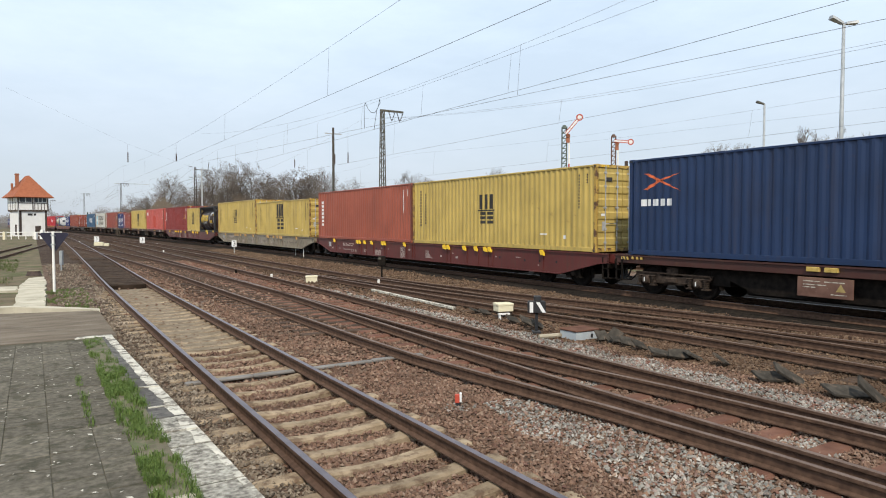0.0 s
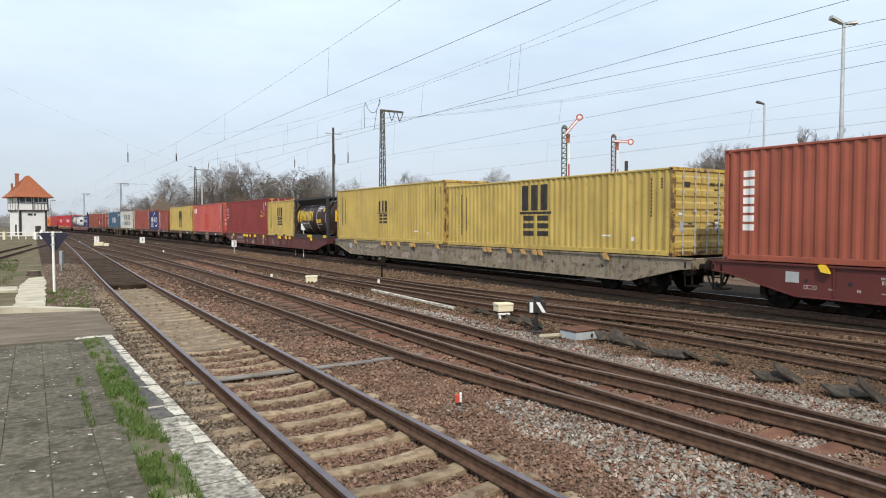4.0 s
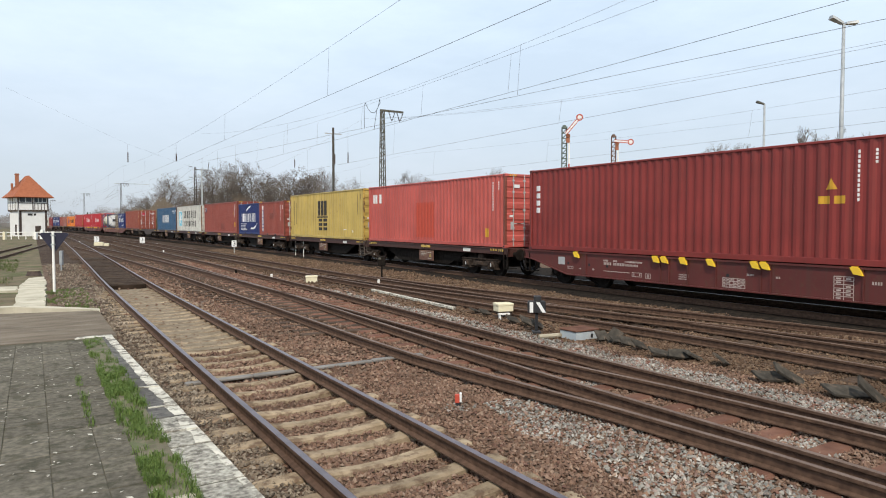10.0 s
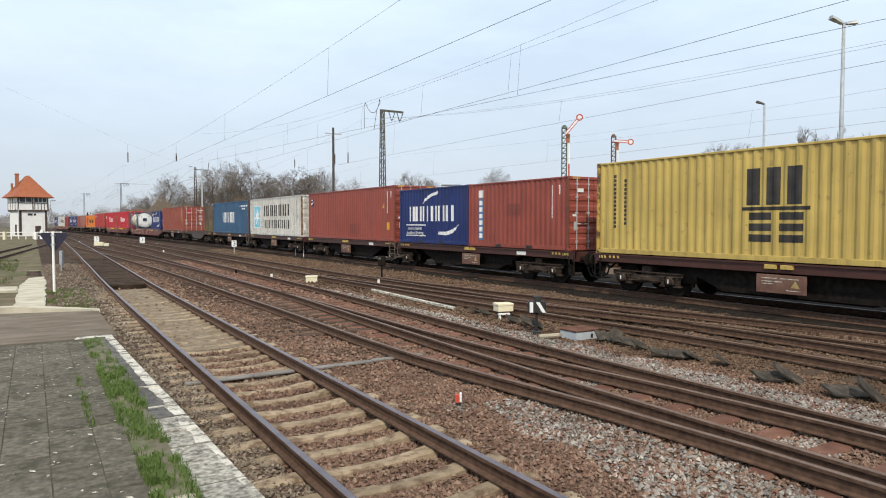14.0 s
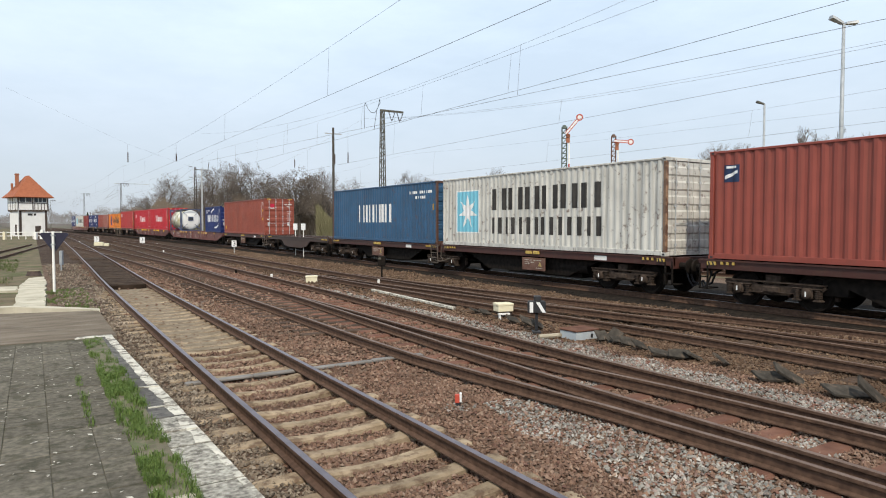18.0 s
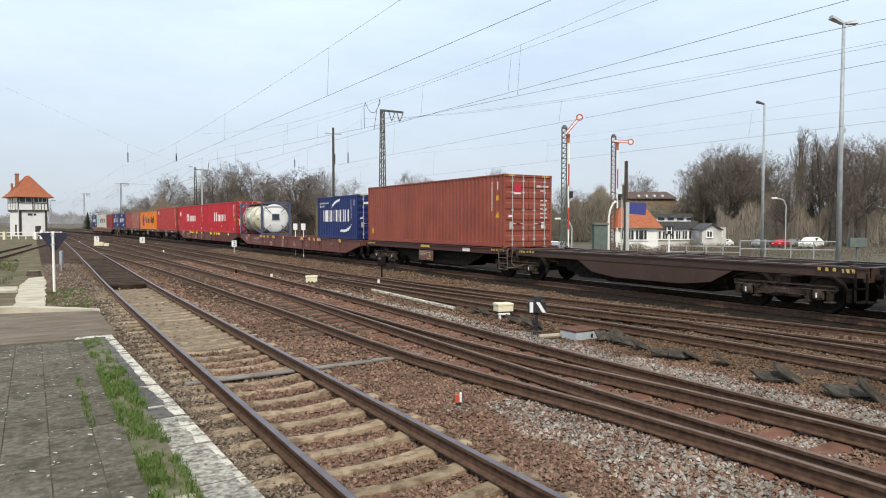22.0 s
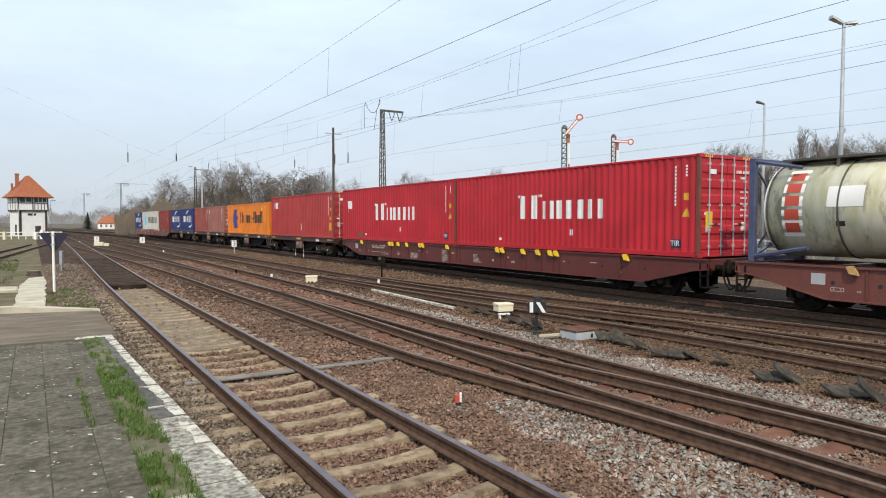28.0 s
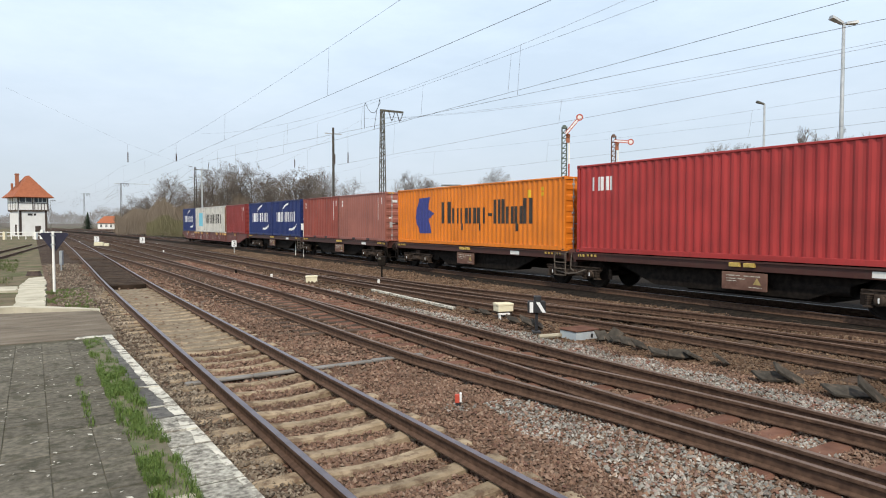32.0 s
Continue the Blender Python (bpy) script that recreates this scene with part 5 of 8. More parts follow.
        for i in range(5):
            k = 0.14 * (1 - i / 5)
            wrap(-e + 0.48 - k, -e + 0.48 + k, 21 + i * 2.4, 23.4 + i * 2.4, M_YMARK, "warning_triangle")
        wrap(-e + 0.38, -e + 0.5, 37, 43, M_STICKER, "sticker")
        g = radians(-15)
        nrm = Vector((-math.cos(g), 0, math.sin(g)))
        rot = Matrix((Vector((0, -1, 0)), Vector((math.sin(g), 0, math.cos(g))), nrm)).transposed().to_4x4()
        text("Nitrogen inside", 0.17, M_WMARK, t, Matrix.Translation(Vector((0, e - 1.75, zc)) + nrm * (R + 0.012)) @ rot)
        for ya, yb in ((-h + 0.2, -h + 0.75), (h - 3.4, h - 2.5)):
            Build().box(-W - 0.004, -W, ya, yb, 0.015, 0.185).ob("hazard_panel", M_YMARK, t)
        for xa, xb, z0, z1 in ((-0.66, -0.34, 1.05, 1.75), (-0.26, -0.16, 1.22, 1.62), (-0.08, 0.02, 1.22, 1.62), (0.10, 0.20, 1.22, 1.62), (0.28, 0.38, 1.22, 1.62), (0.46, 0.6, 1.22, 1.62)):
            Build().box(xa, xb, -e - 0.262, -e - 0.254, z0, z1).ob("end_marking", M_YMARK, t)
        for z0, z1, w in ((2.3, 2.36, 0.4), (2.16, 2.24, 0.18), (0.95, 0.98, 0.32)):
            Build().box(-w, w, -e - 0.225, -e - 0.215, z0, z1).ob("end_marking", M_WMARK, t)
    else:
        wrap(e - 0.93, e - 0.42, -34, 54, M_TANKEND, "name_strip")
        R += 0.004
        for i in range(5):
            wrap(e - 0.85, e - 0.5, 36 - i * 16, 48 - i * 16, M_NEWRED, "marking")
        wrap(-e + 0.6, -e + 1.3, 14, 30, M_TANKEND, "plate")
        wrap(e - 2.3, e - 1.5, 2, 26, M_TANKEND, "plate")
        wrap(-e + 1.7, -e + 2.25, -8, 6, M_TANKEND, "plate")
        for g in (40, 46):
            wrap(-e + 0.6, -e + 1.5, g, g + 3, M_WMARK, "marking")
        wrap(-e + 0.4, -e + 0.95, -6, 2, M_DULLY, "marking")
        wrap(e - 1.9, e - 1.7, -20, -14, M_INK, "marking")
        Build().box(-0.3, 0.3, -h - 0.0 + 0.1, -h + 0.13, 1.2, 1.7, 0.01).ob("valve_box", M_FRAMEBLUE, t)
        Build().box(-0.22, 0.22, -h - 0.0 + 0.09, -h + 0.1, 1.28, 1.6).ob("valve_panel", M_GLASS, t)
    ride(t, a + h, ZB)
    return t
# ---- platform ----
M_JOINT = surf("mossy_joint_sand", (0.055, 0.052, 0.034), (0.115, 0.10, 0.072), 5, 1.0, 0, 0.4, 90, gloss=0.12)


def platform():
    zt = 0.38
    fx = lambda y: 1.42 - (y - 2.5) * 0.0305
    p = thing("platform", "old low platform of dark square slabs with a worn concrete edge", "platform", kind="structure")
    y1 = 12.45
    Build().loft([[(-6.0, -3, z), (fx(-3) - 0.02, -3, z), (fx(y1) - 0.02, y1, z), (-6.0, y1, z)] for z in (-0.35, zt - 0.009)]).ob("platform_core", M_JOINT, p)
    # edge slabs with a worn white line of uneven width
    rnd = random.Random(17)
    y = -3.0
    while y < y1 - 0.1:
        e = min(y + (1.0 if y < 5 else 0.97), y1)
        dz = rnd.uniform(-0.006, 0.006)
        Build().quadbox([(0.955, y + 0.008, zt - 0.05), (fx(y), y + 0.008, zt - 0.05), (fx(e), e - 0.008, zt - 0.05), (0.955, e - 0.008, zt - 0.05), (0.958, y + 0.012, zt + dz), (fx(y) - 0.008, y + 0.012, zt + dz), (fx(e) - 0.008, e - 0.012, zt + dz), (0.958, e - 0.012, zt + dz)]).ob("edge_slab", M_KERBPALE if y < 6.4 else M_KERB, p)
        g = Build()
        n = 16
        at = lambda k: y + 0.012 + (e - y - 0.024) * k / n
        wid = lambda v: (0.125 if y > 5.9 else 0.07) + 0.03 * noise.noise(Vector((v * 3.1, 5, 2))) + 0.022 * noise.noise(Vector((v * 11, 1, 7)))
        for k in range(n):
            a, c = at(k), at(k + 1)
            if noise.noise(Vector((a * 5.3, 9, 4))) > (0.42 if y > 5.9 else 0.12):
                continue
            g.quadbox([(fx(a) - wid(a), a, zt + dz - 0.01), (fx(a) - 0.01, a, zt + dz - 0.01), (fx(c) - 0.01, c, zt + dz - 0.01), (fx(c) - wid(c), c, zt + dz - 0.01), (fx(a) - wid(a), a, zt + dz + 0.004), (fx(a) - 0.01, a, zt + dz + 0.004), (fx(c) - 0.01, c, zt + dz + 0.004), (fx(c) - wid(c), c, zt + dz + 0.004)])
        g.ob("white_line", M_WHITEWORN, p)
        y = e
    for a, x0, w in ((6.42, 0.96, 0.075), (7.35, 0.98, 0.022), (8.32, 0.97, 0.025)):
        Build().quadbox([(x0, a, zt), (fx(a) - 0.02, a - 0.02, zt), (fx(a) - 0.02, a + w, zt), (x0, a + w * 1.3, zt), (x0, a, zt + 0.013), (fx(a) - 0.02, a - 0.02, zt + 0.013), (fx(a) - 0.02, a + w, zt + 0.013), (x0, a + w * 1.3, zt + 0.013)]).ob("mortar_patch", M_WHITEWORN, p)
    Build().quadbox([(0.55, y1 - 0.02, zt - 0.05), (fx(y1), y1 - 0.02, zt - 0.05), (fx(y1), y1 + 0.16, zt - 0.05), (0.6, y1 + 0.13, zt - 0.05), (0.55, y1 - 0.02, zt + 0.006), (fx(y1), y1 - 0.02, zt + 0.008), (fx(y1), y1 + 0.16, zt + 0.008), (0.6, y1 + 0.13, zt + 0.006)]).ob("end_kerb", M_WHITEWORN, p)
    Build().box(0.775, 0.945, 4.1, 4.86, zt - 0.05, zt + 0.012, 0.01).ob("edge_slab", M_SLAB, p)
    # square paving slabs in straight courses, a narrow one along the edge strip
    wide = Build().box(-0.172, 0.172, -0.170, 0.170, -0.03, 0.0, 0.004).mesh("paving_slab", M_PLAT)
    slim = Build().box(-0.126, 0.126, -0.170, 0.170, -0.03, 0.0, 0.004).mesh("paving_slab", M_PLAT)
    fill = Build()
    y = -2.6
    while y < y1 - 0.1:
        jog = rnd.uniform(-0.006, 0.006)
        for k in range(-1, 16):
            z = zt - 0.003 + rnd.uniform(-0.0035, 0.003)
            x = 0.56 if k < 0 else 0.2575 - 0.35 * k
            if k < 6 and y > 2.9:
                put("paving_slab", slim if k < 0 else wide, p, Matrix.Translation((x + rnd.uniform(-0.002, 0.002), y + jog, z)) @ Euler((rnd.uniform(-0.008, 0.008), rnd.uniform(-0.006, 0.006), rnd.uniform(-0.006, 0.006))).to_matrix().to_4x4())
            else:
                fill.box(x - (0.126 if k < 0 else 0.172), x + (0.126 if k < 0 else 0.172), y - 0.172, y + 0.172, z - 0.03, z)
        y += 0.35
    tagged(fill.ob("paving", M_PLAT2, p), kind="stuff")
    # asphalt walkway across the platform end, pale slab path beyond
    w = tagged(Build().quadbox([(-7, 12.62, -0.3), (1.2, 12.62, -0.3), (1.46, 19.9, -0.3), (-7, 22.3, -0.3), (-7, 12.62, 0.355), (1.2, 12.62, 0.355), (1.46, 19.9, -0.06), (-7, 22.3, -0.06)]).ob("walkway", M_PATH), "grey asphalt walkway sloping down from the platform end", "walkway", kind="structure")
    tagged(Build().quadbox([(-7, 22.4, -0.3), (-0.5, 21.9, -0.3), (-0.5, 22.3, -0.3), (-7, 22.8, -0.3), (-7, 22.4, -0.05), (-0.5, 21.9, -0.05), (-0.5, 22.3, -0.05), (-7, 22.8, -0.05)]).quadbox([(-0.5, 21.9, -0.3), (1.5, 19.95, -0.3), (1.5, 20.3, -0.3), (-0.5, 22.5, -0.3), (-0.5, 21.9, -0.045), (1.5, 19.95, -0.045), (1.5, 20.3, -0.045), (-0.5, 22.5, -0.045)]).ob("kerb", M_PALEPATH), "pale concrete kerb at the end of the walkway", "kerb", kind="structure")
    sp = thing("slab_path", "pale broken concrete slab path", "path", kind="structure")
    for q in ([(-0.5, 22.55), (0.24, 21.9), (0.30, 25.2), (-0.52, 25.9)], [(-0.52, 25.95), (0.30, 25.25), (0.36, 29.0), (-0.5, 28.4)], [(-0.5, 28.45), (0.36, 29.05), (0.42, 32.4), (-0.48, 31.2)], [(-0.48, 31.25), (0.42, 32.45), (0.38, 35.3), (-0.2, 34.6)], [(-3.2, 29.3), (-0.55, 28.6), (-0.56, 30.4), (-3.0, 31.2)]):
        rim = []
        for (xa, ya), (xb, yb) in zip(q, q[1:] + q[:1]):
            for k in range(6):
                v = Vector((xa + (xb - xa) * k / 6, ya + (yb - ya) * k / 6, 0))
                rim.append((v.x + 0.09 * noise.noise(v * 2.7), v.y + 0.12 * noise.noise(v * 2.1 + Vector((7, 0, 0)))))
        Build().loft([[(x, y, z) for x, y in rim] for z in (-0.3, -0.165)]).ob("path_slab", M_PALEPATH, sp)


M_PLAT2 = surf("dark_pavers_joined", (0.084, 0.075, 0.058), (0.166, 0.145, 0.113), 16.0, 0.95, 0, 0.5, 110, vary=0.18, island=True, spots=((0.056, 0.053, 0.035), 0.7), spot_scale=6.0, spot_at=0.52, gloss=0.12)


# ---- overhead line ----
def lattice_mast(x, y, h, arm=True, w=0.42, mat=None):
    mat = mat or M_MAST
    m = thing("lattice_mast", "weathered steel lattice mast of the overhead line", "mast", "overhead line masts", at=Matrix.Translation((x, y, -0.1)))
    t = w * 0.45
    for sx in (-1, 1):
        for sy in (-1, 1):
            Build().tube((sx * w / 2, sy * w / 2, 0), (sx * t / 2, sy * t / 2, h), 0.04, 0.035, 4).ob("leg", mat, m)
    b = Build()
    n = int(h / 0.5)
    for i in range(n):
        k0, k1 = (w + (t - w) * i / n) / 2, (w + (t - w) * (i + 1) / n) / 2
        z0, z1 = h * i / n, h * (i + 1) / n
        s = 1 if i % 2 else -1
        for a in (-1, 1):
            b.tube((-s * k0, a * k0, z0), (s * k1, a * k1, z1), 0.018, n=4)
            b.tube((a * k0, -s * k0, z0), (a * k1, s * k1, z1), 0.018, n=4)
    b.ob("bracing", mat, m)
    Build().box(-0.45, 0.45, -0.45, 0.45, -0.4, 0.15, 0.03).ob("foundation", M_SLAB, m)
    if arm:
        Build().box(-t / 2 - 0.05, 1.55, -0.07, 0.07, h - 0.02, h + 0.10).ob("cross_arm", mat, m)
        for xa in (0.7, 1.3):
            for s in (-1, 1):
                q = Build()
                for i in range(5):
                    f = 0.15 + i * 0.16
                    q.revolve([(-0.03, 0.02), (0.0, 0.06), (0.03, 0.02)], (xa + s * 0.24 * (1 - f), 0, h - 0.62 * f), "z", 8)
                q.tube((xa + s * 0.24, 0, h), (xa, 0, h - 0.62), 0.015, n=4)
                q.ob("insulator", M_INSUL, m)
    return m


def bracket(x, y, z, xc, zc):
    """Tube bracket from a mast at x carrying the wires over xc."""
    b = thing("wire_bracket", "tubular bracket arm with insulators holding the overhead wires", "bracket")
    Build().tube((x, y, z - 1.6), (xc, y, zc + 1.35), 0.016, n=6).ob("strut", M_MAST, b)
    Build().tube((x, y, z - 0.1), (xc, y, zc + 1.35), 0.012, n=6).ob("stay", M_MAST, b)
    Build().tube((x, y, z - 1.9), (xc, y, zc + 0.25), 0.012, n=6).ob("steady_arm", M_MAST, b)
    s = 1 if xc > x else -1
    for zz in (z - 1.55, z - 0.12):
        q = Build()
        for i in range(5):
            q.revolve([(-0.03, 0.03), (0, 0.075), (0.03, 0.03)], (x + s * (0.4 + i * 0.09), y, zz + 0.02), "x", 8)
        q.ob("insulator", M_INSUL, b)


def wires():
    dev = lambda y: 0.0 if y < BEND_AT else (y - BEND_AT) ** 2 / (2 * BEND_R)

    def span(lab, fx, y0, y1, zc, zm, hang, first):
        """Contact wire at zc, carrier wire at zm(y), droppers between."""
        w = thing("overhead_wire", lab, "overhead wire")
        ys = [y0 + (y1 - y0) * i / 60 for i in range(61)]
        Build().path([(fx(y), y, zc) for y in ys], 0.0052, 5).ob("contact_wire", M_WIRE, w)
        Build().path([(fx(y), y, zm(y)) for y in ys], 0.0036, 4).ob("carrier_wire", M_WIRE, w)
        y = first
        while y < y1 - 2:
            Build().tube((fx(y), y, zc), (fx(y), y - 0.15, zm(y)), 0.0035, n=4).ob("dropper", M_WIRE, w)
            y += hang
        return w

    def sag(mid, low, k, every=58.0):
        return lambda y: low + k * (((y - mid + every / 2) % every) - every / 2) ** 2
    span("thin overhead contact wire above the second track", lambda y: 7.3 - dev(y), -6, 203, 5.97, sag(40, 7.03, 0.0006), 12.0, 18.0)
    span("thin overhead contact wire above the third track", lambda y: 11.7 - dev(y), -6, 203, 6.05, sag(20, 7.11, 0.0007), 5.0, 15.2)
    span("thin overhead contact wire crossing over the turnout", lambda y: 13.9 - 0.122 * y, -8, 42, 6.0, lambda y: 6.93 + 0.0036 * (y - 27) ** 2, 15.0, 15.2)
    w4 = span("thin overhead contact wire above the goods track", lambda y: 16.8 - dev(y), -6, 203, 6.05, sag(5, 6.5, 0.0021, 62.0), 13.3, 5.4)
    Build().loft([[(16.8 + 0.0035 * c, y, 6.41 + 0.0022 * (y - 5) ** 2 + 0.0035 * q) for c, q in ((1, 0), (0, 1), (-1, 0), (0, -1))] for y in range(-6, 36, 3)]).ob("second_carrier", M_WIRE, w4)
    w5 = span("thin overhead contact wire above the far track", lambda y: 26.0 - dev(y), -4, 203, 5.95, sag(18, 7.07, 0.001), 13.0, 4.0)
    Build().path([(26.0, -4, 6.1), (26.0, 14, 6.5), (26.0, 30, 6.85)], 0.0035, 4).ob("feeder_wire", M_WIRE, w5)
    # hanging insulators in the wires
    sp = thing("span_wire", "thin slanting span wire high over the far tracks", "overhead wire")
    Build().tube((-2.12, 83.86, 16.59), (8.72, 77.08, 10.65), 0.006, n=4).ob("strand", M_WIRE, sp)
    Build().tube((8.72, 77.08, 10.65), (18.9, 94.0, 9.7), 0.006, n=4).ob("strand", M_WIRE, sp)
    b = Build().tube((8.72, 77.08, 9.8), (8.72, 77.08, 10.65), 0.012, n=4)
    for i in range(6):
        b.revolve([(0, 0.04), (0.05, 0.065), (0.1, 0.065), (0.17, 0.04)], (8.72, 77.08, 8.72 + i * 0.18), "z", 8)
    b.ob("insulator", M_INSUL, sp, "dark brown porcelain insulator")
    for x, y, z0, z1, up in ((7.3, 41.5, 5.95, 6.4, 7.04), (16.8, 47.9, 6.45, 7.05, 7.3), (16.8, 38.1, 6.05, 6.7, 8.2), (16.8, 40.2, 6.1, 6.8, 7.9)):
        t = thing("hanging_insulator", "dark brown porcelain insulator hanging in the overhead wire", "insulator", "wire insulators", at=Matrix.Translation((x - dev(y), y, z0)))
        b = Build()
        for i in range(5):
            b.revolve([(0, 0.012), (0.01, 0.05), (0.03, 0.05), (0.05, 0.012)], (0, 0, i * (z1 - z0) / 5), "z", 8)
        b.tube((0, 0, 0), (0, 0, z1 - z0), 0.03, n=6).ob("porcelain", M_INSUL, t)
        Build().tube((0, 0, z1 - z0), (0, 0, up - z0), 0.005, n=4).ob("hanger", M_WIRE, t)
    # jumper loops beside the big mast
    for q in ([(19.8, 42.06, 8.88), (19.8, 42.1, 10.45), (19.8, 41.9, 10.63), (19.8, 41.5, 10.2), (19.8, 41.0, 9.85), (19.8, 40.4, 9.74), (19.8, 39.9, 10.04), (19.8, 39.67, 10.55)], [(19.8, 39.67, 10.55), (19.8, 39.6, 10.3), (19.8, 40.1, 9.9), (19.8, 40.54, 8.62)]):
        Build().path([(x - MAST1.location.x, y - MAST1.location.y, z - MAST1.location.z) for x, y, z in q], 0.016, 5).ob("jumper_cable", M_BLACK, MAST1, "drooping black jumper cable")


def masts():
    for y, h in ((39.0, 9.75), (94.0, 10.0), (154.0, 10.6), (203.0, 10.2), (262.0, 10.0)):
        x = F4(y) + (2.88 if y < 45 else 3.0)
        m = lattice_mast(x, y, h, arm=y != 94.0, mat=M_MAST if y < 45 else M_MASTDARK)
        if y < 45:
            global MAST1
            MAST1 = m
        if y > 45:
            bracket(x, y, h, F4(y), 6.0)
        if y == 154.0:
            Build().box(-1.2, 5.4, -0.06, 0.06, h + 0.0, h + 0.09).ob("long_cross_arm", M_GALV, m)
    # plain pole with a cross bar
    p = thing("catenary_pole", "slim steel pole with a thin cross bar", "pole", at=Matrix.Translation((21.9, 52.75, 0.1)))
    Build().tube((0, 0, 0), (0, 0, 10.3), 0.13, 0.10, 8).ob("shaft", M_MASTDARK, p)
    Build().box(-0.75, 0.75, -0.04, 0.04, 9.75, 9.83).ob("cross_bar", M_GALV, p)
    p = thing("catenary_pole", "slim pale steel pole with a forked top", "pole", at=Matrix.Translation((20.4, 97.0, -0.1)))
    Build().tube((0, 0, 0), (0, 0, 10.0), 0.13, 0.10, 8).ob("shaft", M_GALV, p)
    Build().box(-0.9, 0.9, -0.04, 0.04, 9.8, 9.9).tube((0.85, 0, 9.8), (1.0, 0, 11.0), 0.04, n=6).ob("fork", M_MAST, p)


# ---- signal box ----
M_TOWERWHITE = surf("white_render", (0.74, 0.73, 0.70), (0.80, 0.79, 0.77), 1.5, 0.85, 0, 0.2, 30)
M_TILE = surf("orange_roof_tiles", (0.27, 0.085, 0.04), (0.36, 0.12, 0.056), 3, 0.85, 0, 0.5, 14)
M_TIMBER = surf("dark_timber", (0.05, 0.035, 0.028), (0.085, 0.06, 0.05), 6, 0.8)
M_BRICKCH = surf("chimney_brick", (0.30, 0.11, 0.06), (0.38, 0.16, 0.09), 6, 0.9)


def signal_box():
    t = thing("signal_box", "white signal box with half-timbered upper floor and orange tiled roof", "signal box", at=Matrix.Translation((*on_ray((51 - 784) / 1161.56, 132), -0.3)) @ Matrix.Rotation(radians(15), 4, "Z") @ Matrix.Diagonal((1.03, 1.03, 0.93, 1)))
    a, b = 2.35, 3.1
    Build().box(-a, a, -b, b, 0, 5.2).ob("lower_wall", M_TOWERWHITE, t)
    Build().box(-a - 0.25, a + 0.25, -b - 0.25, b + 0.25, 5.2, 5.5, 0.03).ob("timber_belt", M_TIMBER, t)
    Build().box(-a - 0.2, a + 0.2, -b - 0.2, b + 0.2, 5.5, 7.0).ob("upper_wall", M_TOWERWHITE, t)
    Build().box(-a - 0.17, a + 0.17, -b - 0.17, b + 0.17, 7.0, 8.4).ob("window_band", M_GLASS, t)
    for x in (-a - 0.12, -0.05, a + 0.12):
        Build().box(x - 0.09, x + 0.09, -b - 0.24, -b - 0.16, 5.5, 8.4).ob("timber_post", M_TIMBER, t)
    for x0, x1, n in ((-a + 0.05, -0.2, 2), (0.15, a - 0.05, 3)):
        Build().box(x0 - 0.1, x1 + 0.1, -b - 0.21, -b - 0.165, 7.02, 8.42).ob("window_frame", M_WHITE, t)
        for k in range(n):
            w = (x1 - x0) / n
            Build().box(x0 + k * w + 0.06, x0 + (k + 1) * w - 0.06, -b - 0.225, -b - 0.2, 7.16, 8.25).ob("window_pane", M_GLASS, t)
    for k in range(4):
        Build().box(0.2 + k * 0.55, 0.32 + k * 0.55, -b - 0.235, -b - 0.19, 5.55, 6.85).ob("timber_strut", M_TIMBER, t)
    for i in range(5):
        y = -b - 0.2 + i * (2 * b + 0.4) / 4
        for s in (-1, 1):
            Build().box(s * (a + 0.16), s * (a + 0.24), y - 0.09, y + 0.09, 5.5, 8.4).ob("timber_post", M_TIMBER, t)
            if i < 4:
                Build().box(s * (a + 0.17), s * (a + 0.215), y + 0.2, y + 1.5, 7.1, 8.3).ob("window", M_WHITE, t)
    Build().box(-a - 0.24, a + 0.24, -b - 0.25, -b - 0.15, 6.88, 7.04).ob("sill_beam", M_TIMBER, t)
    e = 1.05
    r0, r1 = [(-a - e, -b - e, 8.2), (a + e, -b - e, 8.2), (a + e, b + e, 8.2), (-a - e, b + e, 8.2)], [(-a - e * 0.2, -b - e * 0.2, 9.2), (a + e * 0.2, -b - e * 0.2, 9.2), (a + e * 0.2, b + e * 0.2, 9.2), (-a - e * 0.2, b + e * 0.2, 9.2)]
    r2 = [(-0.1, -0.9, 12.9), (0.1, -0.9, 12.9), (0.1, 0.9, 12.9), (-0.1, 0.9, 12.9)]
    Build().loft([[(x * 0.97, y * 0.97, z - 0.15) for x, y, z in r0], r0, r1, r2]).ob("roof", M_TILE, t)
    Build().box(-1.95, -1.4, 0.0, 0.6, 9.0, 13.3, 0.02).box(-2.02, -1.33, -0.06, 0.66, 13.0, 13.18).ob("chimney", M_BRICKCH, t)
    Build().box(-2.4, -2.1, 1.2, 1.7, 9.0, 11.2, 0.02).ob("chimney", M_BRICKCH, t)
    Build().box(-0.9, -0.1, -b - 0.03, -b + 0.05, 4.3, 4.75).box(0.1, 0.5, -b - 0.03, -b + 0.05, 4.3, 4.75).ob("name_plate", M_INK, t)
    d = Build().box(0.3, 1.3, -b - 0.02, -b + 0.06, 0.0, 2.1).ob("door", M_TIMBER, t)
    Build().box(-a - 0.02, -a + 0.42, -b - 0.05, -b - 0.01, 0, 5.2).ob("corner_timber", M_TIMBER, t)
    Build().box(a - 0.35, a + 0.02, -b - 0.05, -b - 0.01, 0, 5.2).ob("corner_timber", M_TIMBER, t)
    Build().box(-a - 0.04, -a + 0.05, -1.5, -0.4, 0.2, 2.4).ob("side_door", M_TIMBER, t)
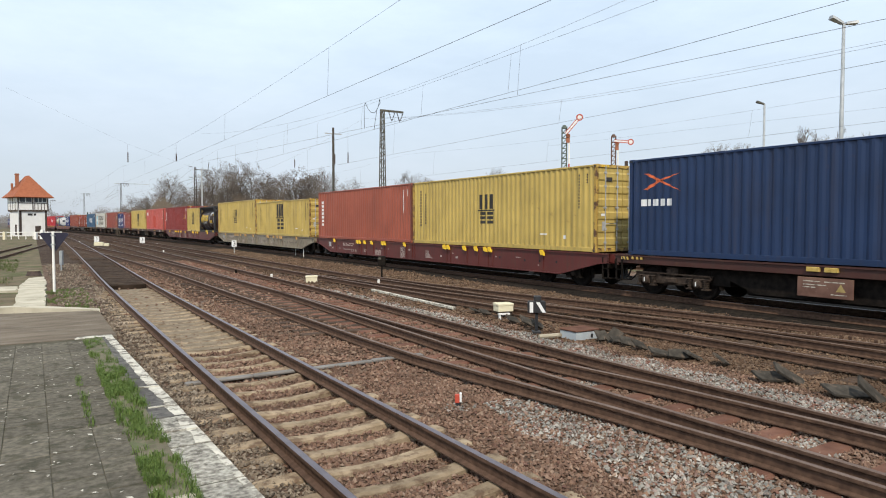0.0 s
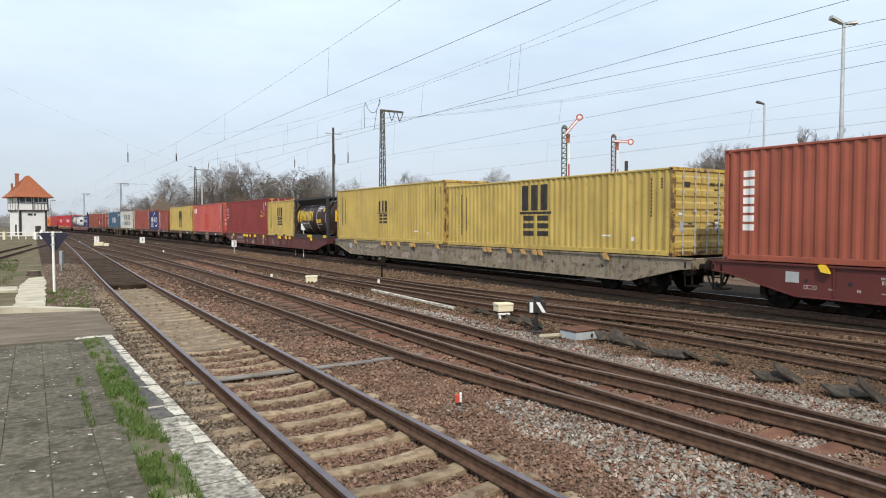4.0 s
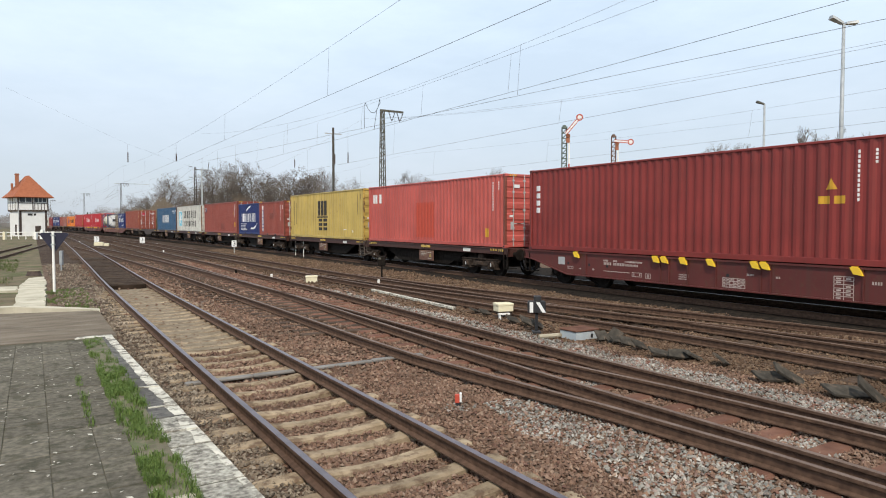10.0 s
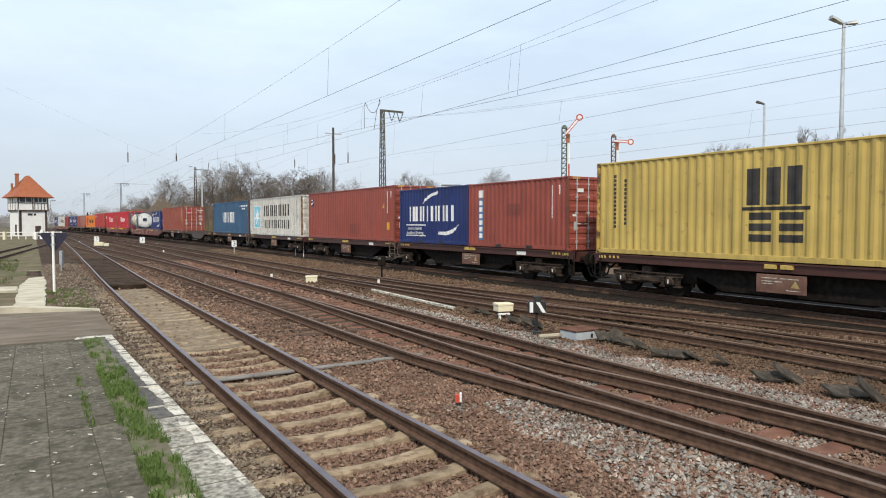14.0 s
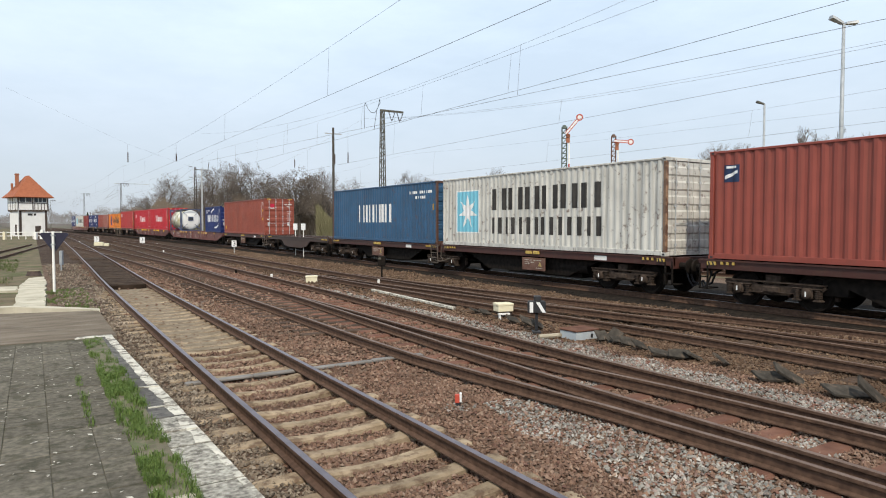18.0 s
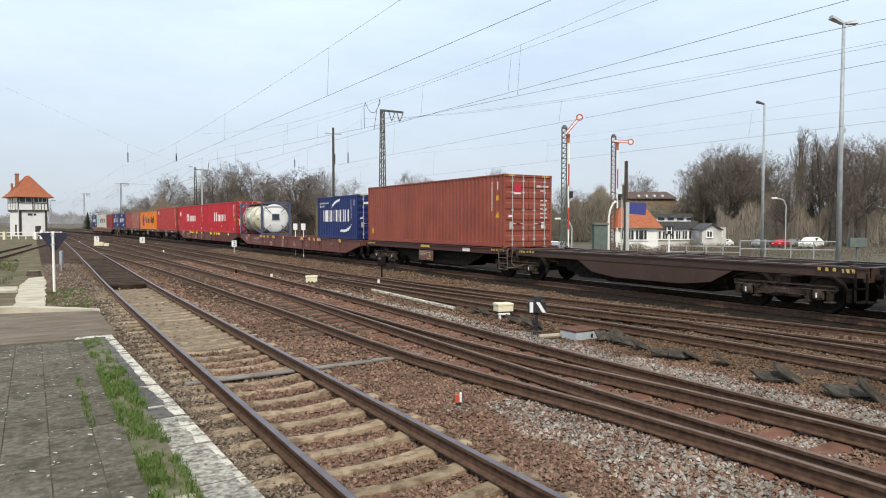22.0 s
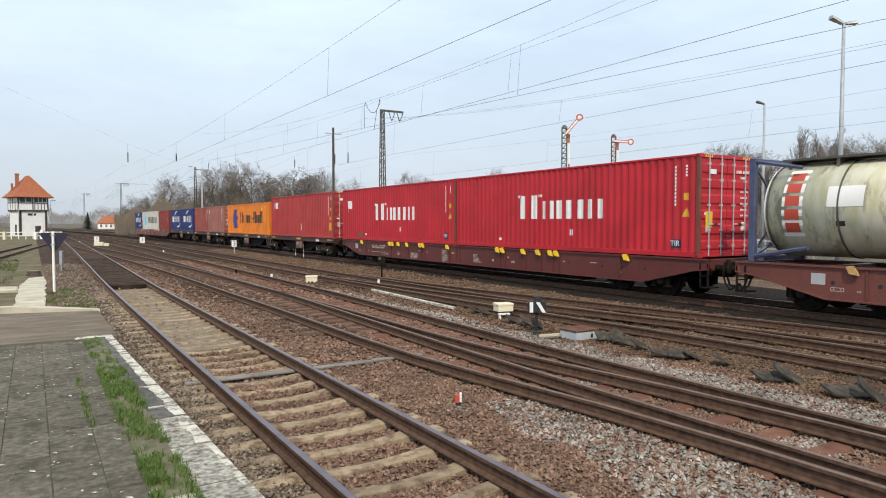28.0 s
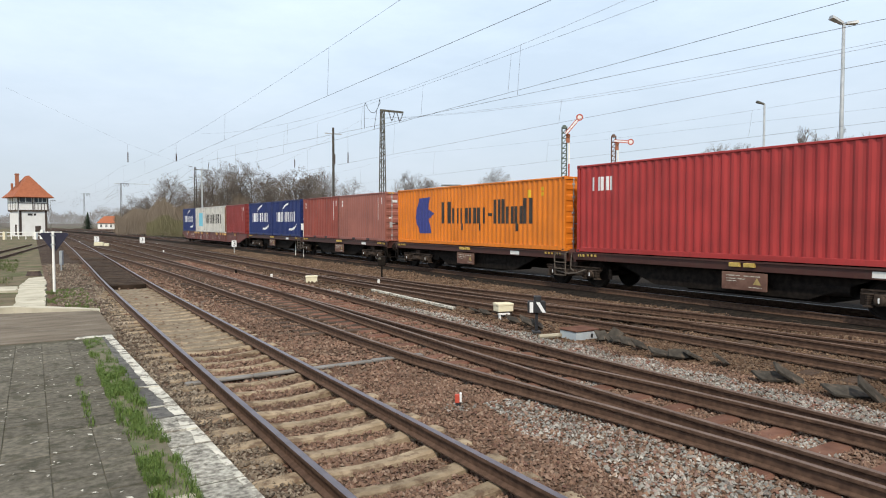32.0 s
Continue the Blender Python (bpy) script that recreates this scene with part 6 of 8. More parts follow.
    Build().path([(-a - 0.9, -b - 0.9, 8.15), (-a - 0.35, -b - 0.3, 7.4), (-a - 0.1, -b - 0.3, 5.5), (-a - 0.1, -b - 0.1, 0.2)], 0.06, 6).ob("drain_pipe", M_GALV, t)


# ---- trees ----
def tree_mesh(seed, leaders=3, angle=0.85, reach=0.42, fork_at=0.26):
    """A bare broadleaf: a trunk that splits into leaders, tapering limbs as tubes, the finest twigs as thin blades."""
    rnd = random.Random(seed)
    tr, cr = Build(), Build()

    def blade(q, e, r):
        d = e - q
        sd = d.orthogonal().normalized()
        sd.rotate(Matrix.Rotation(rnd.uniform(0, 6.283), 3, d.normalized()))
        k = len(cr.v)
        cr.v += [tuple(q + sd * r), tuple(q - sd * r), tuple(e)]
        cr.f.append((k, k + 1, k + 2))
        cr.mi.append(0)

    def fork(d, a):
        side = d.orthogonal().normalized()
        side.rotate(Matrix.Rotation(rnd.uniform(0, 6.283), 3, d))
        return (d * math.cos(a) + side * math.sin(a)).normalized()

    def grow(p, d, length, r, lev):
        n = (7, 5, 4, 3)[lev]
        q = p
        for i in range(n):
            e = q + d * (length / n)
            r0, r1 = r * (1 - 0.75 * i / n), r * (1 - 0.75 * (i + 1) / n)
            if lev < 3:
                (tr if lev < 2 else cr).tube(q, e, r0, r1, (6, 4, 3)[lev], 0, False)
            else:
                blade(q, e, max(0.010, r0 * 0.8))
            q = e
            d = (d + Vector((rnd.uniform(-1, 1), rnd.uniform(-1, 1), rnd.uniform(-0.6, 0.9))) * (0.09 + 0.05 * lev) + Vector((0, 0, 0.05))).normalized()
            if lev == 3:
                for k in range(2):
                    blade(q, q + fork(d, rnd.uniform(0.4, 1.0)) * length * rnd.uniform(0.35, 0.75), 0.010)
            elif i >= (1 if lev else 0):
                for k in range(2 if lev != 0 else 3):
                    a = angle * rnd.uniform(0.6, 1.2) * (1.0 if lev else 1.1 - 0.5 * i / n)
                    grow(q, fork(d, a), length * reach * rnd.uniform(0.75, 1.25) * (1.25 - 0.6 * i / n), max(0.013, r1 * 0.6), lev + 1)
    base, foot = Vector((0, 0, -0.2)), Vector((rnd.uniform(-0.2, 0.2), rnd.uniform(-0.2, 0.2), 12.5 * fork_at))
    tr.tube(base, foot, 0.27, 0.2, 7, 0, False)
    for k in range(leaders):
        d = fork(Vector((0, 0, 1)), rnd.uniform(0.12, 0.42) if leaders > 1 else 0.05)
        grow(foot, d, 12.5 * (1 - fork_at) * rnd.uniform(0.7, 0.95), 0.2 if leaders < 3 else 0.17, 0)
    top = max(v[2] for v in cr.v)
    for b in (tr, cr):
        b.v = [tuple(c * 12.5 / top for c in v) for v in b.v]
    return tr.mesh("trunk", M_BARK), cr.mesh("crown", M_TWIG)


M_TWIG = surf("bare_twigs", (0.138, 0.114, 0.096), (0.212, 0.178, 0.15), 0.6, 0.9, 0, 0, gloss=0.12)


def woods():
    kinds = [tree_mesh(3, 3), tree_mesh(8, 2), tree_mesh(21, 1, 0.30, 0.30, 0.12), tree_mesh(33, 4, 0.95, 0.38), tree_mesh(47, 1, 0.9, 0.46, 0.2)]
    rnd = random.Random(5)

    def plant(x, y, s, k, lab, sx=1.0):
        t = thing("tree", lab, "tree", "bare trees", at=Matrix.Translation((x, y, ground_height(x, y) - 0.05)) @ Matrix.Rotation(rnd.uniform(0, 6.28), 4, "Z") @ Matrix.Diagonal((s * sx, s * sx, s, 1)))
        put("trunk", kinds[k][0], t)
        put("crown", kinds[k][1], t)
    return plant, rnd, kinds


def forest():
    plant, rnd, kinds = woods()
    f = 1161.56
    bare = "tall bare deciduous tree with fine twigs"
    # background trees: bearing, skyline height, depth, kind
    for px, top, dist, k in ((300, 304, 150, 0), (325, 322, 150, 1), (345, 326, 132, 4), (362, 318, 128, 1), (388, 283, 122, 0), (418, 279, 120, 3), (447, 286, 122, 4), (470, 296, 122, 1), (498, 300, 125, 0), (530, 292, 112, 3), (560, 293, 115, 0), (583, 300, 112, 4), (405, 300, 116, 1), (435, 304, 118, 4), (515, 306, 110, 1), (545, 302, 118, 4), (572, 306, 108, 1), (482, 308, 116, 3), (240, 342, 160, 0), (262, 338, 165, 3), (626, 312, 115, 4), (608, 330, 120, 1), (716, 300, 130, 1), (742, 303, 128, 0), (765, 312, 130, 1), (880, 293, 125, 4), (866, 303, 128, 1),
                             (1262, 262, 118, 4), (1285, 250, 114, 0), (1312, 252, 114, 3), (1340, 268, 116, 1), (1375, 272, 112, 4), (1405, 226, 112, 2), (1418, 224, 114, 2), (1436, 240, 118, 1), (1452, 228, 112, 2), (1468, 226, 113, 2), (1482, 240, 112, 0), (1515, 256, 108, 4), (1535, 232, 105, 3), (1560, 238, 112, 0), (1582, 240, 108, 1), (1245, 288, 118, 1), (1000, 320, 130, 1), (1030, 330, 135, 0), (1130, 300, 150, 0), (1390, 300, 106, 3), (1500, 300, 104, 1), (1238, 280, 122, 3), (1256, 268, 120, 0), (1274, 257, 122, 3), (1298, 250, 121, 4), (1328, 257, 120, 0), (1352, 266, 121, 3), (1430, 238, 120, 4), (1475, 238, 119, 4), (1520, 240, 118, 4)):
        x, y = on_ray((px - 784) / f, dist)
        h = (394 - top) / f * dist + 2.32 - ground_height(x, y)
        plant(x, y, h / 12.5, k, "tall narrow bare poplar beside the car park" if k == 2 else bare)
    for i in range(17):
        px = rnd.uniform(215, 640) if i < 14 else rnd.uniform(1280, 1600)
        dist = rnd.uniform(110, 190) if i < 14 else rnd.uniform(106, 130)
        x, y = on_ray((px - 784) / f, dist)
        plant(x, y, rnd.uniform(0.45, 0.75) if i < 14 else rnd.uniform(0.5, 0.85), rnd.choice((0, 1, 3, 4)), "bare shrubby tree at the edge of the woods", 1.3)


# ---- moving the train ----
def motions():
    times = [i * 1.0 for i in range(33)]
    for ob, q, z in RIDERS:
        rows = []
        for t in times:
            x, y, a = line4(q - shift(t))
            rows.append((t, Matrix.Translation((x, y, z)) @ Matrix.Rotation(a, 4, "Z")))
        walk(ob, rows)
    for i, wh in enumerate(WHEELS):
        rows = []
        for k in range(0, 481):
            t = k / 15
            rows.append((t, Matrix.Translation(wh.location) @ Matrix.Rotation(shift(t) / 0.46, 4, "X")))
        walk(wh, rows)
# ---- stones and weeds ----
def stone_mat(name, cols, rough=0.9):
    m = bpy.data.materials.new(name)
    m.use_nodes = True
    n, l = m.node_tree.nodes, m.node_tree.links
    b = n["Principled BSDF"]
    g = n.new("ShaderNodeNewGeometry")
    r = n.new("ShaderNodeValToRGB")
    r.color_ramp.interpolation = "LINEAR"
    el = r.color_ramp.elements
    el[0].color, el[1].color = (*cols[0], 1), (*cols[-1], 1)
    for i, c in enumerate(cols[1:-1]):
        e = el.new((i + 1) / (len(cols) - 1))
        e.color = (*c, 1)
    l.new(g.outputs["Random Per Island"], r.inputs["Fac"])
    co = n.new("ShaderNodeTexCoord")
    no = n.new("ShaderNodeTexNoise")
    no.inputs["Scale"].default_value, no.inputs["Detail"].default_value = 1.1, 5
    l.new(co.outputs["Object"], no.inputs["Vector"])
    mr = n.new("ShaderNodeMapRange")
    mr.inputs["From Min"].default_value, mr.inputs["From Max"].default_value = 0.35, 0.65
    mr.inputs["To Min"].default_value, mr.inputs["To Max"].default_value = 0.72, 1.15
    l.new(no.outputs["Fac"], mr.inputs["Value"])
    hs = n.new("ShaderNodeHueSaturation")
    l.new(r.outputs["Color"], hs.inputs["Color"])
    l.new(mr.outputs["Result"], hs.inputs["Value"])
    l.new(hs.outputs["Color"], b.inputs["Base Color"])
    b.inputs["Roughness"].default_value = rough
    b.inputs["Specular IOR Level"].default_value = 0.15
    return m


M_BROWNST = stone_mat("brown_ballast_stones", [(0.104, 0.066, 0.049), (0.165, 0.101, 0.073), (0.230, 0.141, 0.098), (0.142, 0.084, 0.060), (0.304, 0.213, 0.155), (0.158, 0.085, 0.064)])
M_GREYST = stone_mat("grey_ballast_stones", [(0.125, 0.119, 0.106), (0.300, 0.284, 0.253), (0.200, 0.175, 0.147), (0.412, 0.386, 0.346), (0.200, 0.097, 0.071), (0.175, 0.165, 0.153)])


def smooth(v):
    return np.clip(v, 0, 1) ** 2 * (3 - 2 * np.clip(v, 0, 1))


def lump(x, y, s, k):
    """Cheap smooth noise for arrays."""
    return (np.sin(x * s + 1.3 * k) * np.cos(y * s * 0.8 + 2.1 * k) + np.sin(x * s * 2.1 - y * s * 1.7 + k) * 0.6 + np.cos(x * s * 0.9 + y * s * 2.3 + 3 * k) * 0.5) / 2.1


def stones(name, label, x, y, size, mat, seed):
    """One object of many loose stones, each a dented eight-sided lump."""
    rs = np.random.RandomState(seed)
    n = len(x)
    base = np.array([(1, 0, 0), (-1, 0, 0), (0, 1, 0), (0, -1, 0), (0, 0, 1), (0, 0, -1)], float)
    faces = np.array([(0, 2, 4), (2, 1, 4), (1, 3, 4), (3, 0, 4), (2, 0, 5), (1, 2, 5), (3, 1, 5), (0, 3, 5)])
    z = np.array([ground_height(a, b) for a, b in zip(x, y)])
    v = base[None] + rs.uniform(-0.45, 0.45, (n, 6, 3))
    v *= (size * rs.uniform(0.5, 1.45, n))[:, None, None] * np.array([1.0, 0.9, 0.85])
    a = rs.uniform(0, 6.283, n)
    c, s = np.cos(a)[:, None], np.sin(a)[:, None]
    vx, vy = v[:, :, 0] * c - v[:, :, 1] * s, v[:, :, 0] * s + v[:, :, 1] * c
    co = np.stack([vx + x[:, None], vy + y[:, None], v[:, :, 2] + (z + size * 0.45 + rs.uniform(-0.3, 0.7, n) * size)[:, None]], -1).reshape(-1, 3)
    f = (faces[None] + (np.arange(n) * 6)[:, None, None]).reshape(-1)
    me = bpy.data.meshes.new(name)
    me.vertices.add(n * 6)
    me.vertices.foreach_set("co", co.reshape(-1).astype(np.float32))
    me.loops.add(n * 24)
    me.loops.foreach_set("vertex_index", f.astype(np.int32))
    me.polygons.add(n * 8)
    me.polygons.foreach_set("loop_start", np.arange(0, n * 24, 3, dtype=np.int32))
    me.polygons.foreach_set("use_smooth", np.zeros(n * 8, bool))
    me.materials.append(mat)
    me.update(calc_edges=True)
    return tagged(new(name, me), label, "ballast", kind="stuff")


def ballast():
    rs = np.random.RandomState(11)
    for cnt, y0, y1, size in ((100000, 2.2, 9.5, 0.0225), (46000, 9.5, 20.0, 0.030), (18000, 20.0, 46.0, 0.046)):
        x = rs.uniform(0.6, 15.6, cnt)
        y = y0 + (y1 - y0) * rs.uniform(0, 1, cnt) ** 1.25
        # in view only: the camera never sees further left or right than this wedge
        ok = (x > np.where(y > 19.9, 0.6, 1.5)) & (x < 2.0 * y + 9.0) & ((np.abs(x - 3.02) > 0.68) | (y < 13.6) | (rs.uniform(0, 1, cnt) < 0.12))
        x, y = x[ok], y[ok]
        d1 = np.abs(x - 7.4)
        g = np.exp(-((x - 5.6) / 0.65) ** 2) * smooth((9.2 - y) / 3.5) * 1.25 + np.exp(-((x - 9.05) / 0.42) ** 2) * smooth((26 - y) / 5) * 1.6 + np.where(d1 < 0.75, 0.26, 0) * smooth((16 - y) / 4)
        g = g + 0.45 * lump(x, y, 2.2, 1.0) - 0.1 * rs.uniform(0, 1, len(x))
        grey = (g > 0.42) & (rs.uniform(0, 1, len(x)) < np.where(x < 8.4, 0.62, 0.9))
        keep = rs.uniform(0, 1, len(x)) < np.where(x > 9.7, 0.75, 1.0)
        tan = ~grey & (x < 2.35 + 0.5 * lump(x, y, 1.4, 2.0))
        stones("ballast_stones", "small grey-brown ballast stones beside the platform", x[tan], y[tan], size * 0.85, M_GRITST, 24)
        keep &= ~tan
        dusty = x > 9.75 + 0.6 * lump(x, y, 1.1, 3.0)
        stones("ballast_stones", "loose brown-red ballast stones around the tracks", x[~grey & keep & ~dusty], y[~grey & keep & ~dusty], size, M_BROWNST, 21)
        stones("ballast_stones", "dusty olive-brown ballast stones around the turnout", x[~grey & keep & dusty], y[~grey & keep & dusty], size, M_DUSTST, 25)
        stones("ballast_stones", "pale grey ballast stones in strips beside the rails", x[grey], y[grey], size * 1.05, M_GREYST, 22)
    # the shoulder of the goods line
    x, y = rs.uniform(13.4, 15.35, 26000), 3 + 60 * rs.uniform(0, 1, 26000) ** 1.3
    stones("ballast_stones", "small tan ballast stones on the shoulder of the goods track", x, y, 0.026, M_TANST, 23)


M_GRITST = stone_mat("grey_brown_grit", [(0.134, 0.106, 0.080), (0.255, 0.208, 0.158), (0.094, 0.073, 0.055), (0.195, 0.152, 0.114), (0.336, 0.279, 0.215)])
M_DUSTST = stone_mat("dusty_ballast_stones", [(0.088, 0.055, 0.037), (0.149, 0.095, 0.062), (0.122, 0.072, 0.046), (0.209, 0.145, 0.096), (0.072, 0.043, 0.030)])
M_TANST = stone_mat("tan_ballast_stones", [(0.112, 0.073, 0.048), (0.190, 0.129, 0.087), (0.145, 0.092, 0.061), (0.246, 0.178, 0.126), (0.095, 0.057, 0.039)])


def weeds(name, label, pts, h, mat, seed, per=9):
    rnd = random.Random(seed)
    v, f = [], []
    for x, y, z in pts:
        for i in range(per):
            a = rnd.uniform(0, 6.283)
            L, w = h * rnd.uniform(0.4, 1.35), h * 0.042
            bx, by = x + rnd.uniform(-0.035, 0.035), y + rnd.uniform(-0.035, 0.035)
            dx, dy = math.cos(a), math.sin(a)
            lean = rnd.uniform(0.15, 0.8)
            k = len(v)
            v += [(bx - dy * w, by + dx * w, z), (bx + dy * w, by - dx * w, z), (bx + dx * L * lean * 0.4 + dy * w * 0.8, by + dy * L * lean * 0.4 - dx * w * 0.8, z + L * 0.6), (bx + dx * L * lean * 0.4 - dy * w * 0.8, by + dy * L * lean * 0.4 + dx * w * 0.8, z + L * 0.6), (bx + dx * L * lean, by + dy * L * lean, z + L * (1.0 - 0.3 * lean))]
            f += [(k, k + 1, k + 2, k + 3), (k + 3, k + 2, k + 4)]
    me = bpy.data.meshes.new(name)
    me.from_pydata(v, [], f)
    me.materials.append(mat)
    return tagged(new(name, me), label, "grass", kind="stuff")


def greenery():
    rnd = random.Random(9)
    pts = []
    for i in range(2600):
        y, x = rnd.uniform(4.3, 12.4), rnd.uniform(0.68, 0.97)
        c = noise.noise(Vector((x * 7, y * 2.2, 8)))
        if 6.1 < y < 9.6:
            k = 0.85 if c > -0.15 else 0.12
            if y < 7.0 and x < 0.78:
                k *= 0.3
        elif y < 6.1:
            k = 0.75 if x > 0.92 and y < 5.7 else 0.8 if 5.15 < y < 5.85 and x < 0.84 else 0.7 if y < 5.0 and x < 0.77 else 0.05
        else:
            k = 0.3 if x < 0.76 and c > 0 else 0.06
        if rnd.random() < k * 0.62:
            pts.append((x, y, 0.376))
    pts += [(0.435 + rnd.gauss(0, 0.012), rnd.uniform(7.0, 9.3), 0.372) for i in range(22)]
    weeds("grass_tufts", "green grass and weeds growing along the platform edge slabs", pts, 0.066, M_GRASS, 1, 16)
    M_DIRT = surf("joint_earth", (0.10, 0.085, 0.055), (0.17, 0.15, 0.10), 6, 0.95, 0, 0.5, 40, spots=((0.07, 0.10, 0.03), 0.7), spot_scale=4, spot_at=0.5)
    b = Build()
    n = 60
    edge = [0.695 + 0.012 * math.sin(k * 1.7) + 0.01 * math.sin(k * 4.1) for k in range(n + 1)]
    for i in range(n):
        a, c = 3.6 + i * 8.9 / n, 3.6 + (i + 1) * 8.9 / n
        b.quadbox([(edge[i], a, 0.34), (0.955, a, 0.34), (0.955, c, 0.34), (edge[i + 1], c, 0.34), (edge[i], a, 0.379), (0.955, a, 0.384), (0.955, c, 0.384), (edge[i + 1], c, 0.379)])
    tagged(b.ob("earth_strip", M_DIRT), "mossy earth in the gap behind the edge slabs", "earth", kind="structure")
    pts = [(rnd.uniform(0.25, 1.6), rnd.uniform(21.2, 28.6), -0.22) for i in range(420)]
    pts = [p for p in pts if p[0] > 0.45 + (27 - p[1]) * 0.02 + 0.25 * math.sin(p[1] * 2)]
    weeds("grass_tufts", "green grass beside the walkway around the sign post", pts, 0.085, M_GRASS, 2, 12)
    pts = [(rnd.uniform(-9, -0.8), rnd.uniform(33, 70), -0.24) for i in range(5200)]
    pts = [p for p in pts if noise.noise(Vector((p[0] * 0.35, p[1] * 0.2, 4))) > -0.15]
    weeds("grass_tufts", "thin green grass beside the siding", pts, 0.14, M_GRASSDULL, 3, 8)
    pts = [(rnd.uniform(-14, -0.9), rnd.uniform(20.5, 36), -0.24) for i in range(1800)]
    weeds("grass_tufts", "dry yellowish grass beyond the walkway", pts, 0.10, M_DRYGRASS, 4, 6)
    # litter of small pale leaves on the paving
    v, f = [], []
    for i in range(300):
        x, y = rnd.uniform(-1.2, 0.75), 3.6 + 8.6 * rnd.random()
        a, s = rnd.uniform(0, 6.28), rnd.uniform(0.006, 0.014) * (2.0 if i % 5 == 0 else 1.0)
        k = len(v)
        for j in range(4):
            r = s * (1.7 if j % 2 == 0 else 0.7)
            v.append((x + r * math.cos(a + j * 1.57), y + r * math.sin(a + j * 1.57), 0.383 + 0.002 * (j % 2)))
        f.append((k, k + 1, k + 2, k + 3))
    me = bpy.data.meshes.new("litter")
    me.from_pydata(v, [], f)
    me.materials.append(M_WHITEWORN)
    tagged(new("litter", me), "small pale leaves and litter scattered on the paving", "litter", kind="stuff")


M_GRASSDULL = surf("dull_grass_blades", (0.075, 0.10, 0.032), (0.135, 0.15, 0.06), 20, 0.85, 0, 0)
M_DRYGRASS = surf("dry_grass", (0.17, 0.15, 0.075), (0.25, 0.21, 0.12), 20, 0.8, 0, 0)


# ---- things between the tracks ----
def facing(x, y, z, turn=0.0):
    """A pose whose x axis runs to the right as seen from the platform."""
    return Matrix.Translation((x, y, z)) @ Matrix.Rotation(-HEADING + turn, 4, "Z")


def text(s, size, mat, parent, m, name="writing"):
    cu = bpy.data.curves.new(name, "FONT")
    cu.body, cu.size, cu.align_x, cu.align_y, cu.extrude = s, size, "CENTER", "CENTER", 0.002
    cu.materials.append(mat)
    o = new(name, cu)
    o.parent, o.matrix_basis = parent, m
    return o


MATS = [(10.2, 9.96, 0.32, 0.26, 0.8, 0.1, 0.5), (10.36, 9.78, 0.36, 0.28, 0.7, -0.7, 0.3), (10.26, 9.62, 0.3, 0.22, 0.5, 0.2, 0.5), (10.22, 9.3, 0.34, 0.24, 0.7, 0.3, 0.4), (10.18, 8.92, 0.36, 0.24, 0.55, 0.4, 0.45), (9.98, 8.2, 0.56, 0.26, 0.3, 0.3, 0.2),
        (10.1, 7.9, 0.5, 0.22, 0.6, 0.15, 0.1), (10.3, 7.72, 0.46, 0.2, 0.25, 0.45, 0.25), (10.26, 7.15, 0.34, 0.3, 0.55, 0.35, 0.8), (9.92, 6.02, 0.56, 0.3, 0.3, 0.1, 0.2), (10.12, 5.82, 0.6, 0.26, 0.5, 0.55, 0.05), (9.96, 4.88, 0.66, 0.32, 0.3, 0.12, 0.15), (10.02, 4.56, 0.62, 0.3, 0.5, 0.75, -0.1),
        (10.42, 15.0, 0.4, 0.24, 0.35, 0.3, 0.9), (10.4, 14.5, 0.36, 0.24, 0.5, 0.25, 0.7), (10.12, 12.9, 0.42, 0.28, 0.55, 0.35, 0.6), (10.2, 12.45, 0.42, 0.28, 0.6, 0.45, 0.5), (10.16, 12.0, 0.4, 0.26, 0.5, 0.5, 0.4)]


def mat_piece(L, w, rnd):
    """A torn flat piece: an uneven outline, thick as a paving mat."""
    pts = [(-L / 2, -w / 2), (-L * 0.1, -w * rnd.uniform(0.48, 0.58)), (L / 2, -w * rnd.uniform(0.35, 0.5)), (L * rnd.uniform(0.48, 0.55), w * 0.1), (L * rnd.uniform(0.4, 0.5), w / 2), (0.0, w * rnd.uniform(0.42, 0.55)), (-L * rnd.uniform(0.42, 0.52), w * rnd.uniform(0.35, 0.5))]
    return Build().loft([[(x * k, y * k, z) for x, y in pts] for z, k in ((-0.02, 0.98), (-0.014, 1.0), (0.014, 1.0), (0.02, 0.98))])


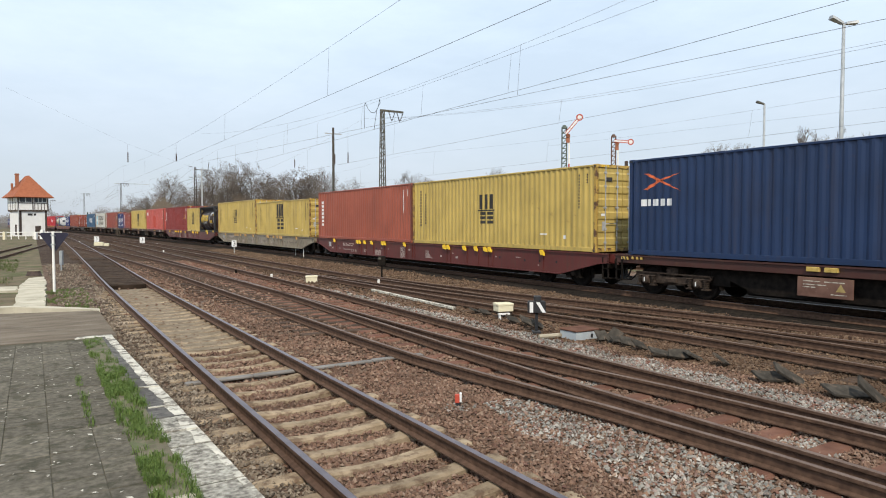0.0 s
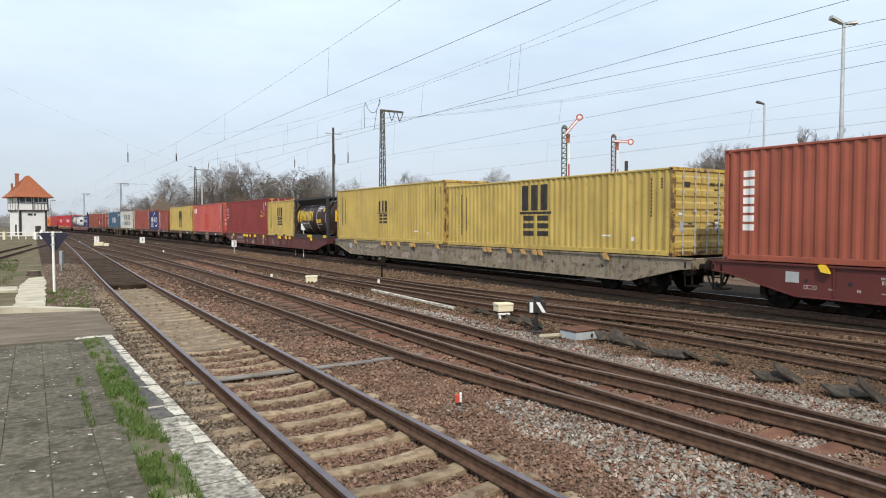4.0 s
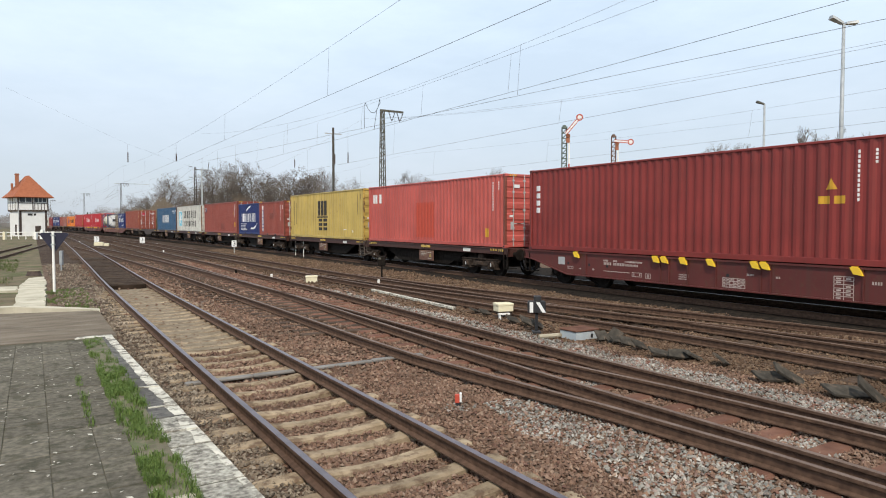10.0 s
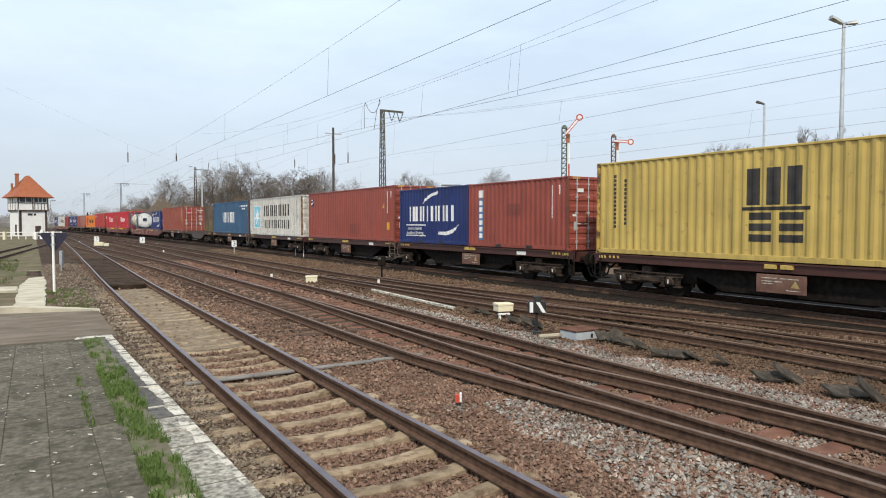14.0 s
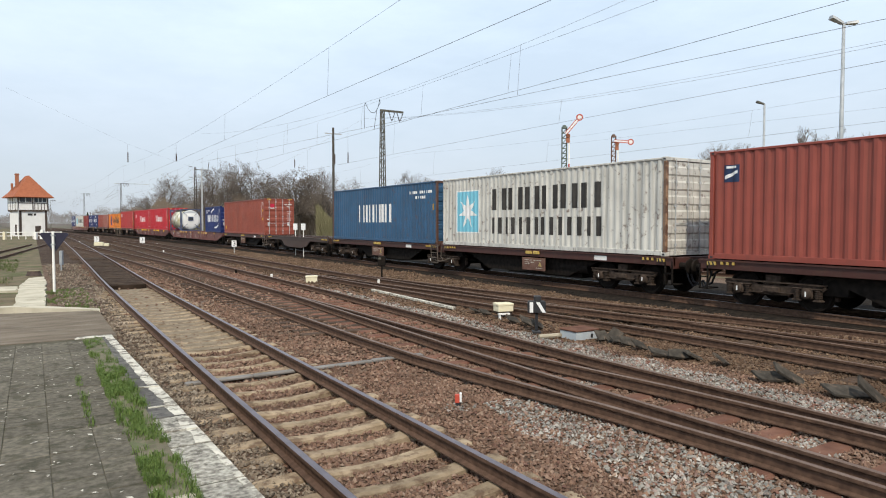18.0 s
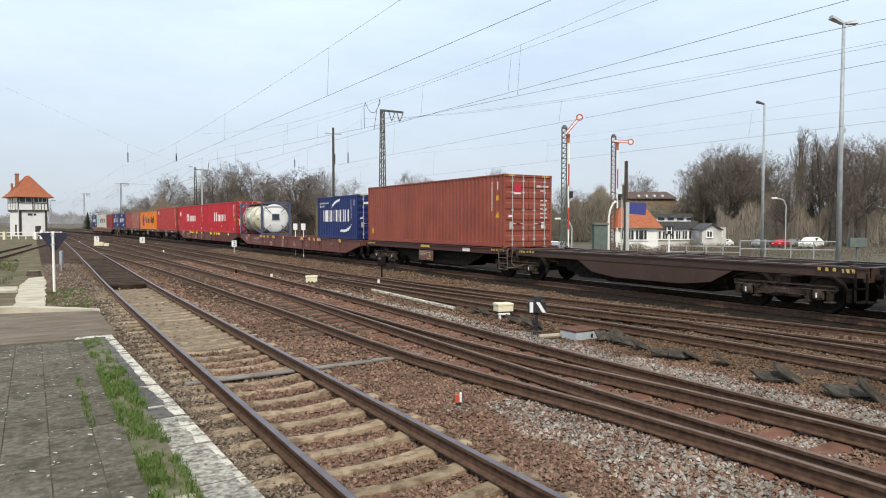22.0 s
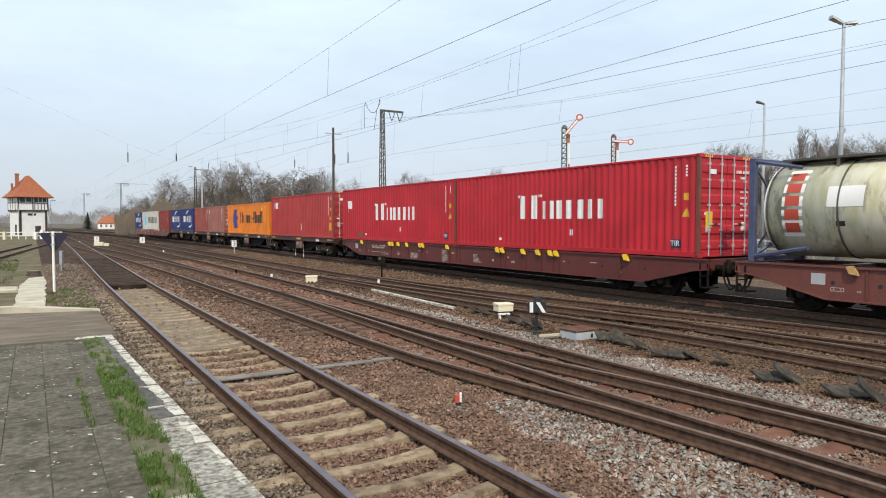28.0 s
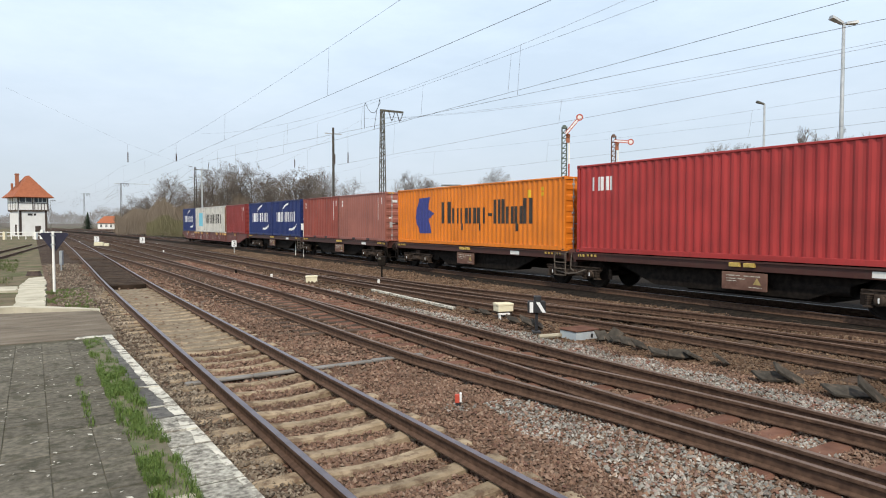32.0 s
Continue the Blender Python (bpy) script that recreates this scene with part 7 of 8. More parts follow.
def line_side():
    G = -0.22
    # covers of point machines
    t = thing("point_machine", "cream metal point machine cover on white legs beside the track", "point machine", at=facing(10.64, 14.0, G, 0.35))
    Build().box(-0.21, 0.23, -0.17, 0.17, 0.16, 0.37, 0.02).box(-0.22, 0.24, -0.18, 0.18, 0.32, 0.39, 0.015).ob("cover", M_CREAM, t)
    for x in (-0.22, 0.02):
        Build().box(x - 0.025, x + 0.025, -0.3, -0.25, 0, 0.14).ob("leg", M_WHITE, t)
    Build().box(-0.26, 0.06, -0.31, -0.24, 0.11, 0.15).ob("bracket", M_WHITE, t)
    t = thing("point_machine", "low cream point machine cover among rubble", "point machine", at=facing(9.94, 26.4, G, 0.2))
    Build().box(-0.24, 0.24, -0.16, 0.16, 0.0, 0.30, 0.03).box(-0.255, 0.255, -0.175, 0.175, 0.24, 0.29, 0.01).ob("cover", M_CREAM, t)
    t = thing("point_machine", "long cream point machine beside a far turnout", "point machine", at=facing(6.2, 79.0, G, 0.3))
    Build().box(-0.7, 0.2, -0.25, 0.25, 0.05, 0.45, 0.04).box(0.25, 0.75, -0.2, 0.2, 0.0, 0.3, 0.03).ob("cover", M_CREAM, t)
    # dwarf signal
    t = thing("dwarf_signal", "black dwarf shunting signal with two white bars on a post", "signal", at=facing(9.78, 11.6, G))
    Build().tube((0, 0, 0), (0, 0, 0.5), 0.035, n=8).ob("post", M_BLACK, t)
    Build().box(-0.1, 0.1, -0.1, 0.1, -0.02, 0.05, 0.01).ob("foot", M_BLACK, t)
    Build().box(-0.20, 0.20, -0.09, 0.09, 0.46, 0.74, 0.02).box(-0.06, 0.10, -0.08, 0.08, 0.72, 0.86, 0.02).ob("housing", M_BLACK, t)
    Build().box(-0.17, -0.09, -0.096, -0.088, 0.48, 0.72).ob("white_bar", M_WMARK, t)
    Build().quadbox([(0.12, -0.096, 0.48), (0.20, -0.096, 0.48), (0.20, -0.088, 0.48), (0.12, -0.088, 0.48), (-0.03, -0.096, 0.72), (0.06, -0.096, 0.72), (0.06, -0.088, 0.72), (-0.03, -0.088, 0.72)]).ob("white_bar", M_WMARK, t)
    # cable cabinet
    t = thing("cable_cabinet", "low blue-grey cable cabinet with a rusty lid", "cabinet", at=facing(10.15, 10.6, G - 0.03, 0.55))
    Build().box(-0.32, 0.32, -0.26, 0.26, 0.02, 0.21, 0.015).ob("body", surf("blue_grey_paint", (0.36, 0.40, 0.43), (0.46, 0.50, 0.52), 4, 0.7, spots=((0.2, 0.15, 0.12), 0.5), spot_at=0.6), t)
    Build().box(-0.34, 0.34, -0.28, 0.28, 0.21, 0.25, 0.012).ob("lid", M_STEELSL, t)
    Build().box(0.1, 0.16, -0.272, -0.258, 0.07, 0.15).ob("latch", M_BLACK, t)
    t = tagged(Build().tube((0, 0, 0.05), (0.75, 0, 0.07), 0.05, n=8).ob("duct_pipe", M_SLAB), "pale concrete duct end lying on the stones", "duct")
    t.matrix_basis = facing(9.35, 11.0, G - 0.01, 0.25)
    # white lying beam
    b = tagged(Build().box(-0.065, 0.065, -3.0, 3.0, 0.0, 0.08, 0.012).ob("marker_beam", M_WHITEWORN), "long white painted beam lying between the tracks", "beam")
    b.matrix_basis = Matrix.Translation((10.46, 18.9, G + 0.01)) @ Matrix.Rotation(-0.045, 4, "Z")
    # red and white peg
    t = thing("marker_peg", "small red and white marker peg in the ballast", "peg", at=facing(4.93, 7.5, G))
    Build().box(-0.025, 0.025, -0.025, 0.025, -0.02, 0.05).ob("foot", M_BLACK, t)
    Build().box(-0.045, 0.02, -0.03, 0.03, 0.05, 0.17, 0.008).ob("peg", M_NEWRED, t)
    Build().box(0.02, 0.05, -0.03, 0.03, 0.06, 0.19, 0.006).ob("white_strip", M_WMARK, t)
    # dark mats lying about
    rnd = random.Random(4)
    for x, y, L, w, rx, ry, rz in MATS:
        o = tagged(mat_piece(L, w, rnd).ob("rubber_mat", M_MAT), "dark cracked rubber mat lying on the ballast", "mat", "discarded mats")
        o.matrix_basis = Matrix.Translation((x, y, G + 0.05 + 0.5 * w * abs(math.sin(rx)))) @ Euler((rx, ry, rz - HEADING)).to_matrix().to_4x4()
    # cable duct crossing below the rails
    t = thing("cable_conduit", "grey flat cable conduit crossing between the sleepers", "conduit")
    for a, c, z in ((1.95, 3.0, -0.15), (3.0, 3.72, -0.15), (3.86, 5.15, -0.15), (5.15, 6.2, -0.14)):
        Build().box(a, c - 0.01, 10.60, 10.74, z - 0.06, z - 0.015, 0.012).ob("conduit_length", surf("grey_conduit", (0.15, 0.135, 0.12), (0.22, 0.205, 0.19), 4, 0.8), t)
    # distance boards with the figure 3
    for x, y, z0, z1, s in ((14.1, 55.2, 0.34, 0.86, 0.4), (10.9, 84.3, -0.05, 0.62, 0.6), (6.7, 92.0, -0.05, 0.62, 0.62)):
        t = thing("speed_board", "white board with a black figure three on a short post", "sign", "speed boards", at=facing(x, y, G - 0.02))
        Build().tube((0, 0, 0), (0, 0, z0 + 0.1 - G), 0.04, n=6).ob("post", M_GALV, t)
        Build().box(-s / 2, s / 2, -0.02, 0.02, z0 - G, z1 - G, 0.006).ob("board", M_WMARK, t)
        text("3", 0.5, M_BLACK, t, Matrix.Translation((0.02, -0.024, (z0 + z1) / 2 - G)) @ Matrix.Rotation(radians(90), 4, "X"))
    t = thing("lantern_post", "grey point lantern on a short post before the goods track", "signal", at=facing(13.2, 26.3, -0.12))
    Build().tube((0, 0, 0), (0, 0, 0.6), 0.04, n=6).ob("post", M_UNDER, t)
    Build().box(-0.17, 0.17, -0.12, 0.12, 0.5, 0.95, 0.03).ob("lantern", M_UNDER, t)
    Build().box(-0.15, -0.02, -0.16, -0.1, 0.78, 0.88, 0.02).ob("counterweight", M_MAST, t)
    # small stubs among the far turnouts
    for x, y, m in ((9.17, 29.4, M_WHITE), (8.5, 33.0, M_UNDER), (12.0, 24.2, M_WHITE), (5.0, 95.0, M_WHITE), (7.2, 105.0, M_CREAM), (11.9, 80.0, M_WHITE), (9.4, 60.0, M_WHITE)):
        t = tagged(Build().box(-0.045, 0.045, -0.045, 0.045, 0.0, 0.22, 0.012).ob("marker_stub", m), "short painted marker stub beside the track", "marker", "marker stubs")
        t.matrix_basis = facing(x, y, G - 0.02)
    # dark crossing boards in the platform track
    p = thing("track_crossing", "dark timber boarding filling the platform track", "crossing", kind="structure")
    me = Build().box(-0.62, 0.62, -0.135, 0.135, -0.3, -0.055, 0.012).mesh("board", M_BOARD)
    y = 28.0
    while y < 51:
        put("board", me, p, Matrix.Translation((F1(y) + random.uniform(-0.03, 0.03), y, random.uniform(-0.025, 0.0))) @ Matrix.Rotation(-0.015 + random.uniform(-0.03, 0.03), 4, "Z"))
        y += 0.30
    # inverted triangle sign seen from behind
    t = thing("triangle_sign", "dark blue-black inverted triangle board on a white post", "sign", at=facing(0.61, 27.5, G))
    Build().tube((0, 0, 0), (0, 0, 2.22), 0.045, n=10).ob("post", M_WHITE, t)
    tri_ = [(-0.47, 2.17), (0.47, 2.17), (0.52, 2.10), (0.05, 1.50), (-0.05, 1.50), (-0.52, 2.10)]
    Build().loft([[(x, 0.05, z) for x, z in tri_], [(x, 0.07, z) for x, z in tri_]]).ob("board", surf("dark_navy_back", (0.016, 0.016, 0.032), (0.026, 0.024, 0.045), 4, 0.6, 0, 0), t)
    for z in (2.05, 1.72):
        Build().box(-0.06, 0.06, -0.05, 0.05, z, z + 0.05).ob("clamp", M_GALV, t)
    t = thing("trackside_box", "small grey trackside box on a post", "cabinet", at=facing(1.25, 40.0, G))
    Build().box(-0.08, 0.06, -0.08, 0.08, 0.3, 1.05, 0.015).ob("body", M_POLE, t)
    Build().tube((-0.02, 0, 0), (-0.02, 0, 0.4), 0.04, n=6).ob("post", M_POLE, t)
    t = thing("tree_stump", "dark weathered tree stump with a pale top", "stump", at=facing(0.0, 37.0, G))
    Build().loft([[(r * math.cos(i * 0.524) * 0.3, r * math.sin(i * 0.524) * 0.25, z) for i in range(12)] for r, z in ((1.2, 0), (1.0, 0.12), (0.95, 0.22))]).ob("wood", M_TIMBER, t)
    Build().loft([[(r * math.cos(i * 0.524) * 0.3, r * math.sin(i * 0.524) * 0.25, z) for i in range(12)] for r, z in ((0.9, 0.22), (0.8, 0.245), (0.2, 0.25))]).ob("cut_top", M_DRYGRASS, t)
    # fastening pairs on the turnout rail
    for i in range(9):
        x, y = 14.33 - 0.03 * i, 8.42 - i * 0.68
        for d in (-0.09, 0.09):
            Build().box(x - 0.025, x + 0.025, y + d - 0.025, y + d + 0.025, -0.2, -0.03).ob("rail_fastening", M_RAIL, TRACKS[4])
    # siding left of the main line
    rails("railway_track", "overgrown siding track with rusty rails", lambda y: -3.55 + (y - 47) * 0.106, 20, 86, -0.06, M_RAILTOP2)


# ---- beyond the goods line ----
def lamp(x, y, h, heads, lab):
    t = thing("lamp_post", lab, "street lamp", "lamp posts", at=facing(x, y, 0.0))
    Build().tube((0, 0, -0.4), (0, 0, h), 0.115, 0.06, 12).ob("pole", M_POLE, t, smooth=True)
    for s, dz in heads:
        Build().quadbox([(s * 0.05, -0.1, h - 0.02), (s * 0.52, -0.16, h + dz - 0.02), (s * 0.52, 0.16, h + dz - 0.02), (s * 0.05, 0.1, h - 0.02), (s * 0.05, -0.1, h + 0.06), (s * 0.5, -0.12, h + dz + 0.10), (s * 0.5, 0.12, h + dz + 0.10), (s * 0.05, 0.1, h + 0.06)]).ob("lamp_head", M_GALV if h > 9 and len(heads) > 1 else M_MAST, t)


def semaphore(x, y, h, arm_angle, mast_mat, lab, reach=0.98):
    t = thing("semaphore_signal", lab, "signal", "semaphores", at=facing(x, y, 0.0))
    w = 0.14
    for sx in (-1, 1):
        Build().box(sx * w - 0.03, sx * w + 0.03, -0.05, 0.05, 0, h).ob("mast_leg", mast_mat, t)
    b = Build()
    z = 0.4
    while z < h - 0.3:
        b.box(-w, w, -0.03, 0.03, z, z + 0.05)
        b.tube((-w, 0, z), (w, 0, z + 0.3), 0.03, n=4)
        z += 0.3
    b.ob("lattice", mast_mat, t)
    Build().tube((0, 0, h - 0.1), (0, 0, h + 0.1), 0.16, 0.1, 8).ob("cap", mast_mat, t)
    arm = new("arm")
    arm.parent = t
    arm.matrix_basis = Matrix.Translation((0.12, -0.12, h - 0.35)) @ Matrix.Rotation(-arm_angle, 4, "Y")
    for z0, z1, m in ((-0.095, -0.052, M_NEWRED), (0.052, 0.095, M_NEWRED), (-0.052, 0.052, M_WMARK)):
        Build().box(-0.1, reach - 0.14, -0.02, 0.02, z0, z1).ob("arm_blade", m, arm)
    Build().loft([[(reach + r * math.cos(i * math.pi / 12), s, r * math.sin(i * math.pi / 12)) for i in range(24)] for s, r in ((-0.025, 0.20), (0.025, 0.20), (0.025, 0.135), (-0.025, 0.135), (-0.025, 0.20))], True, 0, False).ob("arm_ring", M_NEWRED, arm)
    Build().revolve([(-0.012, 0.13), (0.012, 0.13), (0.012, 0.0), (-0.012, 0.0)], (reach, 0, 0), "y", 20).ob("arm_disc", M_WMARK, arm)
    Build().revolve([(-0.04, 0.13), (0.04, 0.13), (0.04, 0.06), (-0.04, 0.06), (-0.04, 0.13)], (0.2, -0.12, h - 0.55), "y", 14).box(0.08, 0.3, -0.15, -0.09, h - 0.95, h - 0.66).ob("spectacle", M_BRICKCH, t)
    zz = h - 0.9
    k = 0
    while zz > 1.2:
        Build().box(0.22, 0.3, -0.14, -0.09, zz - 1.3, zz).ob("mast_plate", M_NEWRED if k % 2 else M_WHITE, t)
        zz -= 1.3
        k += 1
    Build().box(0.28, 0.5, -0.25, -0.05, h * 0.47, h * 0.47 + 0.42, 0.03).ob("lamp_box", M_BLACK, t)


def fence_and_signs():
    f = thing("railing", "pale tubular steel railing beside the car park", "railing")
    for seg, top, mid in (([(1310, 40), (1400, 39), (1482, 38)], 1.2, 0.72), ([(1180, 42), (1250, 41.5), (1310, 41)], 0.82, 0.45)):
        pts = [on_ray((p - 784) / 1161.56, d) for p, d in seg]
        for z in (top, mid):
            Build().path([(x, y, z) for x, y in pts], 0.032, 6).ob("rail", M_POLE, f)
        for (x0, y0), (x1, y1) in zip(pts[:-1], pts[1:]):
            for k in (0.0, 0.5):
                Build().tube((x0 + (x1 - x0) * k, y0 + (y1 - y0) * k, -0.3), (x0 + (x1 - x0) * k, y0 + (y1 - y0) * k, top), 0.035, n=6).ob("post", M_POLE, f)
        Build().tube((pts[-1][0], pts[-1][1], -0.3), (pts[-1][0], pts[-1][1], top), 0.035, n=6).ob("post", M_POLE, f)
    x, y = on_ray((1184 - 784) / 1161.56, 35)
    t = thing("stop_board", "black board with a white letter on a pale post", "sign", at=facing(x, y, 0))
    Build().tube((0, 0, -0.3), (0, 0, 1.7), 0.05, n=8).ob("post", M_WHITE, t)
    Build().box(-0.2, 0.2, -0.02, 0.02, 1.62, 2.14, 0.005).ob("board", M_BLACK, t)
    text("H", 0.5, M_WMARK, t, Matrix.Translation((0, -0.024, 1.88)) @ Matrix.Rotation(radians(90), 4, "X"))
    for px, d in ((523, 47), (537, 45)):
        x, y = on_ray((px - 784) / 1161.56, d)
        t = thing("trackside_board", "small white board on a thin post behind the goods track", "sign", "trackside boards", at=facing(x, y, -0.25))
        Build().tube((0, 0, 0), (0, 0, 2.2), 0.03, n=6).ob("post", M_WHITE, t)
        Build().box(-0.15, 0.15, -0.045, -0.03, 2.05, 2.5, 0.004).ob("board", M_WMARK, t)
    x, y = on_ray((1109 - 784) / 1161.56, 40)
    t = thing("station_sign", "plain dark blue station sign on a white post", "sign", at=facing(x, y, 0))
    Build().box(-0.06, 0.13, -0.06, 0.06, -0.3, 3.55).ob("post", M_GALV, t)
    Build().quadbox([(0.13, -0.03, 2.85), (1.13, -0.03, 2.78), (1.13, 0.03, 2.78), (0.13, 0.03, 2.85), (0.13, -0.03, 3.55), (1.17, -0.03, 3.5), (1.17, 0.03, 3.5), (0.13, 0.03, 3.55)]).ob("board", M_BMARK, t)
    x, y = on_ray((1061 - 784) / 1161.56, 40)
    t = thing("relay_cabinet", "grey-green trackside cabinet with a flat roof", "cabinet", at=facing(x, y, 0))
    mg = surf("grey_green_paint", (0.085, 0.11, 0.098), (0.13, 0.16, 0.143), 3, 0.7)
    Build().box(-0.4, 0.42, -0.3, 0.3, -0.3, 2.15, 0.02).ob("body", mg, t)
    Build().box(-0.48, 0.46, -0.36, 0.36, 2.15, 2.3, 0.02).ob("roof", mg, t)
    for xx in (-0.2, 0.2):
        Build().box(xx - 0.15, xx + 0.15, -0.31, -0.302, 0.9, 1.95).ob("door", mg, t)
    x, y = on_ray((1077 - 784) / 1161.56, 41)
    t = thing("bent_pipe", "pale bent steel pipe standing upright", "pipe", at=facing(x, y, 0))
    Build().path([(0, 0, -0.3), (0, 0, 2.6), (0.08, 0, 3.1), (0.25, 0, 3.5), (0.45, 0, 3.65)], 0.06, 8).ob("pipe", M_WHITE, t)
    x, y = on_ray((1107 - 784) / 1161.56, 46)
    t = thing("timber_pole", "dark slender timber pole", "pole", at=facing(x, y, 0))
    Build().tube((0, 0, -0.3), (0, 0, 6.6), 0.15, 0.12, 8).ob("shaft", M_TIMBER, t)
    for px, d, h in ((1012, 52, 1.9), (1390, 62, 3.9), (1100, 56, 4.2)):
        x, y = on_ray((px - 784) / 1161.56, d)
        t = thing("street_lamp", "thin pale street lamp with a curved arm", "street lamp", at=facing(x, y, 0))
        Build().path([(0, 0, -0.3), (0, 0, h), (-0.25, 0, h + 0.55), (-0.9, 0, h + 0.75)], 0.05, 6).ob("pole", M_GALV, t)
        Build().box(-1.35, -0.85, -0.09, 0.09, h + 0.66, h + 0.8, 0.02).ob("lamp_head", M_WHITE, t)
    x, y = on_ray((1518 - 784) / 1161.56, 48)
    t = thing("trackside_shelter", "low grey-green wall panel with a flat cap", "wall", at=facing(x, y, 0))
    Build().box(-0.62, 0.62, -0.15, 0.15, 0.5, 1.2, 0.02).box(-0.08, 0.08, -0.05, 0.05, -0.3, 0.5).ob("panel", mg, t)


def windowed(t, x, z, w, h, y, frame_m, arch=False):
    o = Build().box(x - w / 2 - 0.12, x + w / 2 + 0.12, y - 0.06, y + 0.1, z - 0.1, z + h + 0.12).box(x - w / 2, x + w / 2, y - 0.09, y - 0.055, z, z + h, mi=1).box(x - 0.04, x + 0.04, y - 0.11, y - 0.085, z, z + h).ob("window", [frame_m, M_GLASS], t)
    Build().box(x - w / 2 - 0.2, x + w / 2 + 0.2, y - 0.16, y, z - 0.18, z - 0.08).ob("sill", frame_m, o)


def town():
    f = 1161.56
    mw = surf("cream_render", (0.80, 0.72, 0.64), (0.85, 0.785, 0.715), 0.8, 0.9, 0, 0.1)
    ms = surf("slate_roof", (0.055, 0.055, 0.06), (0.09, 0.088, 0.092), 2, 0.7, 0, 0.3, 8)
    mr = surf("red_band", (0.33, 0.13, 0.11), (0.38, 0.16, 0.13), 3, 0.9)
    D = 115.0
    k = D / f
    X = lambda px: (px - 784) * k
    base = on_ray(0.0, D)
    t = thing("station_building", "large cream two-storey station building with slate roof", "building", at=facing(*base, -0.4))
    z = lambda py: 2.716 + (394.3 - py) * k
    e = z(357)
    Build().box(X(740), X(941), 0, 14, -1.6, e).ob("main_wall", mw, t)
    Build().box(X(941), X(962), 0.6, 9, -1.6, z(364)).ob("annex_wall", mw, t)
    Build().box(X(739), X(942), -0.12, 0.02, z(397), z(394.5)).ob("string_course", mr, t)
    Build().box(X(739), X(942), -0.12, 0.02, z(391), z(389)).ob("string_course", mr, t)
    Build().box(X(737), X(944), -0.5, 14.5, e, e + 0.3).ob("cornice", mw, t)
    Build().loft([[(X(735), -0.9, e + 0.3), (X(946), -0.9, e + 0.3), (X(946), 15, e + 0.3), (X(735), 15, e + 0.3)], [(X(790), 5.0, z(334)), (X(905), 5.0, z(334)), (X(905), 9, z(334)), (X(790), 9, z(334))]]).ob("roof", ms, t)
    for pa, pb, pk in ((824, 866, 345), (910, 946, 346)):
        a, b, m = X(pa), X(pb), X((pa + pb) / 2)
        g = Build()
        g.loft([[(a, -0.55, e + 0.25), (b, -0.55, e + 0.25), (m, -0.55, z(pk))], [(a, 4, e + 0.25), (b, 4, e + 0.25), (m, 4, z(pk))]])
        g.ob("gable", mw, t)
        for q in (a, b):
            s = 1 if q == a else -1
            Build().quadbox([(q - s * 0.7, -1.0, e + 0.15), (q - s * 0.7, 4.2, e + 0.15), (m, 4.2, z(pk) + 0.12), (m, -1.0, z(pk) + 0.12), (q - s * 0.7, -1.0, e + 0.42), (q - s * 0.7, 4.2, e + 0.42), (m, 4.2, z(pk) + 0.40), (m, -1.0, z(pk) + 0.40)]).ob("gable_roof", ms, t)
    Build().box(X(782), X(816), 6, 10, z(340), z(325)).ob("roof_turret", mw, t)
    Build().box(X(781), X(817), 5.8, 10.2, z(325), z(324)).ob("turret_cap", ms, t)
    for px in (845,):
        Build().box(X(px) - 0.3, X(px) + 0.3, 7, 7.6, z(336), z(325)).ob("chimney", mw, t)
    for px in (746, 757, 773, 782, 803, 815, 876, 894, 921, 934):
        windowed(t, X(px), z(388), 0.66, z(375) - z(388), 0.0, mw)
        windowed(t, X(px), z(416), 0.66, z(403) - z(416), 0.0, mw)
    for px in (773, 803, 876, 894, 921, 934):
        Build().box(X(px) - 0.3, X(px) + 0.3, -0.05, 0.05, z(362), z(359)).ob("attic_vent", M_GLASS, t)
    for px in (839, 849):
        windowed(t, X(px), z(391), 1.0, z(373) - z(391), 0.0, M_TOWERWHITE)
        windowed(t, X(px), z(418), 1.0, z(401) - z(418), 0.0, M_TOWERWHITE)
    windowed(t, X(952), z(386), 1.9, z(371) - z(386), 0.6, mw)
    bal = Build().box(X(836), X(857), -1.2, 0, z(397), z(395)).ob("balcony", mw, t)
    for i in range(9):
        xx = X(836) + i * (X(857) - X(836)) / 8
        Build().box(xx - 0.03, xx + 0.03, -1.2, -1.14, z(395), z(387)).ob("baluster", M_TIMBER, bal)
    Build().box(X(836), X(857), -1.2, -1.14, z(387.5), z(386.5)).ob("handrail", M_TIMBER, bal)
    # rental van
    x, y = on_ray((868 - 784) / f, 100)
    v = thing("box_van", "white lorry with a blue box body and white lettering", "lorry", at=facing(x, y, ground_height(x, y)))
    s = 100 / f
    Build().box(-17 * s, 21 * s, -1.2, 1.2, 0.75, 3.25, 0.04).ob("box_body", surf("van_blue", (0.03, 0.25, 0.58), (0.04, 0.29, 0.62), 3, 0.4, 0, 0), v)
    Build().box(-30 * s, -18 * s, -1.05, 1.05, 0.45, 2.1, 0.15).ob("cab", M_WHITE, v)
    Build().box(-27 * s, -19 * s, -1.07, 1.07, 1.4, 1.95, 0.05).ob("cab_window", M_GLASS, v)
    for xx in (-24 * s, 12 * s):
        for yy in (-1.1, 0.85):
            Build().revolve([(0, 0.05), (0, 0.42), (0.25, 0.42), (0.25, 0.05)], (xx, yy, 0.42), "y", 14).ob("wheel", M_BLACK, v)
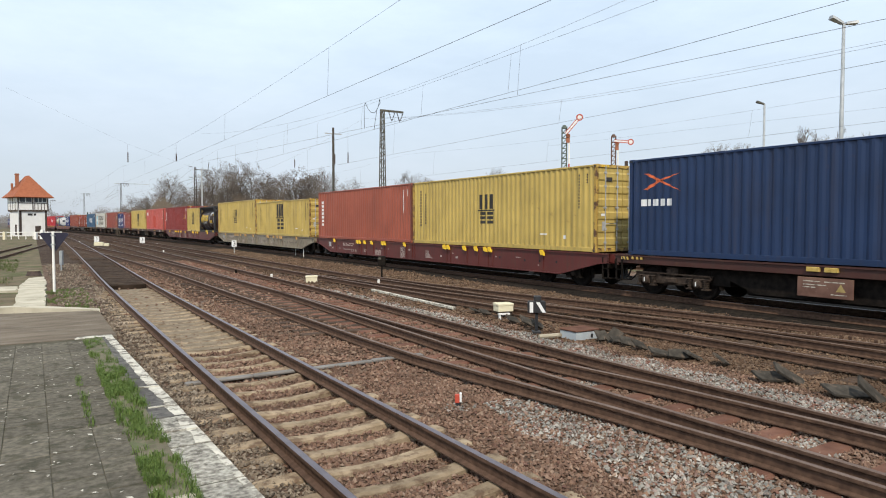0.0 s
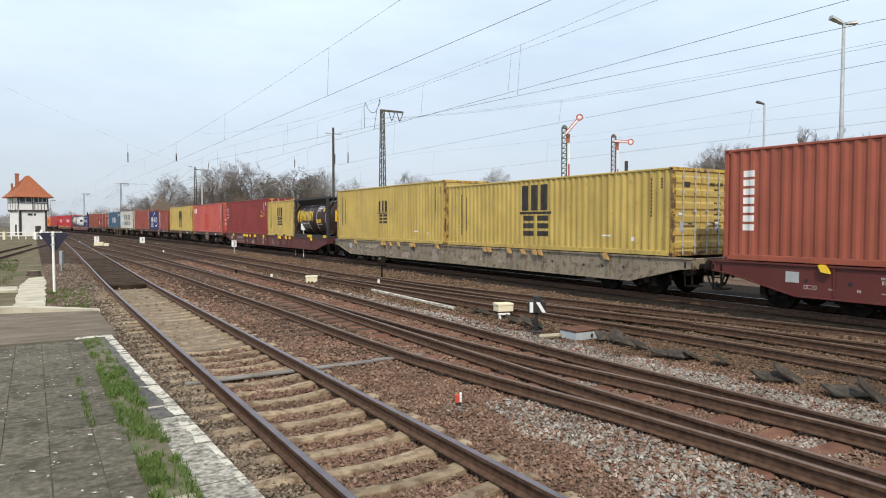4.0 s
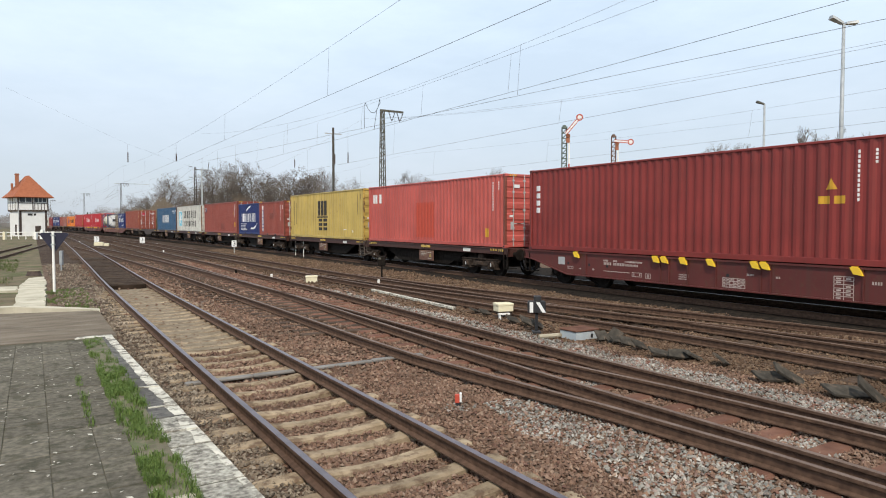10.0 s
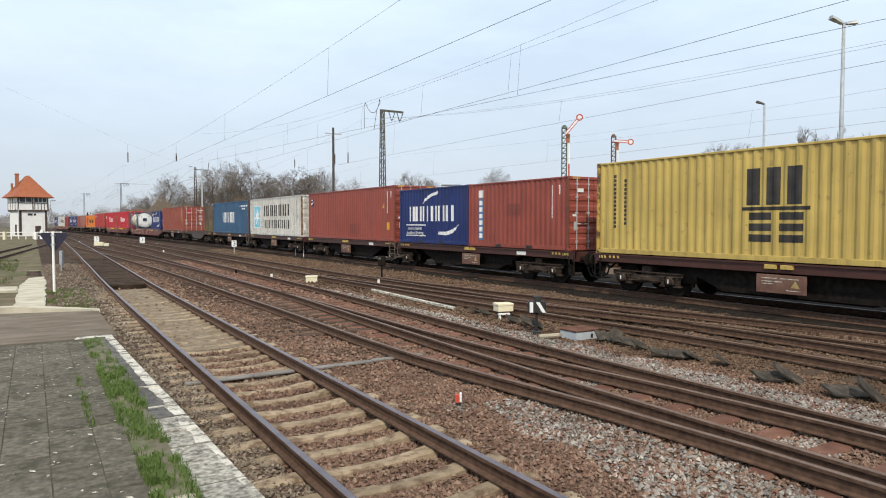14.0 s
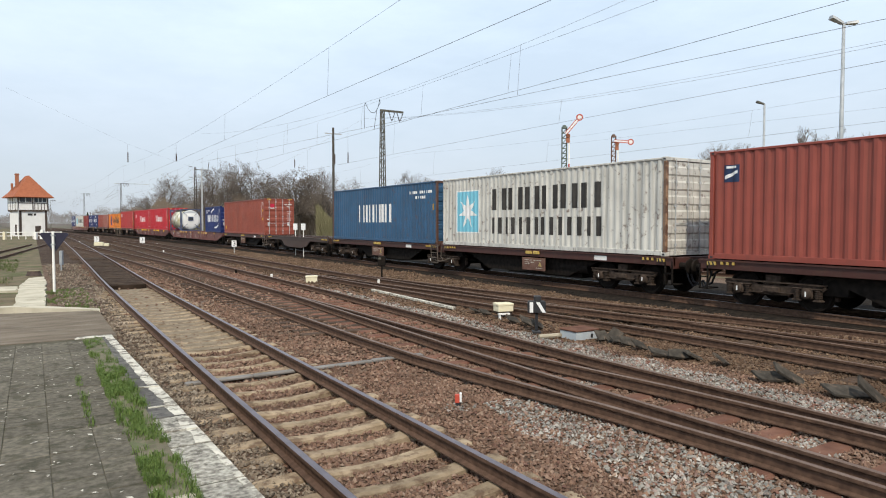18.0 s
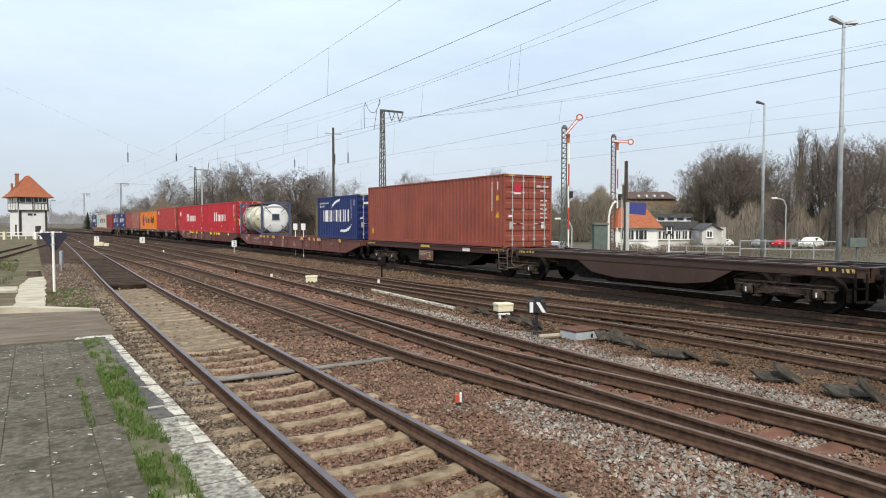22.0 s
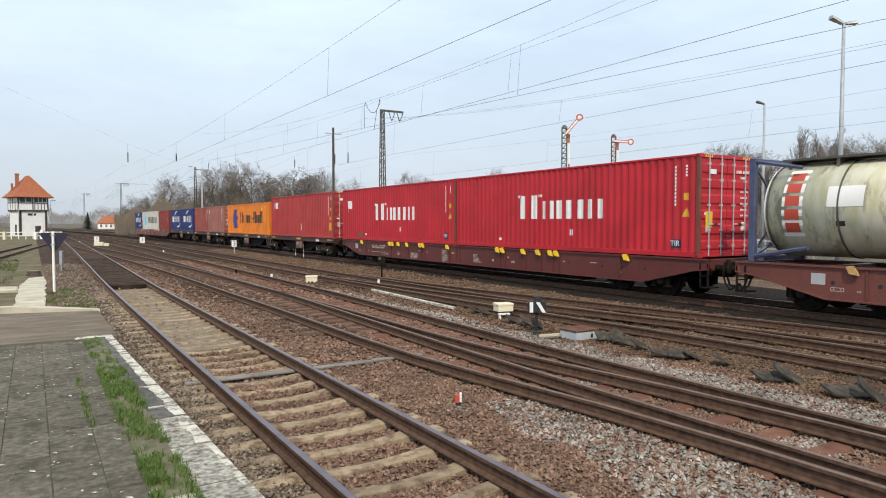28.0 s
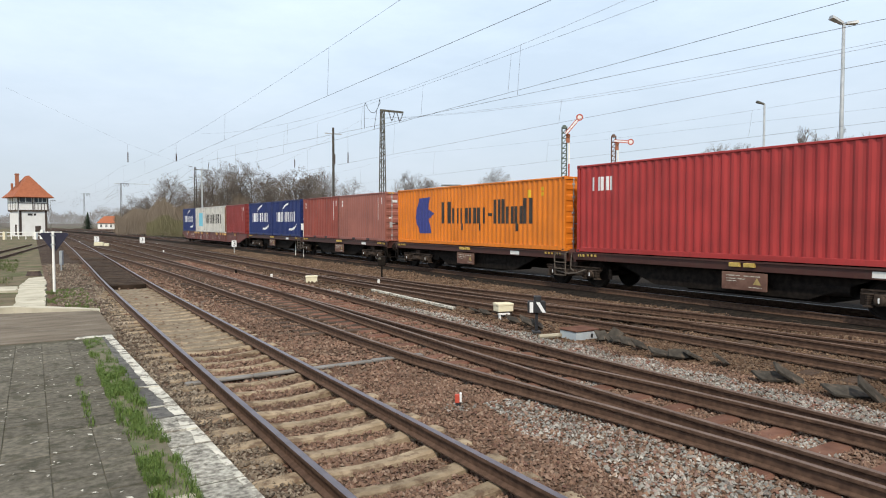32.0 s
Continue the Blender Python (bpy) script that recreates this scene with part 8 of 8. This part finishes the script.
    text("MIET", 1.15, M_WMARK, v, Matrix.Translation((-1.5 * s, -1.22, 2.0)) @ Matrix.Rotation(radians(90), 4, "X"))
    Build().box(14 * s, 20 * s, -1.21, -1.2, 1.5, 1.9).ob("lettering_bar", M_WMARK, v)
    # parked cars
    for px, d, c, big, lab in ((1282, 104, "white", 1.0, "white parked car"), (1345, 104, "grey", 1.0, "silver parked car"), (1382, 103, "red", 1.0, "red parked car"), (1405, 106, "grey", 1.0, "grey parked car"), (1436, 98, "white", 1.35, "white parked van"), (905, 96, "white", 1.2, "white parked van"), (975, 92, "white", 1.0, "white parked car"), (990, 90, "grey", 1.0, "grey parked car"), (940, 95, "white", 1.0, "pale parked car")):
        x, y = on_ray((px - 784) / f, d)
        car(x, y, {"white": M_WHITE, "grey": M_CARGREY, "red": P["red"]}[c], big, lab + " beside the station")
    # low house with orange roof, long building behind
    D2 = 88.0
    k2 = D2 / f
    x, y = on_ray(0.0, D2)
    t = thing("house", "white low house with an orange tiled roof", "house", at=facing(x, y, -0.4))
    X2 = lambda px: (px - 784) * k2
    z2 = lambda py: 2.716 + (394.3 - py) * k2
    Build().box(X2(1088), X2(1164), 0, 6, -1.6, z2(403)).ob("wall", M_TOWERWHITE, t)
    Build().loft([[(X2(1084), -0.5, z2(404)), (X2(1172), -0.5, z2(404)), (X2(1172), 6.5, z2(404)), (X2(1084), 6.5, z2(404))], [(X2(1108), 3, z2(367)), (X2(1156), 3, z2(369)), (X2(1156), 3.3, z2(369)), (X2(1108), 3.3, z2(367))]]).ob("roof", M_TILE, t)
    for px in (1103, 1116, 1130, 1139):
        windowed(t, X2(px), z2(424), 0.75, z2(408) - z2(424), 0.0, M_TOWERWHITE)
    t = thing("long_building", "long low pale building with grey roof and a strip of windows", "building", at=facing(x, y, -0.4))
    mo = surf("grimy_white_render", (0.40, 0.375, 0.34), (0.62, 0.60, 0.56), 0.7, 0.9, 0, 0.3)
    Build().box(X2(1166), X2(1262), 3, 10, -1.6, z2(405)).ob("wall", mo, t)
    gb = [(X2(1236), z2(408)), (X2(1254), z2(397)), (X2(1273), z2(408))]
    Build().loft([[(X2(1237), y, -1.6), (X2(1237), y, z2(408)), (X2(1254), y, z2(398)), (X2(1272), y, z2(408)), (X2(1272), y, -1.6)] for y in (-1.0, 2.9)]).ob("gabled_annex", mo, t)
    for (xa, za), (xb, zb) in zip(gb[:-1], gb[1:]):
        Build().quadbox([(xa, -1.3, za), (xa, 2.95, za), (xb, 2.95, zb), (xb, -1.3, zb), (xa, -1.3, za + 0.12), (xa, 2.95, za + 0.12), (xb, 2.95, zb + 0.12), (xb, -1.3, zb + 0.12)]).ob("annex_roof", ms, t)
    windowed(t, X2(1250), z2(419), 0.6, 0.7, -1.0, M_TOWERWHITE)
    Build().box(X2(1272), X2(1296), 2, 6, -1.6, z2(403)).ob("end_annex", mo, t)
    windowed(t, X2(1284), z2(418), 0.6, 0.6, 2.0, M_TOWERWHITE)
    Build().box(X2(1172), X2(1266), 2.6, 10.4, z2(405), z2(401)).ob("eave", ms, t)
    Build().box(X2(1172), X2(1258), 4.5, 9, z2(401), z2(392), 0.05).ob("upper_roof", ms, t)
    Build().box(X2(1174), X2(1252), 6, 9, z2(392), z2(383)).ob("clerestory", M_TOWERWHITE, t)
    Build().box(X2(1172), X2(1254), 5.6, 9.4, z2(383), z2(378)).ob("roof", ms, t)
    for i in range(5):
        Build().box(X2(1172 + i * 18), X2(1184 + i * 18), 5.95, 6.02, z2(390), z2(385)).ob("window", M_GLASS, t)
    for i in range(7):
        windowed(t, X2(1178 + i * 12), z2(424), 0.6, z2(410) - z2(424), 3.0, M_TOWERWHITE)
    t = thing("brick_building", "brown brick building with a dark tiled roof behind the houses", "building", at=facing(*on_ray(0.0, 130), -0.4))
    k3 = 130 / f
    X3 = lambda px: (px - 784) * k3
    z3 = lambda py: 2.716 + (394.3 - py) * k3
    mb = surf("brown_brick", (0.17, 0.12, 0.075), (0.25, 0.18, 0.115), 2, 0.9)
    mt = surf("brown_roof_tiles", (0.075, 0.052, 0.043), (0.12, 0.082, 0.066), 2, 0.8, 0, 0.3, 8)
    Build().box(X3(1108), X3(1196), 0, 8, -1.6, z3(352)).ob("wall", mb, t)
    Build().loft([[(X3(1106), -0.5, z3(352)), (X3(1198), -0.5, z3(352)), (X3(1198), 8.5, z3(352)), (X3(1106), 8.5, z3(352))], [(X3(1116), 4, z3(338)), (X3(1190), 4, z3(338)), (X3(1190), 4.5, z3(338)), (X3(1116), 4.5, z3(338))]]).ob("roof", mt, t)
    Build().box(X3(1110), X3(1116), 2, 4, z3(345), z3(326)).ob("chimney", mb, t)
    for i in range(4):
        Build().box(X3(1130 + i * 14), X3(1133 + i * 14), 0.5, 3, z3(351), z3(345)).ob("dormer", M_TOWERWHITE, t)
    # far house by the line
    x, y = on_ray((188 - 784) / f, 250)
    t = thing("house", "small far white house with a red roof", "house", at=facing(x, y, -0.4))
    Build().box(-3.2, 3.2, 0, 6, 0, 2.6).ob("wall", M_TOWERWHITE, t)
    Build().loft([[(-3.6, -0.4, 2.5), (3.6, -0.4, 2.5), (3.6, 6.4, 2.5), (-3.6, 6.4, 2.5)], [(-2.2, 3, 5.2), (3.2, 3, 5.2), (3.2, 3.2, 5.2), (-2.2, 3.2, 5.2)]]).ob("roof", M_TILE, t)
    for px in (-1.8, 0.2, 2.0):
        windowed(t, px, 1.0, 0.7, 1.0, 0.0, M_TOWERWHITE)
    t = thing("ruined_wall", "broken white wall beside the far house", "wall", at=facing(*on_ray((229 - 784) / f, 240), -0.4))
    for a, c, hh in ((-2.8, -1.2, 4.6), (-1.1, 0.2, 3.0), (0.3, 1.2, 4.2), (1.3, 3.0, 3.4), (14.5, 17.5, 1.6)):
        Build().quadbox([(a, 0, 0), (c, 0, 0), (c, 0.5, 0), (a, 0.5, 0), (a, 0, hh), (c, 0, hh * 0.8), (c, 0.5, hh * 0.8), (a, 0.5, hh)]).ob("wall_piece", M_TOWERWHITE, t)
    # white garden wall pieces and gate near the signal box
    g = thing("crossing_gate", "white level crossing fence beside the signal box", "fence")
    for i in range(15):
        x, y = -9.5 + i * 0.95, 122 - i * 0.1
        Build().box(x - 0.06, x + 0.06, y - 0.06, y + 0.06, -0.3, 0.95).ob("post", M_WHITE, g)
        if i < 14:
            for z in (0.2, 0.75):
                Build().box(x, x + 0.95, y - 0.08, y - 0.03, z, z + 0.12).ob("bar", M_WHITE, g)
    for x, y, h in ((-3.6, 118, 1.2), (0.35, 117, 1.1), (1.25, 119, 1.5)):
        t = tagged(Build().box(-0.2, 0.2, -0.2, 0.2, 0, h, 0.03).ob("barrier_box", M_CREAM if x < -1 else M_WHITE), "pale barrier drive box at the level crossing", "barrier", "barrier boxes")
        t.matrix_basis = facing(x, y, -0.3)


M_MAT = surf("cracked_rubber", (0.042, 0.037, 0.031), (0.078, 0.068, 0.056), 9, 1.0, 0, 0.6, 40, vary=0.2, spots=((0.13, 0.095, 0.07), 0.7), spot_scale=5, spot_at=0.55, gloss=0.12)
M_CARGREY = surf("silver_car_paint", (0.32, 0.33, 0.34), (0.36, 0.37, 0.38), 2, 0.3, 0.5, 0)


def car(x, y, mat, k, lab):
    c = thing("parked_car", lab, "car", "parked cars", at=facing(x, y, ground_height(x, y), 0.75) @ Matrix.Scale(k * 0.88, 4))
    prof = [(-2.1, 0.35), (-2.15, 0.75), (-1.9, 0.92), (-1.2, 0.98), (-0.7, 1.42), (0.9, 1.46), (1.6, 1.05), (2.05, 0.95), (2.15, 0.6), (2.1, 0.35)]
    Build().loft([[(px, -0.82 if z < 1.1 else -0.62, z) for px, z in prof], [(px, 0.82 if z < 1.1 else 0.62, z) for px, z in prof]]).ob("body", mat, c)
    for s in (-1, 1):
        win = [(-1.0, 1.02), (-0.62, 1.36), (0.85, 1.39), (1.35, 1.06)]
        Build().loft([[(px, s * (0.815 - (z - 1.0) * 0.42), z) for px, z in win], [(px, s * (0.80 - (z - 1.0) * 0.42), z) for px, z in win]]).ob("side_window", M_GLASS, c)
        for px in (-1.35, 1.35):
            Build().revolve([(s * 0.66, 0.05), (s * 0.66, 0.31), (s * 0.84, 0.31), (s * 0.845, 0.05)], (px, 0, 0.31), "y", 14).ob("wheel", M_BLACK, c)
    for px, m in ((-2.16, M_WMARK), (2.12, M_NEWRED)):
        for s in (-1, 1):
            Build().box(px, px + 0.04, s * 0.45, s * 0.72, 0.66, 0.8).ob("car_light", m, c)


def thicket(name, label, px0, px1, d0, d1, h, count, seed, mat, z0=-0.3):
    """A bank of undergrowth: many thin upright forked twigs."""
    rs = np.random.RandomState(seed)
    px, d = rs.uniform(px0, px1, count), rs.uniform(d0, d1, count)
    rt = (px - 784) / 1161.56
    x = math.cos(HEADING) * rt * d + math.sin(HEADING) * d
    y = -math.sin(HEADING) * rt * d + math.cos(HEADING) * d
    hh = h * rs.uniform(0.08, 1.0, count) ** 0.75 * (0.8 + 0.16 * np.sin(px * 0.045 + seed) + 0.1 * np.sin(px * 0.13 + 2 * seed))
    ln = rs.uniform(0.35, 1.3, count) * (h / 9.0)
    a = rs.uniform(0, 6.283, count)
    tilt = rs.uniform(0.0, 1.3, count)
    w = 0.0062 * d / 60 * rs.uniform(0.5, 1.6, count) + 0.004
    zt = z0 + hh
    v = np.zeros((count, 3, 3))
    cx, cy = math.cos(HEADING), -math.sin(HEADING)
    tx, ty = np.cos(a) * tilt * ln, np.sin(a) * tilt * ln
    for i, (s, top) in enumerate(((-1.4, 0), (1.4, 0), (0, 1))):
        v[:, i, 0] = x + s * w * cx + tx * top
        v[:, i, 1] = y + s * w * cy + ty * top
        v[:, i, 2] = np.where(top, zt, np.maximum(z0, zt - ln * 1.3))
    me = bpy.data.meshes.new(name)
    me.vertices.add(count * 3)
    me.vertices.foreach_set("co", v.reshape(-1).astype(np.float32))
    me.loops.add(count * 3)
    me.loops.foreach_set("vertex_index", np.arange(count * 3, dtype=np.int32))
    me.polygons.add(count)
    me.polygons.foreach_set("loop_start", np.arange(0, count * 3, 3, dtype=np.int32))
    me.materials.append(mat)
    me.update(calc_edges=True)
    return tagged(new(name, me), label, "undergrowth", kind="stuff")


def distance():
    # lighter version of the brown undergrowth, sunlight put into its colour
    m6 = surf("sun_toned_thicket", (0.20, 0.172, 0.138), (0.29, 0.25, 0.20), 0.15, 0.95, 0, 0)
    m1 = surf("brown_undergrowth", (0.14, 0.112, 0.085), (0.215, 0.172, 0.13), 0.15, 0.95, 0, 0)
    m2 = surf("greenish_undergrowth", (0.105, 0.098, 0.05), (0.16, 0.145, 0.078), 0.15, 0.95, 0, 0)
    m4 = surf("olive_undergrowth", (0.155, 0.135, 0.102), (0.235, 0.207, 0.16), 0.15, 0.95, 0, 0)
    m5 = surf("dark_brush", (0.075, 0.060, 0.043), (0.13, 0.105, 0.075), 0.3, 0.95, 0, 0)
    # distance haze is mixed into this pale grey, no air is modelled
    m3 = surf("haze_toned_woods", (0.17, 0.155, 0.15), (0.22, 0.205, 0.195), 0.02, 0.95, 0, 0)
    thicket("undergrowth", "dense brown winter thicket at the edge of the woods", 205, 660, 118, 185, 7.6, 90000, 1, m1)
    thicket("undergrowth", "dense brown winter thicket at the edge of the woods", 370, 610, 112, 130, 7.6, 22000, 14, m1)
    thicket("undergrowth", "greenish budding shrubs along the line", 560, 700, 75, 105, 5.0, 14000, 2, m2)
    thicket("undergrowth", "greenish budding shrubs along the line", 260, 470, 105, 125, 4.0, 14000, 7, m2)
    thicket("undergrowth", "dense brown thicket beside the car park", 1270, 1640, 106, 150, 9.4, 62000, 3, m6, -1.7)
    thicket("undergrowth", "dense brown thicket beside the car park", 945, 1110, 128, 160, 11.5, 34000, 4, m4, -1.7)
    thicket("undergrowth", "greenish budding shrubs along the line", 1205, 1250, 118, 126, 9.0, 7000, 8, m2, -1.7)
    thicket("undergrowth", "low brown brush before the houses", 1080, 1330, 62, 84, 1.6, 15000, 9, m5, -1.5)
    thicket("undergrowth", "dense brown thicket beside the car park", 1150, 1330, 122, 150, 9.5, 26000, 10, m4, -1.7)
    thicket("undergrowth", "low brown brush behind the railing", 1250, 1640, 58, 92, 1.3, 11000, 12, m5, -1.5)
    thicket("undergrowth", "bare brown trees before the brick building", 1100, 1215, 120, 128, 8.0, 9000, 13, m4, -1.7)
    thicket("undergrowth", "far woods along the horizon with haze mixed into their pale grey", -200, 420, 300, 480, 12.0, 26000, 5, m3)
    thicket("undergrowth", "far woods along the horizon with haze mixed into their pale grey", 400, 1900, 200, 320, 11.0, 40000, 6, m3, -1.7)
    t = thing("spruce_tree", "dark green spruce far along the line", "tree", at=facing(*on_ray((156 - 784) / 1161.56, 215), -0.3) @ Matrix.Diagonal((1.35, 1.35, 0.72, 1)))
    Build().tube((0, 0, 0), (0, 0, 8), 0.2, 0.05, 6).ob("trunk", M_BARK, t)
    rnd = random.Random(2)
    b = Build()
    for i in range(500):
        h = rnd.uniform(0.6, 8.2)
        r = (8.6 - h) * 0.27
        a = rnd.uniform(0, 6.283)
        p = Vector((math.cos(a) * r * rnd.uniform(0.3, 1), math.sin(a) * r * rnd.uniform(0.3, 1), h - 0.3))
        b.tube((0, 0, h + 0.2), p, 0.10, 0.02, 3, 0, False)
    b.ob("crown", surf("spruce_needles", (0.02, 0.032, 0.02), (0.035, 0.05, 0.03), 2, 0.9, 0, 0), t)


def beyond():
    lamp(26.97, 13.7, 10.05, ((-1, 0.22), (1, 0.02)), "tall galvanised lamp post with two lamp heads")
    lamp(40.5, 25.4, 10.0, ((-1, 0.12),), "tall galvanised lamp post with one lamp head")
    semaphore(26.94, 29.5, 8.0, radians(50), surf("green_grey_mast", (0.075, 0.095, 0.08), (0.115, 0.14, 0.12), 4, 0.8), "semaphore signal with raised red and white arm", 1.17)
    semaphore(32.91, 31.25, 8.08, radians(-4), surf("rust_brown_mast", (0.10, 0.055, 0.04), (0.15, 0.085, 0.06), 4, 0.7), "semaphore signal with level red and white arm")
    fence_and_signs()
    town()
    distance()
oily_shaded_bed()
sand_fill()
sleepers()
train_wagons()
train_loads()
platform()
masts()
wires()
signal_box()
forest()
beyond()
line_side()
greenery()
ballast()
motions()
